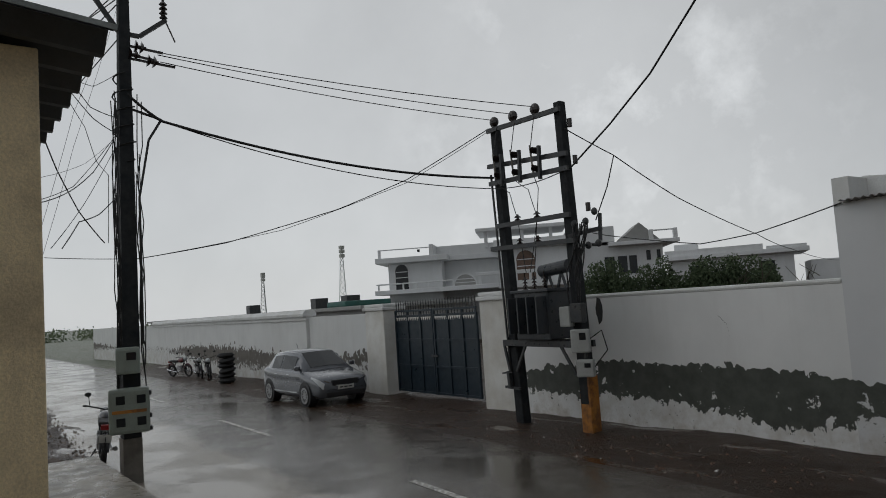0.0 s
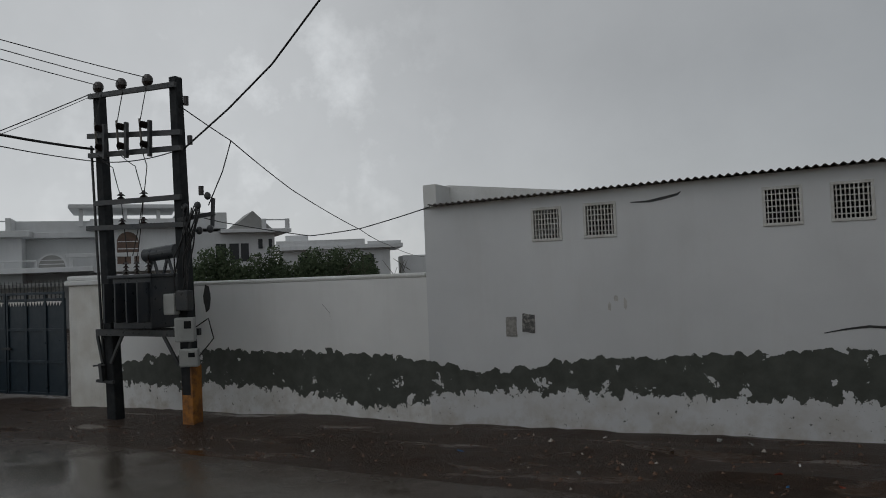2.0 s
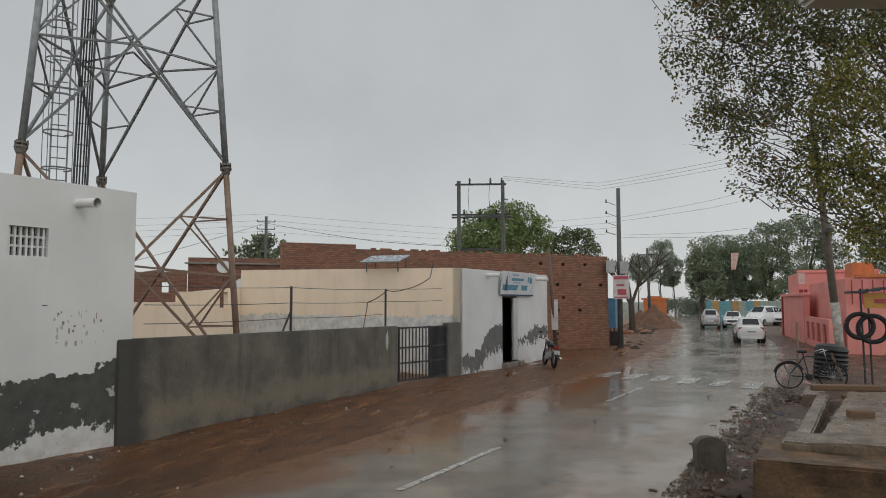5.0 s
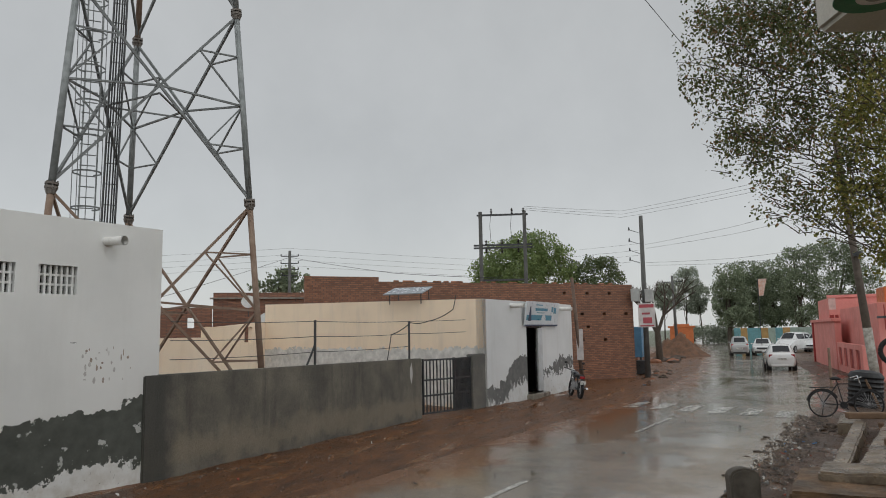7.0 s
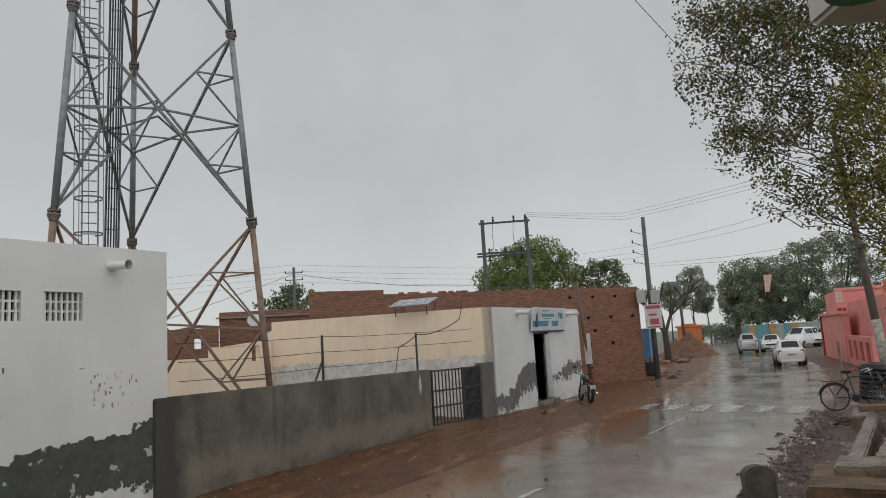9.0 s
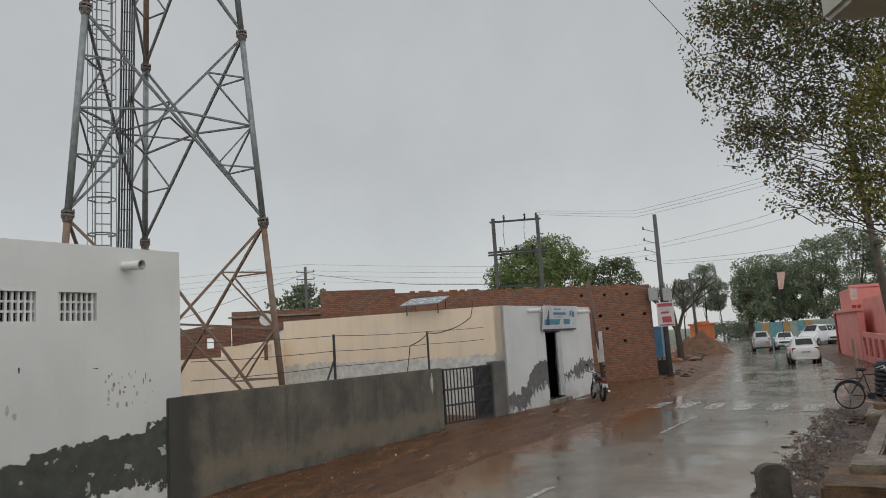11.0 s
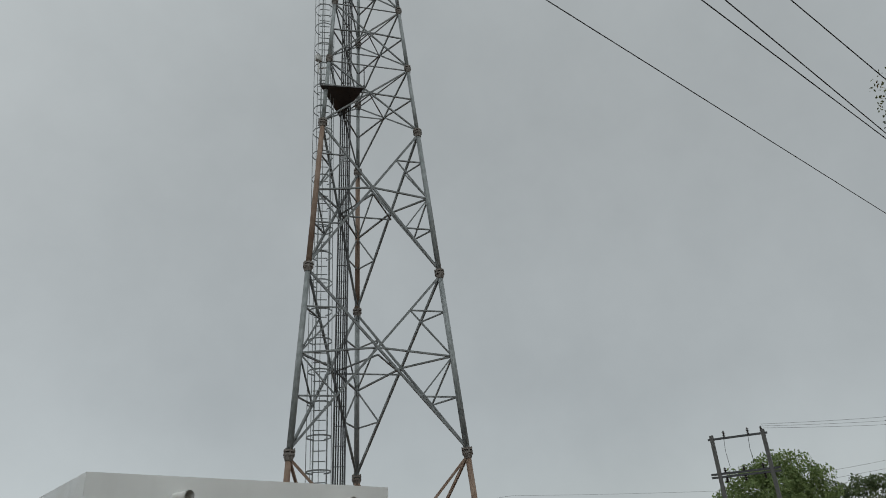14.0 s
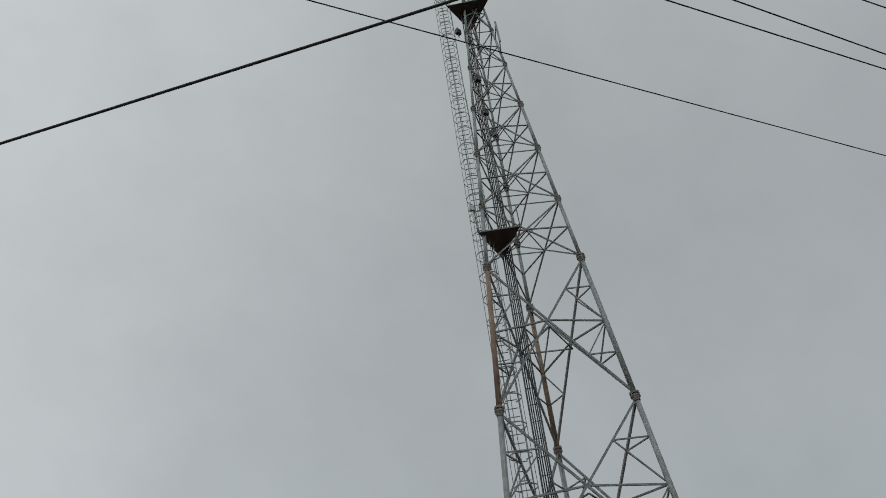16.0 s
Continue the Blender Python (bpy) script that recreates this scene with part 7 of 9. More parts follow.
def fork_limb(bm, a, d, ln, r, depth):
    b = a + d * ln
    tube(bm, a, b, r, r * 0.7, 6, caps=False)
    if depth:
        for _ in range(3 if depth > 1 else 2):
            e = (d + Vector((rng.gauss(0, 0.25), rng.gauss(0, 0.55), rng.uniform(-0.05, 0.35)))).normalized()
            fork_limb(bm, b, e, ln * rng.uniform(0.6, 0.85), r * 0.6, depth - 1)


bm = bmesh.new()
tube(bm, (0, 0, -0.2), (0, 0.1, 2.2), 0.28, 0.22, 9, caps=False)
part("trunk", bm, bark, bt, smooth=True)
for dy in (-0.35, 0.1, 0.5):
    bm = bmesh.new()
    fork_limb(bm, Vector((0, 0.1, 2.1)), Vector((0.1, dy, 1)).normalized(), 1.5, 0.15, 4)
    part("branch", bm, bark, bt)
far_field = thing("distant_treeline", "hazy distant treeline beyond the fields", "trees", kind="stuff")
v, f = leaves([((-420 + 14 * math.sin(3 * i), 40 + 24 * i, -3.6 + 2.2), (14, 14, 3.2 + 1.0 * math.sin(i * 2.1))) for i in range(16)], 9000, 1.6, random.Random(6), 0.1)
from_lists("crowns", v, f, leaf_far, far_field)["kind"] = "stuff"

# ---- pink building and things beside the road to the east ----
pink = material("pink_lime_wash", (0.72, 0.27, 0.24), 0.7, (0.62, 0.22, 0.19), 1.0, streak=0.35)
red_paint = material("red_window_paint", (0.34, 0.035, 0.03), 0.6)
orange_paint = material("orange_paint", (0.55, 0.16, 0.05), 0.6)
hall2 = thing("pink_building", "pink washed single-storey building with small red windows", "building")


def pbox(name, lo, hi, mat=pink, bevel=0.02):
    bm = bmesh.new()
    box(bm, lo, hi, bevel)
    return part(name, bm, mat, hall2)


bm = bmesh.new()
holed_wall(bm, 11.5, -0.2, 2.72, 0.3, (), Matrix.Translation((57.0, -5.15, 0)) @ Matrix.Rotation(radians(180), 4, "Z"))
part("front_wall", bm, pink, hall2)
pbox("cornice", (45.4, -5.5, 2.72), (57.3, -5.0, 2.9))
pbox("end_wall", (56.7, -12, -0.2), (57.0, -5.45, 2.75))
bm = bmesh.new()
holed_wall(bm, 8.6, -0.2, 1.55, 0.25, [(0.6 + 2.0 * k, 1.8 + 2.0 * k, 0.35, 1.3) for k in range(4)], Matrix.Translation((45.5, -5.2, 0)) @ Matrix.Rotation(radians(180), 4, "Z"))
low_wall = part("low_wall", bm, pink, hall2)
for k in range(4):
    bm = bmesh.new()
    box(bm, (45.5 - 1.8 - 2.0 * k, -5.33, 0.35), (45.5 - 0.6 - 2.0 * k, -5.28, 1.3), 0)
    part("panel", bm, red_paint, low_wall)
pbox("upper_block", (50.5, -10.0, -0.2), (56.4, -5.47, 4.2))
pbox("parapet", (50.42, -10.0, 4.2), (50.62, -5.42, 4.38))
for y0, y1, z0, z1 in ((-6.55, -6.27, 2.82, 3.22), (-7.13, -6.9, 2.82, 3.22), (-5.73, -5.5, 2.75, 3.15), (-5.98, -5.8, 2.75, 3.15)):
    pbox("window", (50.43, y0, z0), (50.49, y1, z1), red_paint, 0)
pbox("poster", (50.46, -5.88, 3.48), (50.49, -5.48, 4.2), material("peeling_pink_bill", (0.66, 0.46, 0.42), 0.7), 0)
pbox("near_block", (36.8, -12.0, -0.2), (49.0, -5.9, 3.45))
pbox("parapet", (36.72, -12.0, 3.45), (36.95, -6.3, 3.62), orange_paint)
pbox("stair_head", (40.0, -7.7, 3.4), (42.0, -6.75, 4.3), orange_paint)
for k in range(9):
    bm = bmesh.new()
    tube(bm, (36.7, -6.15 - 0.42 * k, 2.25), (36.7, -6.15 - 0.42 * k, 3.35), 0.025, seg=5)
    part("iron_bar", bm, red_paint, hall2)
pbox("buttress", (56.9, -5.6, -0.2), (57.4, -5.05, 2.85), red_paint)
fence_cols = [material("painted_sheet_" + c, v, 0.5, bump=0.05) for c, v in (("teal", (0.12, 0.30, 0.33)), ("ochre", (0.42, 0.26, 0.09)), ("sage", (0.30, 0.38, 0.33)))]
hoard = thing("painted_hoarding", "hoarding of teal, ochre and sage painted sheets", "fence")
f0, f1 = polar(89.9, 0, 92), polar(95.6, 0, 88)
for i in range(12):
    a, b = f0.lerp(f1, i / 12), f0.lerp(f1, (i + 0.98) / 12)
    m_s, ln = frame_of((b.x, b.y), (a.x, a.y))
    bm = bmesh.new()
    box(bm, (0, -0.03, -0.05), (ln, 0.03, 2.45), 0.01, m_s)
    part("panel", bm, fence_cols[(0, 1, 0, 0, 1, 2, 0, 1, 2, 2, 2, 2)[i]], hoard)
shrine = thing("orange_shrine", "small orange roadside gateway with an arch", "shrine", at=tuple(Vector((polar(86.2, 0, 82).x, polar(86.2, 0, 82).y, 0))))
bm = bmesh.new()
holed_wall(bm, 2.4, 0, 2.6, 0.6, [(0.8, 1.6, 0.0, 1.9)], Matrix.Rotation(radians(-90), 4, "Z") @ Matrix.Translation((-1.2, 0, 0)))
part("arch", bm, orange_paint, shrine)
bm = bmesh.new()
box(bm, (-0.1, -1.4, 2.6), (0.8, 1.4, 2.8), 0.03)
box(bm, (0.0, -0.8, 2.8), (0.6, 0.8, 3.0), 0.03)
part("cornice", bm, orange_paint, shrine)
bm = bmesh.new()
bmesh.ops.create_grid(bm, x_segments=22, y_segments=30, size=1.0)
for v in bm.verts:
    q = math.exp(-2.6 * (v.co.x ** 2 + v.co.y ** 2))
    lump = 0.35 * noise.fractal(Vector((v.co.x * 3, v.co.y * 4, 2.0)), 0.9, 2.0, 4)
    v.co = Vector((68.5 + 3.0 * v.co.x, 4.9 + 3.2 * v.co.y, -0.25 + 2.1 * q * (1.0 + lump)))
tagged(part("earth_mound", bm, material("heaped_red_earth", (0.17, 0.085, 0.048), 0.85, (0.09, 0.05, 0.03), 2.2, bump=0.7), smooth=True), "heap of reddish earth and rubble by the road", "mound")
wall_low = thing("low_brick_wall", "low crumbling brick wall beyond the pole", "wall")
m_lw, _ = frame_of((45, 5.6), (58, 6.5))
bm = bmesh.new()
holed_wall(bm, 13, -0.1, 1.3, 0.3, m=m_lw, top=(1.45, 1.1))
part("wall", bm, bricks_b, wall_low)
kiosk = thing("blue_kiosk", "blue painted metal kiosk behind the brick hall", "kiosk", at=(42.0, 5.6, 0))
bm = bmesh.new()
box(bm, (-0.5, -0.7, 0.9), (0.5, 0.5, 2.6), 0.03)
part("cabin", bm, material("blue_kiosk_paint", (0.10, 0.25, 0.40), 0.5), kiosk)
for y in (-0.6, 0.4):
    bm = bmesh.new()
    bar(bm, (-0.4, y, 0), (-0.4, y, 0.9), 0.08, 0.08, (1, 0, 0))
    part("leg", bm, dark_iron, kiosk)
bm = bmesh.new()
box(bm, (41.0, 4.6, 0.0), (41.6, 5.2, 0.75), 0.03)
tagged(part("black_crate", bm, dark_iron), "black crate standing beside the brick hall", "crate")
flag = thing("flag", "faded orange and white flag on a thin staff", "flag", at=(70.0, -2.1, 0))
bm = bmesh.new()
tube(bm, (0, 0, 0), (0, 0, 6.9), 0.03, seg=6)
part("staff", bm, dark_iron, flag)
bm = bmesh.new()
grid = [[bm.verts.new((0.05 * math.sin(i * 1.3), -0.05 - 0.7 * i / 4 * (1 - 0.5 * j / 4), 6.8 - 1.5 * j / 4)) for i in range(5)] for j in range(5)]
for j in range(4):
    for i in range(4):
        bm.faces.new((grid[j][i], grid[j][i + 1], grid[j + 1][i + 1], grid[j + 1][i]))
part("cloth", bm, material("flag_cloth", (0.55, 0.30, 0.22), 0.8, (0.6, 0.5, 0.45), 3.0), flag)
rng = random.Random(14)
for i in range(70):
    if i < 40:
        x, y, s = rng.uniform(55, 68), rng.uniform(4.0, 6.5), rng.uniform(0.15, 0.5)
        z = 0.0
    else:
        x, y, s = rng.uniform(36.5, 44), rng.uniform(3.4, 4.6), rng.uniform(0.05, 0.16)
        z = 0.0
    bm = bmesh.new()
    bmesh.ops.create_icosphere(bm, subdivisions=1, radius=s, matrix=Matrix.Translation((x, y, z)) @ Matrix.Rotation(rng.uniform(0, 3), 4, "Z") @ Matrix.Diagonal((1.3, 1, 0.6, 1)))
    for v in bm.verts:
        v.co += Vector((1, 1, 1)) * 0.2 * s * noise.noise(v.co * 5)
    tagged(part("rubble_lump", bm, soil_brown if i % 3 else brick_red), "lump of earth and brick rubble by the road", "rubble", "roadside rubble")

# leaning pole by the pink building
lp = thing("leaning_pole", "leaning dark pole with pale painted foot", "utility pole", "line poles", at=(29.19, -4.5, 0))
bm = bmesh.new()
tube(bm, (0, 0, -0.2), (0.08, 0.68, 9.5), 0.15, 0.10, 12)
part("shaft", bm, material("brown_cement_pole", (0.13, 0.105, 0.085), 0.8, (0.09, 0.075, 0.06), 4.0), lp, smooth=True)
bm = bmesh.new()
tube(bm, (0, 0, -0.15), (0.02, 0.17, 2.35), 0.158, 0.15, 12)
part("painted_foot", bm, material("flaking_white_paint", (0.42, 0.40, 0.36), 0.8, (0.2, 0.18, 0.15), 8.0), lp, smooth=True)
bm = bmesh.new()
tube(bm, (-0.2, 0.3, 4.9), (-0.2, 0.3, 5.05), 0.16, seg=14)
bar(bm, (0.0, 0.34, 4.95), (-0.2, 0.3, 4.95), 0.05, 0.05)
part("lamp", bm, dark_iron, lp)

# ---- road edge on the near side: platform, drain, marker stone ----
EDGE = [(8.6, -0.30), (11.0, -0.62), (15.2, -1.55), (20.5, -2.75)]
plat = thing("roadside_platform", "cracked wet concrete platform with a drain beside the road", "platform")


def slab_poly(bm, pts, z0, z1):
    lo = [bm.verts.new((x, y, z0)) for x, y in pts]
    hi = [bm.verts.new((x, y, z1)) for x, y in pts]
    bm.faces.new(lo[::-1]), bm.faces.new(hi)
    for i in range(len(pts)):
        j = (i + 1) % len(pts)
        bm.faces.new((lo[i], lo[j], hi[j], hi[i]))
    bmesh.ops.recalc_face_normals(bm, faces=bm.faces)
    bmesh.ops.bevel(bm, geom=[e for e in bm.edges], offset=0.03, segments=2, affect="EDGES")


platform_concrete = material("muddy_concrete", (0.24, 0.185, 0.13), 0.5, (0.11, 0.085, 0.06), 2.2, (0.36, 0.62), 0.3, 0.5, 30.0, wet=0.25)


def worn(bm, amount, seed):
    """Breaks up long edges and knocks the surface about."""
    bmesh.ops.triangulate(bm, faces=bm.faces[:])
    for _ in range(6):
        long_edges = [e for e in bm.edges if e.calc_length() > 0.35]
        if not long_edges:
            break
        bmesh.ops.subdivide_edges(bm, edges=long_edges, cuts=1)
        bmesh.ops.triangulate(bm, faces=[f for f in bm.faces if len(f.verts) > 3])
    for v in bm.verts:
        v.co += noise.noise_vector(v.co * 2.3 + Vector((seed, 0, 0))) * amount + noise.noise_vector(v.co * 9.0) * amount * 0.4


for name, pts, z0, z1, mat, label, amount in (
        ("deck", [(11.3, -1.28), (19.2, -3.1), (19.2, -5.6), (11.3, -5.6)], -0.2, 0.34, platform_concrete, "", 0.03),
        ("kerb", [(11.2, -0.95), (18.7, -2.35), (18.7, -2.6), (11.2, -1.2)], -0.2, 0.30, platform_concrete, "pale concrete drain kerb", 0.015),
        ("step", [(9.42, -0.45), (11.25, -0.72), (11.25, -5.6), (9.42, -5.6)], -0.2, 0.50, step_brick, "mud-stained brick step", 0.03),
        ("coping", [(10.25, -0.84), (11.1, -0.98), (11.1, -5.6), (10.25, -5.6)], 0.44, 0.60, platform_concrete, "dull concrete upstand", 0.03),
        ("lower_step", [(8.3, -0.55), (9.40, -0.6), (9.40, -5.6), (8.3, -5.6)], -0.2, 0.1, platform_concrete, "", 0.03),
        ("drain_cover", [(18.6, -2.0), (20.6, -2.3), (20.6, -2.7), (18.6, -2.5)], -0.1, 0.24, platform_concrete, "", 0.02)):
    bm = bmesh.new()
    slab_poly(bm, pts, z0, z1)
    worn(bm, amount, z1 * 10)
    part(name, bm, mat, plat, label)
for x, y, l in ((18.9, -3.0, 1.6), (19.9, -3.6, 1.2), (14.6, -2.5, 0.42)):
    bm = bmesh.new()
    box(bm, (-0.1, -l / 2, 0.0), (0.12, l / 2, 0.14), 0.03, Matrix.Translation((x, y, 0.33 if x < 19.3 else 0.0)) @ Matrix.Rotation(radians(12), 4, "Z"))
    tagged(part("timber_block", bm, material("old_timber", (0.20, 0.12, 0.07), 0.7, bump=0.3) if x == 18.9 else bpy.data.materials["old_timber"]), "short worn timber block lying on the platform", "timber", "timber blocks")
bm = bmesh.new()
prof = []
n = 14
for k, y in ((0, -0.15), (1, 0.15)):
    ring = [(-0.19, -0.2), (0.19, -0.2), (0.20, 0.36)] + [(0.2 * math.cos(a), 0.36 + 0.13 * math.sin(a)) for a in [math.pi * (i + 1) / (n + 1) for i in range(n)]] + [(-0.20, 0.36)]
    prof.append([bm.verts.new((y, x, z)) for x, z in ring])
bm.faces.new(prof[0]), bm.faces.new(prof[1][::-1])
for i in range(len(prof[0])):
    j = (i + 1) % len(prof[0])
    bm.faces.new((prof[0][i], prof[1][i], prof[1][j], prof[0][j]))
bmesh.ops.recalc_face_normals(bm, faces=bm.faces)
bmesh.ops.bevel(bm, geom=[e for e in bm.edges if abs(e.verts[0].co.x - e.verts[1].co.x) < 1e-5], offset=0.03, segments=2, affect="EDGES")
stone = part("marker_stone", bm, material("dark_weathered_stone", (0.12, 0.105, 0.085), 0.8, (0.07, 0.06, 0.05), 5.0, bump=0.5))
stone.matrix_basis = pose(10.95, 0.03, 0.0, 0, 3, 16)
tagged(stone, "squat round-topped dark boundary stone in the mud", "marker stone")
rng = random.Random(17)
litter = [material("litter_" + c, v, 0.5, bump=0) for c, v in (("white", (0.6, 0.6, 0.58)), ("red", (0.35, 0.08, 0.05)), ("grey", (0.2, 0.2, 0.19)), ("blue", (0.06, 0.22, 0.5)))]
for i in range(150):
    t = rng.random()
    x = 8.3 + 12 * t ** 1.2
    y = -0.15 * (x - 8.3) + rng.uniform(-0.35, 1.0) * (1.0 if i % 3 else 0.6)
    s = rng.uniform(0.025, 0.09) * (1.8 if i % 9 == 0 else 1)
    bm = bmesh.new()
    bmesh.ops.create_icosphere(bm, subdivisions=1, radius=s, matrix=Matrix.Translation((x, y, s * 0.15)) @ Matrix.Rotation(rng.uniform(0, 3), 4, "Z") @ Matrix.Diagonal((1.5, 1, 0.45, 1)))
    for v in bm.verts:
        v.co += Vector((1, 1, 0.8)) * 0.4 * s * noise.noise(v.co * 9)
    tagged(part("mud_clod", bm, soil_brown), "dark wet clod of mud at the road edge", "rubble", "mud clods at the road edge")
for i in range(110):
    if i < 45:
        x = 8.5 + rng.random() * 9
        y = -0.15 * (x - 8.3) + rng.uniform(-0.2, 0.8)
    elif i < 85:
        x = rng.uniform(-12, 20)
        y = (facade_y(x) if x < 4.75 else 10.33 - 0.1 * (x - 4.75)) - rng.uniform(0.15, 2.4)
    else:
        x = rng.uniform(9, 24)
        y = road_mid(x) + rng.uniform(-2.3, 2.0)
    s = rng.uniform(0.02, 0.06)
    bm = bmesh.new()
    a = [bm.verts.new((x + rng.uniform(-1, 1) * s, y + rng.uniform(-1, 1) * s, land_z(x, y) + 0.02 + rng.uniform(0, s))) for _ in range(4)]
    bm.faces.new(a)
    b = bmesh.ops.extrude_face_region(bm, geom=bm.faces[:])
    for v in b["geom"]:
        if isinstance(v, bmesh.types.BMVert):
            v.co.z += 0.012
    tagged(part("litter_scrap", bm, litter[0 if i % 3 == 0 else 2 if i % 3 == 1 else (1 if i % 2 else 3)] if i < 85 else dark_iron), "small crumpled scrap of litter on wet ground", "litter", "litter scraps")

bm = bmesh.new()
bmesh.ops.create_icosphere(bm, subdivisions=2, radius=0.12, matrix=Matrix.Diagonal((1.5, 0.8, 0.45, 1)))
for v in bm.verts:
    v.co += noise.noise_vector(v.co * 14) * 0.035
bag = part("plastic_bag", bm, litter[3])
bag.matrix_basis = pose(1.98, 9.9, land_z(1.98, 9.9) + 0.03)
tagged(bag, "crumpled blue plastic bag lying in wet mud", "bag")

# porch canopy corner above the eye
canopy = thing("porch_canopy", "white plastered canopy corner with a round green emblem", "canopy")
ca = polar(96.8, 20.45, 5.2)
cb = polar(101.2, 20.25, 4.6)
bm = bmesh.new()
slab_poly(bm, [(ca.x, ca.y), (cb.x - 2.2, cb.y - 0.9), (cb.x - 2.0, -3.19), (ca.x + 1.0, -3.19)], ca.z, ca.z + 0.5)
part("slab", bm, material("canopy_plaster", (0.50, 0.48, 0.43), 0.7, (0.42, 0.40, 0.35), 1.5), canopy)
em = polar(100.9, 21.5, 4.75)
em.z = ca.z
for r, m2, dz in ((0.24, material("green_emblem_paint", (0.02, 0.16, 0.07), 0.5), 0.006), (0.12, poster_white, 0.009), (0.07, concrete, 0.012)):
    bm = bmesh.new()
    bmesh.ops.create_cone(bm, cap_ends=True, segments=28, radius1=r, radius2=r, depth=0.006, matrix=Matrix.Translation((em.x, em.y, em.z - dz)))
    part("emblem_ring", bm, m2, canopy)

# towers far off over the fields
for az, el, r, w in ((-61.4, 5.07, 260, 2.2), (-67.6, 3.27, 330, 2.0)):
    p = polar(az, el, r)
    h = p.z + 2.5
    ft = thing("far_mast", "far hazy lattice telephone mast", "tower", "far masts", at=(p.x, p.y, -2.5))
    bm = bmesh.new()
    for i in range(3):
        a = i * 2 * math.pi / 3
        tube(bm, (w * math.cos(a), w * math.sin(a), 0), (0.4 * math.cos(a), 0.4 * math.sin(a), h), 0.12, seg=5)
    part("legs", bm, galvanised, ft)
    bm = bmesh.new()
    for i in range(14):
        for k in range(3):
            a, b = k * 2 * math.pi / 3, (k + 1) * 2 * math.pi / 3
            r0, r1 = w + (0.4 - w) * i / 14, w + (0.4 - w) * (i + 1) / 14
            tube(bm, (r0 * math.cos(a), r0 * math.sin(a), h * i / 14), (r1 * math.cos(b), r1 * math.sin(b), h * (i + 1) / 14), 0.09, seg=4)
    part("bracing", bm, galvanised, ft)
    bm = bmesh.new()
    for z in (0.86, 0.92, 0.97):
        box(bm, (-0.8, -0.8, h * z), (0.8, 0.8, h * z + 1.2), 0.1)
    part("antennas", bm, antenna_white, ft)


# ---- vehicles ----
rubber = material("tyre_rubber", (0.018, 0.018, 0.019), 0.75, bump=0.2)
rim_metal = material("alloy_rim", (0.42, 0.42, 0.43), 0.35, metal=0.7, bump=0)
chrome = material("chrome_trim", (0.62, 0.63, 0.64), 0.15, metal=1.0, bump=0)
lamp_glass = material("headlamp_glass", (0.55, 0.57, 0.58), 0.1, bump=0)
lamp_red = material("tail_lamp_red", (0.30, 0.012, 0.015), 0.2, bump=0)
plastic_black = material("black_trim_plastic", (0.02, 0.02, 0.022), 0.5, bump=0)
plate_white = material("number_plate", (0.55, 0.55, 0.52), 0.4, bump=0)


def car_paint(name, colour, metal):
    m = material(name, colour, 0.2, tuple(c * 0.92 for c in colour), 1.5, grain=0.03, bump=0, metal=metal)
    m.node_tree.nodes["Principled BSDF"].inputs["Coat Weight"].default_value = 0.7
    return m


silver_grey = car_paint("silver_grey_car_paint", (0.12, 0.128, 0.145), 0.35)
white_car = car_paint("white_car_paint", (0.68, 0.69, 0.69), 0.0)
pale_silver = car_paint("pale_silver_car_paint", (0.42, 0.43, 0.43), 0.5)


def wheel(parent, x, y, r, w, spokes=10):
    """A tyre with a spoked rim, its axle along y."""
    s = 1 if y > 0 else -1
    bm = bmesh.new()
    n, k = 28, 8
    rings = []
    for i in range(n):
        a = 2 * math.pi * i / n
        ring = []
        for j in range(k):
            b = 2 * math.pi * j / k
            rr = r - 0.055 + 0.055 * math.cos(b)
            ring.append(bm.verts.new((x + rr * math.cos(a), y + w * 0.5 * math.sin(b), r + rr * math.sin(a))))
        rings.append(ring)
    for i in range(n):
        for j in range(k):
            bm.faces.new((rings[i][j], rings[(i + 1) % n][j], rings[(i + 1) % n][(j + 1) % k], rings[i][(j + 1) % k]))
    bmesh.ops.recalc_face_normals(bm, faces=bm.faces)
    tyre = part("wheel", bm, rubber, parent, smooth=True)
    bm = bmesh.new()
    tube(bm, (x, y + s * w * 0.15, r), (x, y + s * w * 0.2, r), r - 0.1, seg=24)
    part("wheel_disc", bm, plastic_black, tyre)
    bm = bmesh.new()
    ro = r - 0.095
    for i in range(28):
        a, b = 2 * math.pi * i / 28, 2 * math.pi * (i + 1) / 28
        bar(bm, (x + ro * math.cos(a), y + s * w * 0.36, r + ro * math.sin(a)), (x + ro * math.cos(b), y + s * w * 0.36, r + ro * math.sin(b)), 0.05, 0.03, (0, 1, 0))
    for i in range(spokes):
        a = 2 * math.pi * i / spokes
        bar(bm, (x + 0.03 * math.cos(a), y + s * w * 0.34, r + 0.03 * math.sin(a)), (x + ro * math.cos(a), y + s * w * 0.36, r + ro * math.sin(a)), 0.03, 0.025, (0, 1, 0))
    tube(bm, (x, y + s * w * 0.2, r), (x, y + s * w * 0.4, r), 0.06, seg=12)
    part("rim", bm, rim_metal, tyre)


def loft(rings):
    bm = bmesh.new()
    vs = [[bm.verts.new(p) for p in ring] for ring in rings]
    for a, b in zip(vs, vs[1:]):
        for i in range(len(a) - 1):
            bm.faces.new((a[i], a[i + 1], b[i + 1], b[i]))
    for end in (vs[0], vs[-1]):
        bm.faces.new(end)
    bmesh.ops.recalc_face_normals(bm, faces=bm.faces)
    return bm


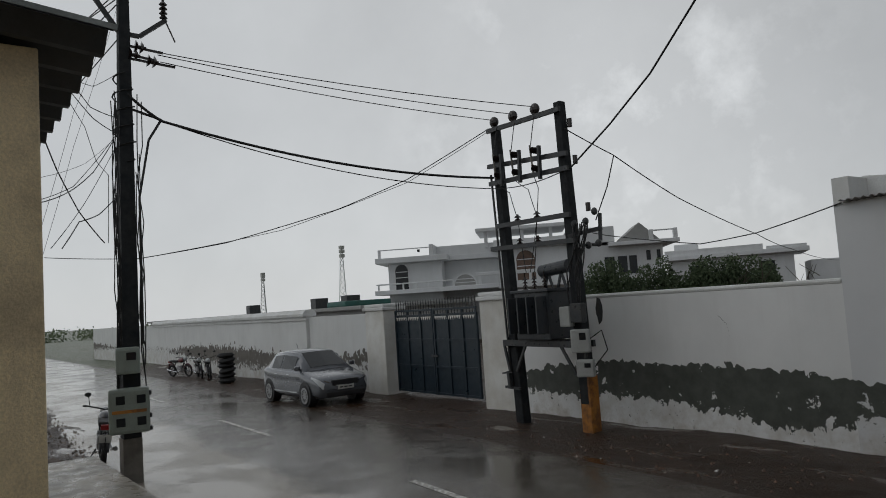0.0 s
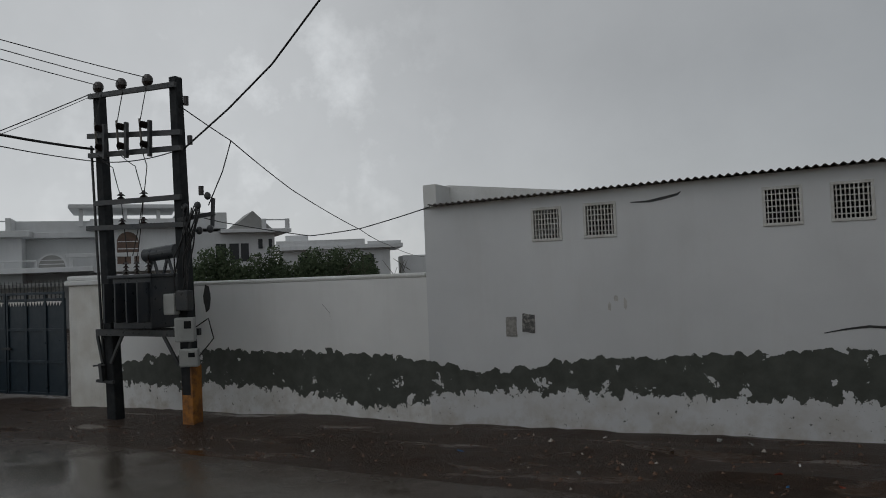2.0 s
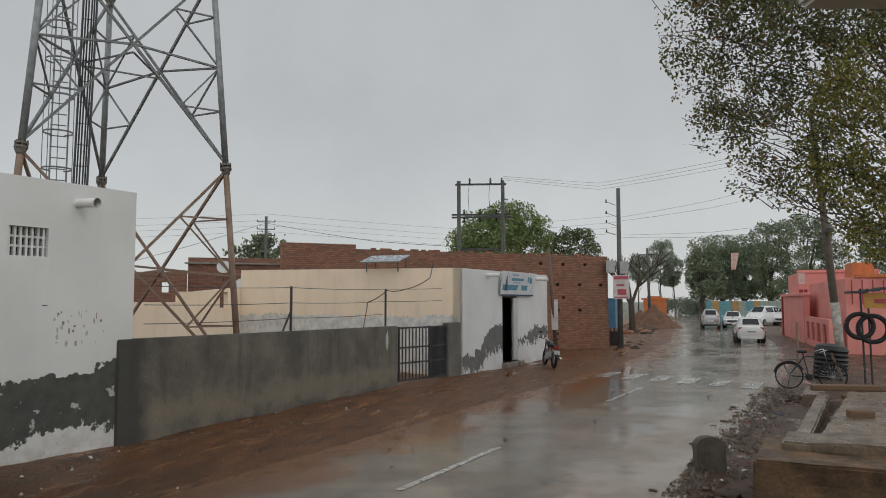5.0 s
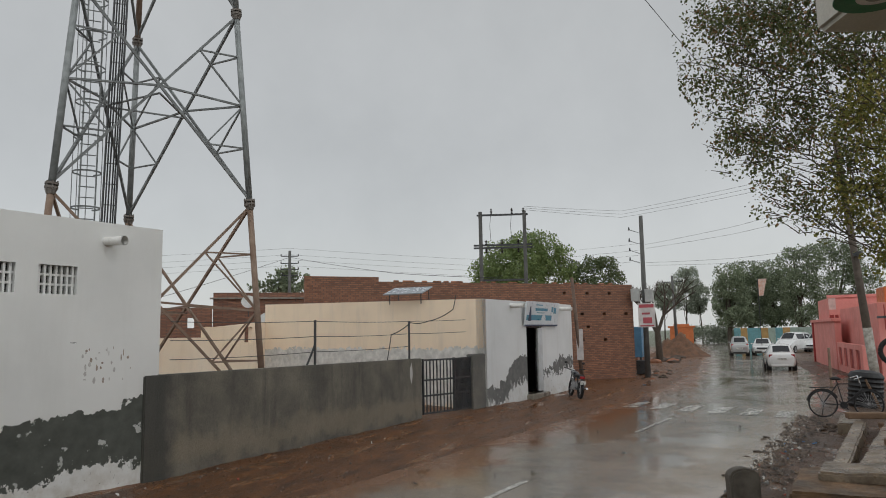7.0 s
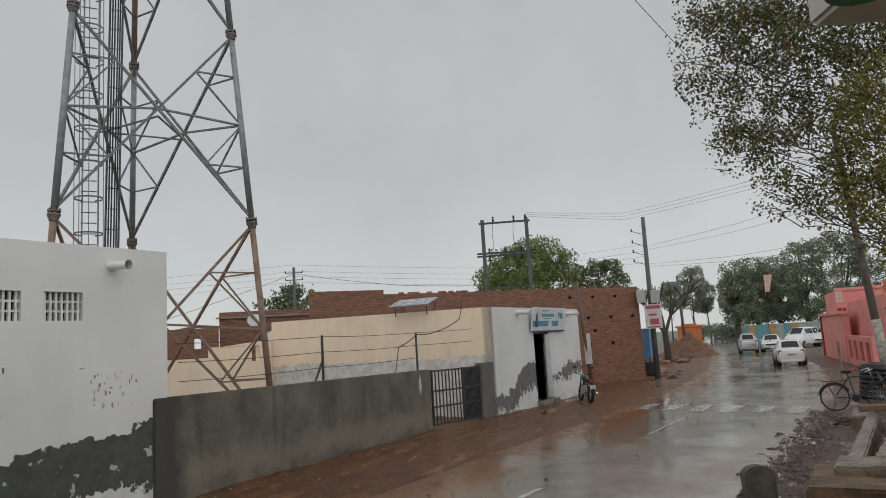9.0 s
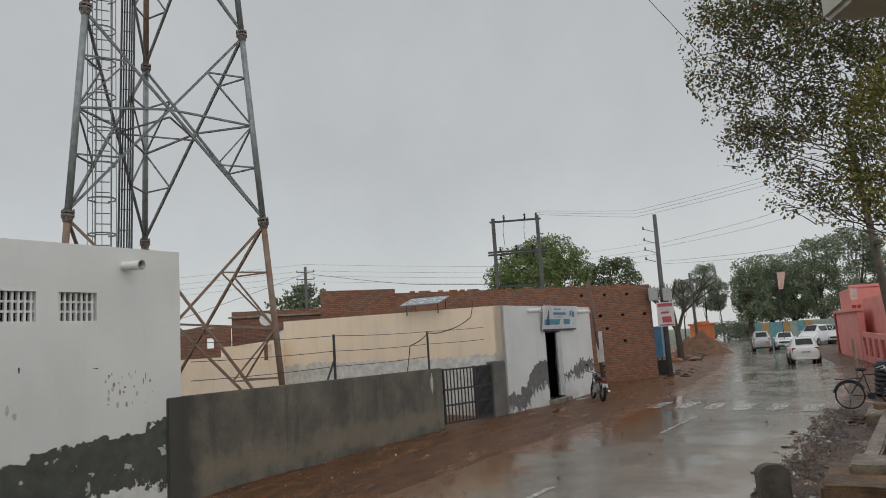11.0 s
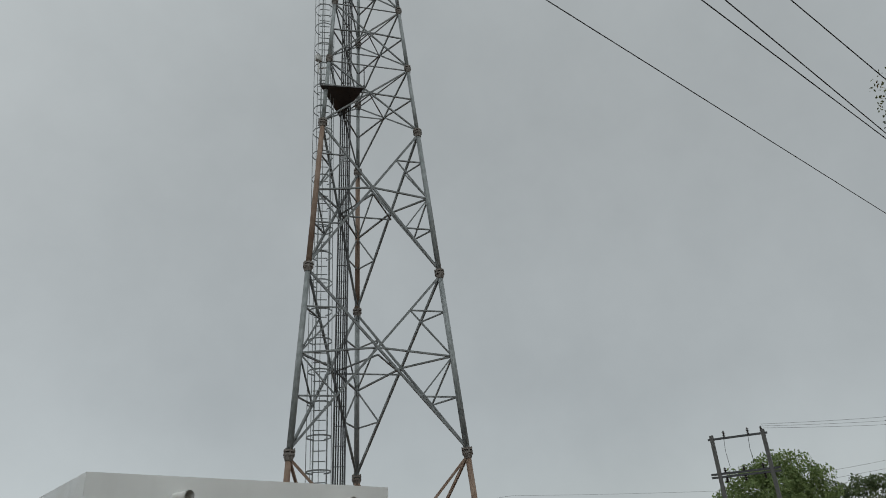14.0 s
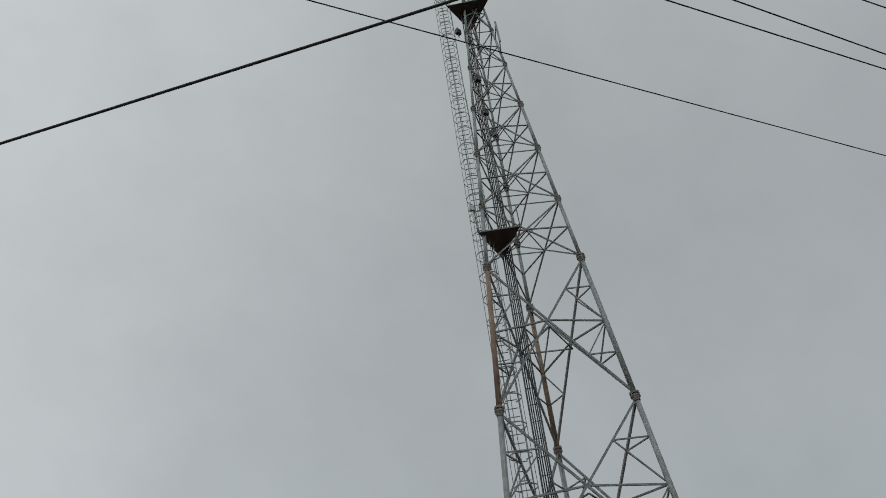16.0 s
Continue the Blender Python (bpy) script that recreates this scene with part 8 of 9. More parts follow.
def spline(pts, k):
    """Points of a smooth line through the given ones, k to a span."""
    out = []
    for i in range(len(pts) - 1):
        p0, p1, p2, p3 = (pts[max(0, min(len(pts) - 1, i + o))] for o in (-1, 0, 1, 2))
        for j in range(k):
            t = j / k
            out.append(tuple(0.5 * (2 * b + (c - a) * t + (2 * a - 5 * b + 4 * c - d) * t * t + (3 * b - a - 3 * c + d) * t ** 3) for a, b, c, d in zip(p0, p1, p2, p3)))
    return out + [tuple(pts[-1])]


def car(label, at, turn, paint, L=3.95, W=1.72, H=1.5, kind="hatch", category="car"):
    """A small car: x forward, wheels on z = 0. Body and cabin are lofted from cross-sections."""
    c = thing("car", label, category, "parked and passing cars", at=at, turn=turn)
    hw, f, b = W / 2, L / 2, -L / 2
    bonnet = 0.92 * H / 1.5
    belt = 0.98 * H / 1.5
    tail = belt + 0.04
    stations = [(f, 0.36, 0.58, 0.62), (f - 0.06, 0.26, 0.70, 0.80), (f - 0.25, 0.22, 0.80, 0.93), (f - 0.75, 0.21, bonnet - 0.03, 0.99), (f - 1.15, 0.21, bonnet + 0.05, 1.0),
                (0.0, 0.20, belt, 1.0), (b + 0.9, 0.21, belt + 0.02, 1.0), (b + 0.3, 0.24, tail, 0.97), (b + 0.06, 0.30, tail - 0.08, 0.90), (b, 0.40, tail - 0.25, 0.80)]

    def ring(x, zu, zs, k):
        w = hw * k
        half = [(w * 0.86, zu), (w * 0.97, zu + 0.1), (w, zu + 0.45 * (zs - zu)), (w * 0.985, zs - 0.12), (w * 0.93, zs - 0.03), (w * 0.75, zs + 0.015)]
        half = spline(half, 3)
        return [(x, -y, z) for y, z in half] + [(x, 0.0, zs + 0.035)] + [(x, y, z) for y, z in half[::-1]] + [(x, -half[0][0], half[0][1])]

    shell = [ring(*s) for s in spline(stations, 4)]
    part("body", loft(shell), paint, c, smooth=True)

    def patch(name, mat, side, u0, u1, v0, v1, text):
        """A lens that lies on the body's skin, 12 mm proud of it."""
        bm = bmesh.new()
        rows = []
        for u in range(u0, u1 + 1):
            cut = v0 + int(round((v1 - v0 - 2) * (u - u0) / max(1, u1 - u0)))
            row = []
            for v in (cut, (cut + v1) // 2, v1):
                p = Vector(shell[u][v])
                out = Vector((0.6 if u < 20 else -0.6, -1.0, 0.15)).normalized()
                p = p + out * 0.014
                row.append(bm.verts.new((p.x, p.y * side, p.z)))
            rows.append(row)
        for a, b in zip(rows, rows[1:]):
            for q in range(2):
                bm.faces.new((a[q], a[q + 1], b[q + 1], b[q]))
        bmesh.ops.recalc_face_normals(bm, faces=bm.faces)
        return part(name, bm, mat, c, text, smooth=True)

    # cabin
    x0, x1, x2, x3 = f - 0.95, f - 1.72, b + 0.62, b + 0.10
    if kind == "van":
        x2, x3 = b + 0.25, b + 0.05

    def cabin(x, z, k, base):
        w = hw * k
        half = [(hw * 0.95, base - 0.05), (w, z - 0.07), (w * 0.86, z), ]
        return [(x, -y, q) for y, q in half] + [(x, 0.0, z + 0.02)] + [(x, y, q) for y, q in half[::-1]]

    body_rings = [cabin(x0, belt + 0.03, 0.80, belt - 0.02), cabin(x1, H - 0.035, 0.70, belt), cabin((x1 + x2) / 2, H, 0.715, belt), cabin(x2, H - 0.06, 0.69, belt), cabin(x3, belt + 0.05, 0.76, belt)]
    bmc = loft(body_rings)
    bmesh.ops.bevel(bmc, geom=[e for e in bmc.edges if len(e.link_faces) == 2 and e.calc_face_angle(0) > 0.12], offset=0.045, segments=3, affect="EDGES")
    part("cabin", bmc, paint, c, smooth=True)

    def pane(name, pts, lift):
        bm = bmesh.new()
        v = [Vector(p) for p in pts]
        n = (v[1] - v[0]).cross(v[2] - v[0]).normalized()
        if n.dot(Vector(lift)) < 0:
            n = -n
        a = [bm.verts.new(p + n * 0.012) for p in v]
        if name.startswith("side"):
            bm.faces.new(a)
        else:
            m0, m1 = (bm.verts.new((v[i] + v[j]) / 2 + n * 0.034) for i, j in ((0, 3), (1, 2)))
            bm.faces.new((a[0], a[1], m1, m0)), bm.faces.new((m0, m1, a[2], a[3]))
        return part(name, bm, glass_dark, c)

    def at_ring(k, i):
        return Vector(body_rings[k][i])

    def quad(k0, k1, i0, i1, s0, s1, t0, t1):
        out = []
        for s, t in ((s0, t0), (s1, t0), (s1, t1), (s0, t1)):
            a = at_ring(k0, i0).lerp(at_ring(k0, i1), t)
            b2 = at_ring(k1, i0).lerp(at_ring(k1, i1), t)
            out.append(a.lerp(b2, s))
        return out

    pane("windscreen", quad(0, 1, 2, 4, 0.06, 0.93, 0.03, 0.97), (1, 0, 1))
    pane("rear_window", quad(4, 3, 2, 4, 0.10, 0.90, 0.05, 0.95), (-1, 0, 0.5))
    for i0, i1, sy in ((0, 1, -1), (6, 5, 1)):
        pane("side_window", quad(1, 2, i0, i1, -0.16, 0.92, 0.14, 0.9), (0, sy, 0))
        pane("side_window", quad(2, 3, i0, i1, 0.02, 0.80, 0.14, 0.9), (0, sy, 0))
    for y in (-1, 1):
        bm = bmesh.new()
        box(bm, (f - 1.25, y * (hw + 0.02) - 0.08, belt + 0.0), (f - 1.12, y * (hw + 0.02) + 0.08, belt + 0.13), 0.04)
        part("wing_mirror", bm, paint, c)
        bm = bmesh.new()
        for hx in (f - 2.0, f - 2.85):
            box(bm, (hx, y * hw * 0.985 - 0.015, belt - 0.16), (hx + 0.17, y * hw * 0.985 + 0.03 * (y > 0) - 0.0, belt - 0.125), 0.01)
        part("door_handle", bm, chrome, c)
        patch("headlamp", lamp_glass, -y, 3, 10, 7, 12, "clear headlamp")
        bm = bmesh.new()
        box(bm, (b + 0.02, y * hw * 0.74 - 0.11, tail - 0.38), (b + 0.14, y * hw * 0.74 + 0.11, tail - 0.08), 0.04)
        part("tail_lamp", bm, lamp_red, c, "red tail lamp")
        bm = bmesh.new()
        bar(bm, (f - 1.3, y * hw * 1.0, 0.36), (b + 1.0, y * hw * 1.0, 0.36), 0.012, 0.03)
        part("sill_trim", bm, chrome, c)
    bm = bmesh.new()
    box(bm, (f - 0.12, -0.42, 0.56), (f + 0.012, 0.42, 0.72), 0.03)
    part("grille", bm, plastic_black, c)
    bm = bmesh.new()
    for y in (-1, 1):
        bar(bm, (f + 0.015, 0, 0.55), (f + 0.0, y * 0.30, 0.57), 0.02, 0.03)
        bar(bm, (f + 0.0, y * 0.30, 0.57), (f - 0.06, y * 0.62, 0.72), 0.02, 0.03)
    part("grille_trim", bm, chrome, c)
    bm = bmesh.new()
    box(bm, (f - 0.1, -0.6, 0.26), (f + 0.005, 0.6, 0.40), 0.03)
    part("air_intake", bm, plastic_black, c)
    for px, s in ((f + 0.02, 1), (b - 0.012, -1)):
        bm = bmesh.new()
        z = 0.45 if s > 0 else 0.62
        box(bm, (px - 0.008, -0.25, z), (px + 0.008, 0.25, z + 0.11), 0.003)
        pl = part("number_plate", bm, plate_white, c)
        bm = bmesh.new()
        for k in range(3):
            box(bm, (px + s * 0.009 - 0.001, -0.19 + k * 0.135, z + 0.04), (px + s * 0.009 + 0.001, -0.09 + k * 0.135, z + 0.075), 0)
        part("plate_bars", bm, plastic_black, pl)
    bm = bmesh.new()
    box(bm, (b - 0.005, -hw * 0.75, 0.26), (b + 0.1, hw * 0.75, 0.40), 0.03)
    part("rear_bumper", bm, plastic_black if kind == "van" else paint, c)
    bm = bmesh.new()
    tube(bm, (b + 1.0, 0, H), (b + 0.92, 0, H + 0.17), 0.008, seg=5)
    part("aerial", bm, plastic_black, c)
    r = 0.30
    for x in (f - 0.80, b + 0.68):
        for y in (-1, 1):
            bm = bmesh.new()
            tube(bm, (x, y * hw * 0.7, r + 0.03), (x, y * (hw + 0.004), r + 0.03), r + 0.055, seg=26)
            part("wheel_arch", bm, plastic_black, c)
            wheel(c, x, y * (hw - 0.06), r, 0.19)
    return c


car("silver-grey hatchback parked by the white wall", (-19.75, 9.58, ground_z(-19.7) + 0.0), 0.0, silver_grey)
car("white hatchback driving away on the wet road", (46.2, -2.25, 0.0), 2.0, white_car, 3.5, 1.52, 1.48)
car("pale silver van driving away down the road", (69.4, -0.22, 0.0), 1.0, pale_silver, 3.7, 1.55, 1.72, "van")
car("white saloon coming up the wet road", (71.2, -2.2, 0.0), 176.0, white_car, 4.0, 1.7, 1.5)
for x, y in ((78.5, -5.2), (80.0, -7.8)):
    car("white pickup parked by the hoarding", (x, y, 0.0), 150.0, white_car, 4.6, 1.8, 1.95, "van", "pickup")


def spoked_wheel(parent, x, z, r, tyre, spokes, name="wheel"):
    bm = bmesh.new()
    n = 26
    for i in range(n):
        a, b = 2 * math.pi * i / n, 2 * math.pi * (i + 1) / n
        tube(bm, (x + r * math.cos(a), 0, z + r * math.sin(a)), (x + r * math.cos(b), 0, z + r * math.sin(b)), tyre, seg=6, caps=False)
    w = part(name, bm, rubber, parent, smooth=True)
    bm = bmesh.new()
    for i in range(spokes):
        a = 2 * math.pi * i / spokes
        tube(bm, (x, 0.02 * (-1) ** i, z), (x + (r - tyre) * math.cos(a), 0, z + (r - tyre) * math.sin(a)), 0.004 if spokes > 10 else 0.012, seg=4, caps=False)
    tube(bm, (x, -0.05, z), (x, 0.05, z), 0.03 if spokes > 10 else 0.06, seg=10)
    part("spokes", bm, rim_metal, w)


def motorcycle(label, at, turn, tank_mat, lean=6.0):
    """A small motorcycle on its side stand, front towards +x."""
    m = thing("motorcycle", label, "motorcycle", "parked motorcycles", at=at, turn=turn)
    m.matrix_basis = m.matrix_basis @ Matrix.Rotation(radians(lean), 4, "X")
    spoked_wheel(m, 0.63, 0.30, 0.26, 0.045, 6)
    spoked_wheel(m, -0.63, 0.30, 0.26, 0.055, 6)
    bm = bmesh.new()
    for y in (-0.07, 0.07):
        tube(bm, (0.63, y, 0.30), (0.42, y, 0.92), 0.022, seg=7)
        tube(bm, (-0.63, y, 0.30), (-0.38, y, 0.72), 0.02, seg=7)
        tube(bm, (-0.63, y, 0.30), (-0.05, y, 0.36), 0.018, seg=6)
    tube(bm, (0.42, 0, 0.80), (-0.40, 0, 0.70), 0.025, seg=7)
    tube(bm, (0.40, 0, 0.78), (0.12, 0, 0.32), 0.025, seg=7)
    part("frame", bm, plastic_black, m)
    bm = bmesh.new()
    ball(bm, (0.18, 0, 0.83), 0.24, 14, (1.15, 0.55, 0.55))
    part("fuel_tank", bm, tank_mat, m, smooth=True)
    bm = bmesh.new()
    box(bm, (-0.68, -0.13, 0.74), (-0.03, 0.13, 0.84), 0.05)
    part("seat", bm, rubber, m)
    bm = bmesh.new()
    box(bm, (-0.14, -0.12, 0.26), (0.22, 0.12, 0.54), 0.05)
    for k in range(4):
        box(bm, (0.02, -0.13, 0.48 + k * 0.03), (0.2, 0.13, 0.495 + k * 0.03), 0.004)
    part("engine", bm, rim_metal, m)
    bm = bmesh.new()
    tube(bm, (0.2, -0.12, 0.35), (0.0, -0.16, 0.25), 0.022, seg=7)
    tube(bm, (0.0, -0.16, 0.25), (-0.8, -0.18, 0.38), 0.042, seg=9)
    part("exhaust", bm, chrome, m)
    bm = bmesh.new()
    tube(bm, (0.36, -0.34, 1.03), (0.42, 0.0, 0.95), 0.014, seg=6)
    tube(bm, (0.36, 0.34, 1.03), (0.42, 0.0, 0.95), 0.014, seg=6)
    for y in (-0.34, 0.34):
        tube(bm, (0.36, y, 1.03), (0.30, y * 1.15, 1.03), 0.02, seg=7)
    part("handlebar", bm, plastic_black, m)
    for y in (-0.28, 0.28):
        bm = bmesh.new()
        tube(bm, (0.37, y, 1.02), (0.38, y * 1.15, 1.22), 0.007, seg=5)
        ball(bm, (0.38, y * 1.18, 1.24), 0.055, 9, (0.35, 1.2, 0.8))
        part("mirror", bm, plastic_black, m)
    bm = bmesh.new()
    ball(bm, (0.52, 0, 0.90), 0.10, 12, (0.8, 1, 1))
    part("headlamp", bm, lamp_glass, m)
    for cx, rr, o, wd in ((0.63, 0.32, 0.0, 0.11), (-0.63, 0.34, 0.6, 0.13)):
        bm = bmesh.new()
        for i in range(7):
            a, b = radians(20 + i * 20) + o, radians(40 + i * 20) + o
            bar(bm, (cx + rr * math.cos(a), 0, 0.30 + rr * math.sin(a)), (cx + rr * math.cos(b), 0, 0.30 + rr * math.sin(b)), wd, 0.012, (0, 1, 0))
        part("mudguard", bm, tank_mat, m)
    bm = bmesh.new()
    box(bm, (-0.80, -0.09, 0.70), (-0.70, 0.09, 0.80), 0.02)
    part("tail_lamp", bm, lamp_red, m, "red tail lamp")
    bm = bmesh.new()
    box(bm, (-0.90, -0.10, 0.50), (-0.885, 0.10, 0.64), 0.003)
    part("number_plate", bm, plate_white, m)
    bm = bmesh.new()
    tube(bm, (-0.05, 0.12, 0.28), (-0.15, 0.28, 0.0), 0.014, seg=6)
    part("side_stand", bm, plastic_black, m)
    return m


black_tank = car_paint("black_motorcycle_paint", (0.02, 0.02, 0.025), 0.2)
red_tank = car_paint("dark_red_motorcycle_paint", (0.10, 0.015, 0.018), 0.2)
motorcycle("black motorcycle parked by the white wall", (-33.2, 10.9, ground_z(-33)), -14, black_tank)
motorcycle("dark motorcycle parked by the white wall", (-34.9, 11.0, ground_z(-35)), -10, black_tank)
motorcycle("dark motorcycle parked by the white wall", (-37.3, 10.8, ground_z(-37)), 20, red_tank)
motorcycle("black motorcycle with red tail lamp outside the shop", (26.5, 5.6, 0.0), 27, black_tank)
motorcycle("muddy motorcycle parked behind the service pole", (-14.9, 2.80, ground_z(-15)), 170, black_tank)

stack = thing("tyre_stack", "stack of black tyres standing by the wall", "tyres", at=(-30.1, 10.6, ground_z(-30)))
for k in range(6):
    bm = bmesh.new()
    tube(bm, (0.03 * (-1) ** k, 0.02 * k % 0.05, 0.21 * k), (0.03 * (-1) ** k, 0.0, 0.21 * k + 0.19), 0.36, 0.36, 20)
    bmesh.ops.bevel(bm, geom=[e for e in bm.edges if len(e.link_faces) == 2 and e.calc_face_angle(0) > 1.0], offset=0.06, segments=2, affect="EDGES")
    part("tyre", bm, rubber, stack, smooth=True)

# bicycle
bic = thing("bicycle", "old black roadster bicycle leaning on its stand", "bicycle", at=(21.5, -2.55, 0.05), turn=-88)
spoked_wheel(bic, 0.53, 0.35, 0.335, 0.02, 24)
spoked_wheel(bic, -0.53, 0.35, 0.335, 0.02, 24)
bm = bmesh.new()
J = {"head": (0.36, 0, 0.88), "headlow": (0.39, 0, 0.72), "seat": (-0.16, 0, 0.86), "crank": (-0.05, 0, 0.32), "rear": (-0.53, 0, 0.35), "front": (0.53, 0, 0.35)}
for a, b in (("seat", "head"), ("seat", "crank"), ("crank", "headlow"), ("crank", "rear"), ("seat", "rear"), ("headlow", "front"), ("head", "headlow")):
    tube(bm, J[a], J[b], 0.016, seg=7)
part("frame", bm, plastic_black, bic)
bm = bmesh.new()
tube(bm, (0.36, 0, 0.88), (0.33, 0, 1.02), 0.014, seg=6)
for y in (-1, 1):
    tube(bm, (0.33, 0, 1.02), (0.36, y * 0.26, 1.06), 0.012, seg=6)
    tube(bm, (0.36, y * 0.26, 1.06), (0.18, y * 0.3, 1.0), 0.016, seg=6)
part("handlebar", bm, chrome, bic)
bm = bmesh.new()
tube(bm, (-0.16, 0, 0.86), (-0.18, 0, 0.97), 0.014, seg=6)
ball(bm, (-0.2, 0, 1.0), 0.13, 10, (1.1, 0.7, 0.35))
part("saddle", bm, rubber, bic)
bm = bmesh.new()
for y in (-0.07, 0.07):
    bar(bm, (-0.2, y, 0.78), (-0.82, y, 0.76), 0.012, 0.012)
    bar(bm, (-0.53, y, 0.35), (-0.7, y, 0.76), 0.01, 0.01)
for k in range(5):
    bar(bm, (-0.3 - 0.12 * k, -0.07, 0.775), (-0.3 - 0.12 * k, 0.07, 0.775), 0.012, 0.008)
part("carrier", bm, plastic_black, bic)
for cx in (0.53, -0.53):
    bm = bmesh.new()
    for i in range(8):
        a, b = radians(25 + i * 18), radians(43 + i * 18)
        bar(bm, (cx + 0.375 * math.cos(a), 0, 0.35 + 0.375 * math.sin(a)), (cx + 0.375 * math.cos(b), 0, 0.35 + 0.375 * math.sin(b)), 0.05, 0.006, (0, 1, 0))
    part("mudguard", bm, plastic_black, bic)
bm = bmesh.new()
tube(bm, (-0.05, -0.05, 0.32), (-0.05, 0.05, 0.32), 0.09, seg=16)
bar(bm, (-0.05, 0.05, 0.32), (0.06, 0.06, 0.2), 0.015, 0.03)
bar(bm, (-0.05, -0.05, 0.32), (-0.16, -0.06, 0.44), 0.015, 0.03)
part("crank", bm, plastic_black, bic)
bm = bmesh.new()
tube(bm, (-0.5, 0.1, 0.35), (-0.56, 0.14, 0.02), 0.01, seg=5)
part("kickstand", bm, plastic_black, bic)

# black water tank, rods and plank by the pole
wt = thing("water_tank", "ribbed black plastic water tank on the ground", "water tank", at=(24.8, -3.45, 0.0), turn=0)
wt.matrix_basis = wt.matrix_basis @ Matrix.Rotation(radians(5), 4, "X")
bm = bmesh.new()
prof = [(0.0, 0.0), (0.44, 0.0)]
for k in range(7):
    z = 0.05 + k * 0.135
    prof += [(0.46, z), (0.49, z + 0.05), (0.46, z + 0.1)]
prof += [(0.40, 1.04), (0.2, 1.1), (0.0, 1.1)]
n = 24
rings = [[bm.verts.new((r * math.cos(2 * math.pi * i / n), r * math.sin(2 * math.pi * i / n), z)) for i in range(n)] for r, z in prof[1:-1]]
for a, b in zip(rings, rings[1:]):
    for i in range(n):
        bm.faces.new((a[i], a[(i + 1) % n], b[(i + 1) % n], b[i]))
bm.faces.new(rings[0][::-1]), bm.faces.new(rings[-1])
part("shell", bm, material("black_tank_plastic", (0.008, 0.009, 0.011), 0.5, bump=0.05), wt)
bm = bmesh.new()
bar(bm, (24.2, -3.75, 0.0), (24.35, -3.45, 0.85), 0.04, 0.06)
tagged(part("wooden_plank", bm, bpy.data.materials["old_timber"]), "weathered plank leaning on the water tank", "plank")
bm = bmesh.new()
tube(bm, (31.5, -3.3, -0.1), (31.5, -3.3, 1.6), 0.05, 0.045, 8)
tube(bm, (31.5, -3.3, 0.6), (31.5, -3.3, 0.9), 0.054, 0.052, 8)
tagged(part("iron_post", bm, rusty), "short rusty iron post by the road", "post")
stall = thing("tyre_stall", "small roadside stall frame of iron rods with an orange board", "stall")
for x, y in ((22.6, -4.02), (22.75, -4.22), (22.7, -5.2)):
    bm = bmesh.new()
    tube(bm, (x, y, -0.05), (x, y + 0.03, 2.75), 0.028, seg=7)
    part("rod", bm, dark_iron, stall, "thin dark iron rod")
bm = bmesh.new()
for k in range(5):
    y = -3.72 - 0.35 * k
    box(bm, (22.35, y - 0.36, 2.62 + 0.05 * k), (23.4, y, 2.68 + 0.05 * k), 0.012)
part("awning", bm, porch_sheet, stall, "dark curved sheet awning")
bm = bmesh.new()
box(bm, (22.5, -5.3, 2.2), (22.53, -4.05, 2.62), 0.006)
board_s = part("board", bm, material("orange_stall_board", (0.50, 0.20, 0.05), 0.5, (0.55, 0.33, 0.07), 2.5), stall, "orange and yellow painted board")
bm = bmesh.new()
box(bm, (22.492, -4.9, 2.34), (22.499, -4.3, 2.46), 0)
part("lettering", bm, poster_red, board_s)
for az, z, r in ((99.95, 1.72, 0.33), (100.75, 1.64, 0.36)):
    p = polar(az, 0, 22.75)
    bm = bmesh.new()
    for i in range(24):
        a, b = 2 * math.pi * i / 24, 2 * math.pi * (i + 1) / 24
        tube(bm, (22.53, p.y + r * math.cos(a), z + r * math.sin(a)), (22.53, p.y + r * math.cos(b), z + r * math.sin(b)), 0.065, seg=8, caps=False)
    tagged(part("hanging_tyre", bm, rubber, smooth=True), "old black tyre hung on the stall rods", "tyre", "hanging tyres")

# ---- marks on the walls ----
paper_old = material("weathered_paper", (0.34, 0.33, 0.31), 0.8, (0.22, 0.21, 0.20), 18.0, (0.4, 0.6))
paper_dark = material("dark_weathered_paper", (0.09, 0.09, 0.09), 0.8, (0.30, 0.29, 0.27), 22.0, (0.45, 0.62))
m_f2 = m_low


def bill(x, z, w, h, mat, label, m, off, turn=0.0):
    bm = bmesh.new()
    rngb = random.Random(int(x * 100))
    pts = []
    for i in range(16):
        a = 2 * math.pi * i / 16
        sx, sz = max(-1, min(1, 1.4 * math.cos(a))), max(-1, min(1, 1.4 * math.sin(a)))
        pts.append((x + off + w / 2 * sx * rngb.uniform(0.88, 1.0), z + h / 2 * sz * rngb.uniform(0.88, 1.0) + turn * sx * w))
    lo = [bm.verts.new(m @ Vector((a, -0.006, b))) for a, b in pts]
    bm.faces.new(lo)
    hi = [bm.verts.new(m @ Vector((a, -0.001, b))) for a, b in pts]
    for i in range(16):
        bm.faces.new((lo[i], hi[i], hi[(i + 1) % 16], lo[(i + 1) % 16]))
    tagged(part("torn_bill", bm, mat), label, "poster", "torn wall bills")


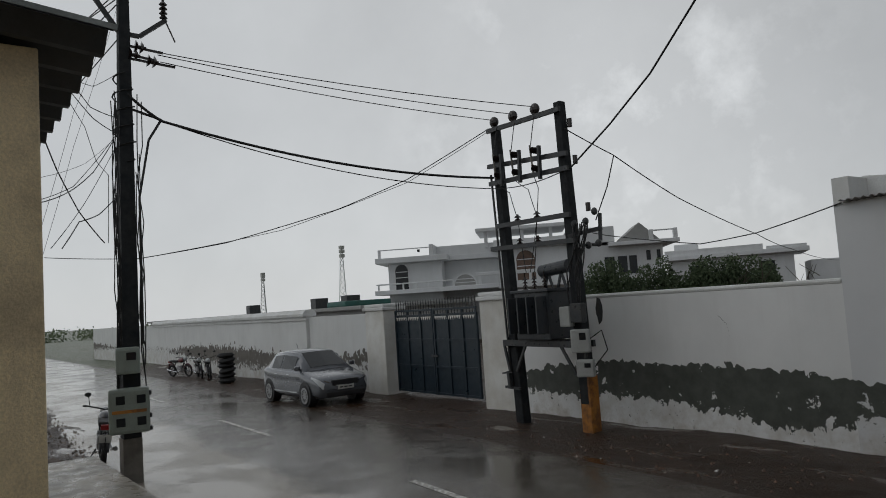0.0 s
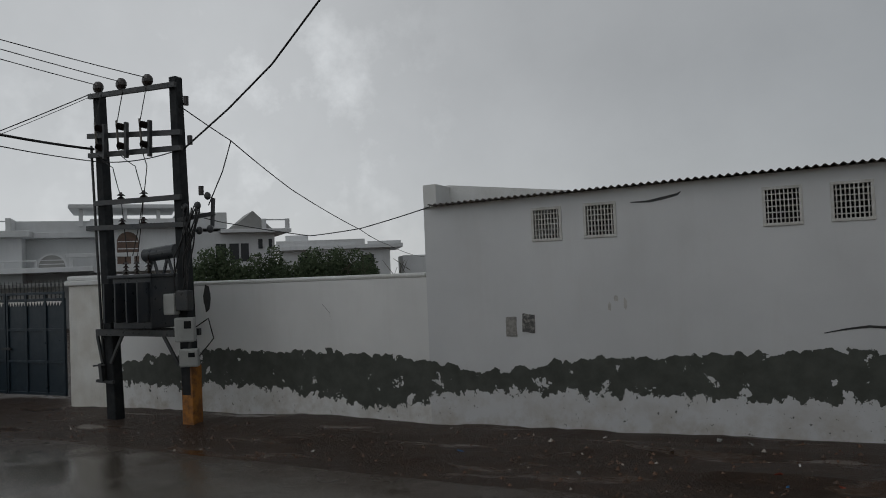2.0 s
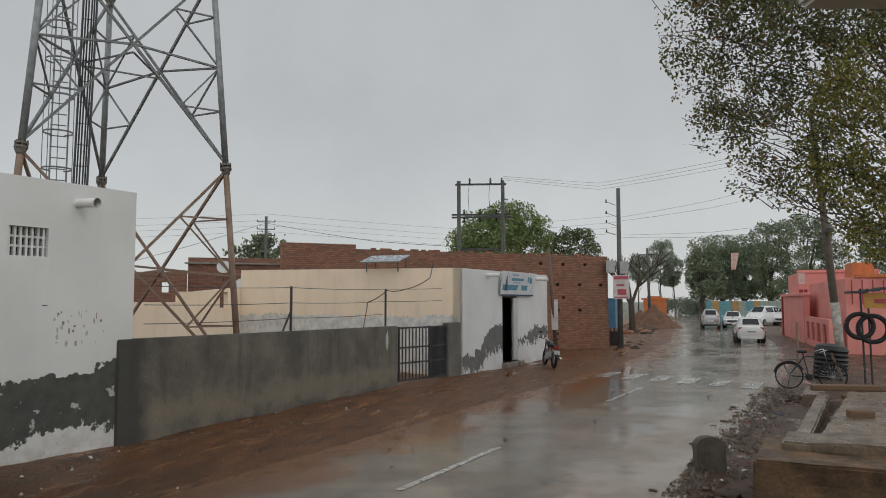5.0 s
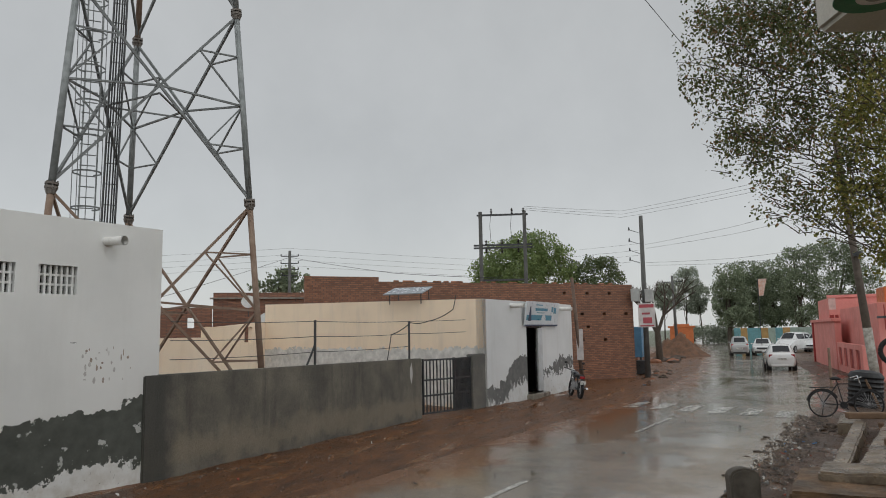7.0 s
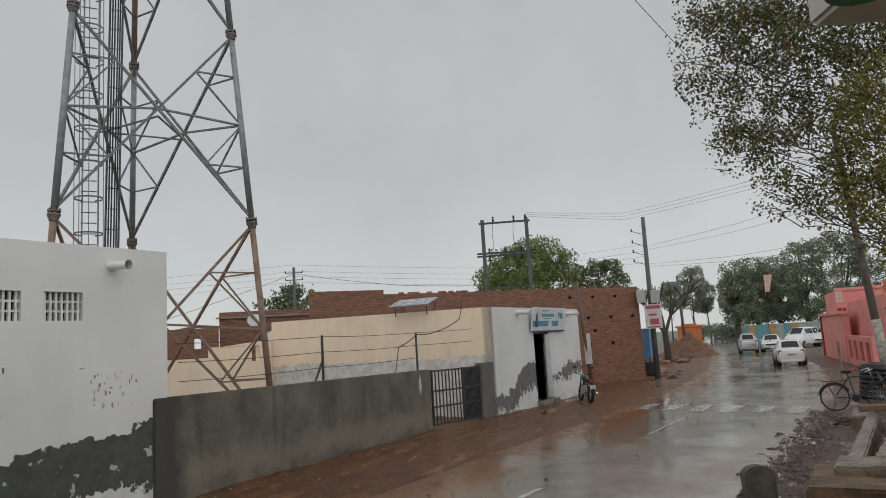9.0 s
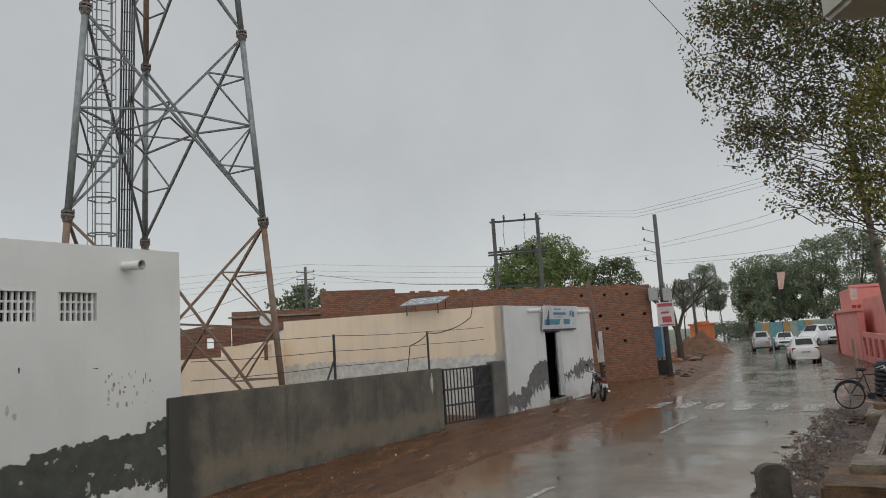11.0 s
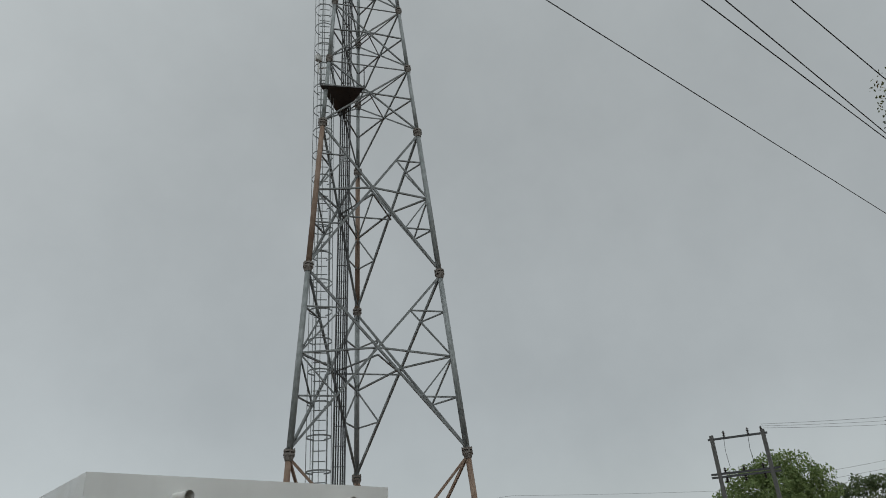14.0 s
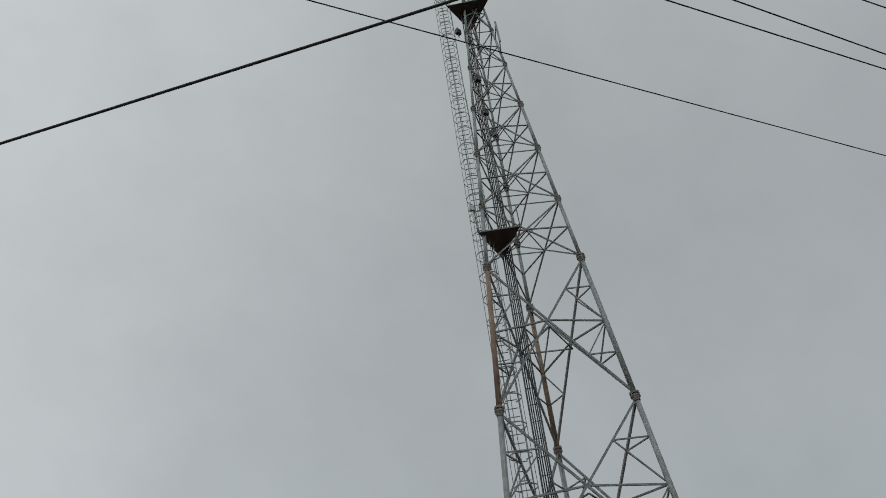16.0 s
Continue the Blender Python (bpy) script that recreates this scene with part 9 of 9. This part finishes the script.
bill(-3.10, 1.54, 0.22, 0.30, paper_dark, "dark torn paper bill on white wall", m_low, 4.83, -0.08)
bill(-3.385, 1.49, 0.19, 0.32, paper_old, "pale torn paper bill on white wall", m_low, 4.83)
chip = material("exposed_brick_plaster", (0.36, 0.31, 0.26), 0.9, (0.24, 0.19, 0.15), 14.0, bump=0.5)
scuff = material("grey_scuffed_plaster", (0.52, 0.51, 0.49), 0.9, (0.42, 0.41, 0.39), 14.0, (0.4, 0.6), bump=0.4)
rng = random.Random(44)


def scar(m, x, z, w, h, mat, ragged=0.35):
    bm = bmesh.new()
    pts = [(x + w * math.cos(2 * math.pi * i / 13) * rng.uniform(1 - ragged, 1), z + h * math.sin(2 * math.pi * i / 13) * rng.uniform(1 - ragged, 1)) for i in range(13)]
    lo = [bm.verts.new(m @ Vector((a, -0.003, b))) for a, b in pts]
    bm.faces.new(lo)
    ob = part("plaster_scar", bm, mat)
    tagged(ob, "chipped plaster or dark patch on the white wall", "stain", "plaster scars", "structure")


for x, z, w, h, mt in ((5.28, 2.03, 0.09, 0.045, scuff), (5.56, 2.06, 0.05, 0.03, chip), (5.42, 1.82, 0.05, 0.055, scuff), (5.52, 1.82, 0.04, 0.05, chip), (5.30, 1.60, 0.08, 0.07, chip), (5.56, 1.60, 0.05, 0.055, chip),
                       (8.3, 2.36, 0.06, 0.008, dark_iron), *[(rng.uniform(8.45, 9.3), rng.uniform(1.72, 2.28), rng.uniform(0.006, 0.03), rng.uniform(0.01, 0.07), scuff if k % 3 else chip) for k in range(34)],
                       (7.0, 1.85, 0.03, 0.1, scuff), (7.1, 1.75, 0.04, 0.06, scuff), (7.15, 2.4, 0.015, 0.06, dark_iron)):
    scar(m_big, along_big(x), z, w, h, mt)
for x, z, w, h, mt in ((3.62, 1.75, 0.03, 0.09, scuff), (3.8, 1.72, 0.025, 0.1, scuff), (3.7, 1.62, 0.02, 0.05, scuff), (-1.75, 1.9, 0.04, 0.06, scuff), (-1.62, 1.82, 0.03, 0.1, scuff), (-1.85, 1.78, 0.03, 0.08, scuff),
                       (4.5, 1.55, 0.02, 0.03, dark_iron), (2.4, 3.36, 0.03, 0.03, dark_iron)):
    scar(m_low, x + 4.83, z, w, h, mt)


def crack(m, pts, w, name_label):
    bm = bmesh.new()
    top, bot = [], []
    for i, (x, z) in enumerate(pts):
        k = w * (0.3 + 0.7 * math.sin(math.pi * i / (len(pts) - 1)))
        top.append(bm.verts.new(m @ Vector((x, -0.004, z + k))))
        bot.append(bm.verts.new(m @ Vector((x + k * 0.5, -0.004, z - k * 0.4))))
    for i in range(len(pts) - 1):
        bm.faces.new((bot[i], bot[i + 1], top[i + 1], top[i]))
    tagged(part("wall_crack", bm, dark_iron), name_label, "crack", "wall cracks", "structure")


crack(m_low, [(5.74, 1.39), (6.0, 1.44), (6.25, 1.47), (6.5, 1.45), (6.72, 1.38), (6.9, 1.25), (7.05, 1.21)], 0.025, "curved dark crack in the plaster")
crack(m_low, [(3.35, 3.28), (3.6, 3.27), (3.8, 3.3), (4.0, 3.34), (4.05, 3.38)], 0.03, "broken plaster under the eave")
crack(m_wall, [(5.95, 2.05), (6.0, 1.9), (6.15, 1.75), (6.2, 1.55)], 0.012, "thin crack down the boundary wall")
# Flat dark patch in place of a dark box on the boundary wall.
dark_patch = material("dark_wall_patch", (0.04, 0.04, 0.04), 0.8)
scar(m_wall, 3.35, 2.05, 0.12, 0.3, dark_patch)
scar(m_grey, len_grey - 0.62, 1.3, 0.09, 0.32, scuff)

# ---- house fronts behind the porch ----
bm = bmesh.new()
holed_wall(bm, 24.0, -0.4, 4.9, 0.3, [(6.0, 7.2, 0.7, 2.9), (12.0, 14.4, 0.8, 3.1)], Matrix.Translation((9.5, -3.2, 0)) @ Matrix.Rotation(radians(180), 4, "Z"))
tagged(part("wall_near_side", bm, yellow_paint), "yellow-washed shop front behind the porch", "wall", kind="structure")
bm = bmesh.new()
box(bm, (-14.5, -7.0, -0.4), (9.5, -6.7, 4.9), 0)
tagged(part("wall_near_rear", bm, yellow_paint), "rear wall of the near shops", "wall", kind="structure")
bm = bmesh.new()
box(bm, (-14.5, -7.0, 4.9), (9.5, -2.9, 5.05), 0)
tagged(part("near_roof", bm, concrete), "flat concrete roof of the near shops", "roof", kind="structure")
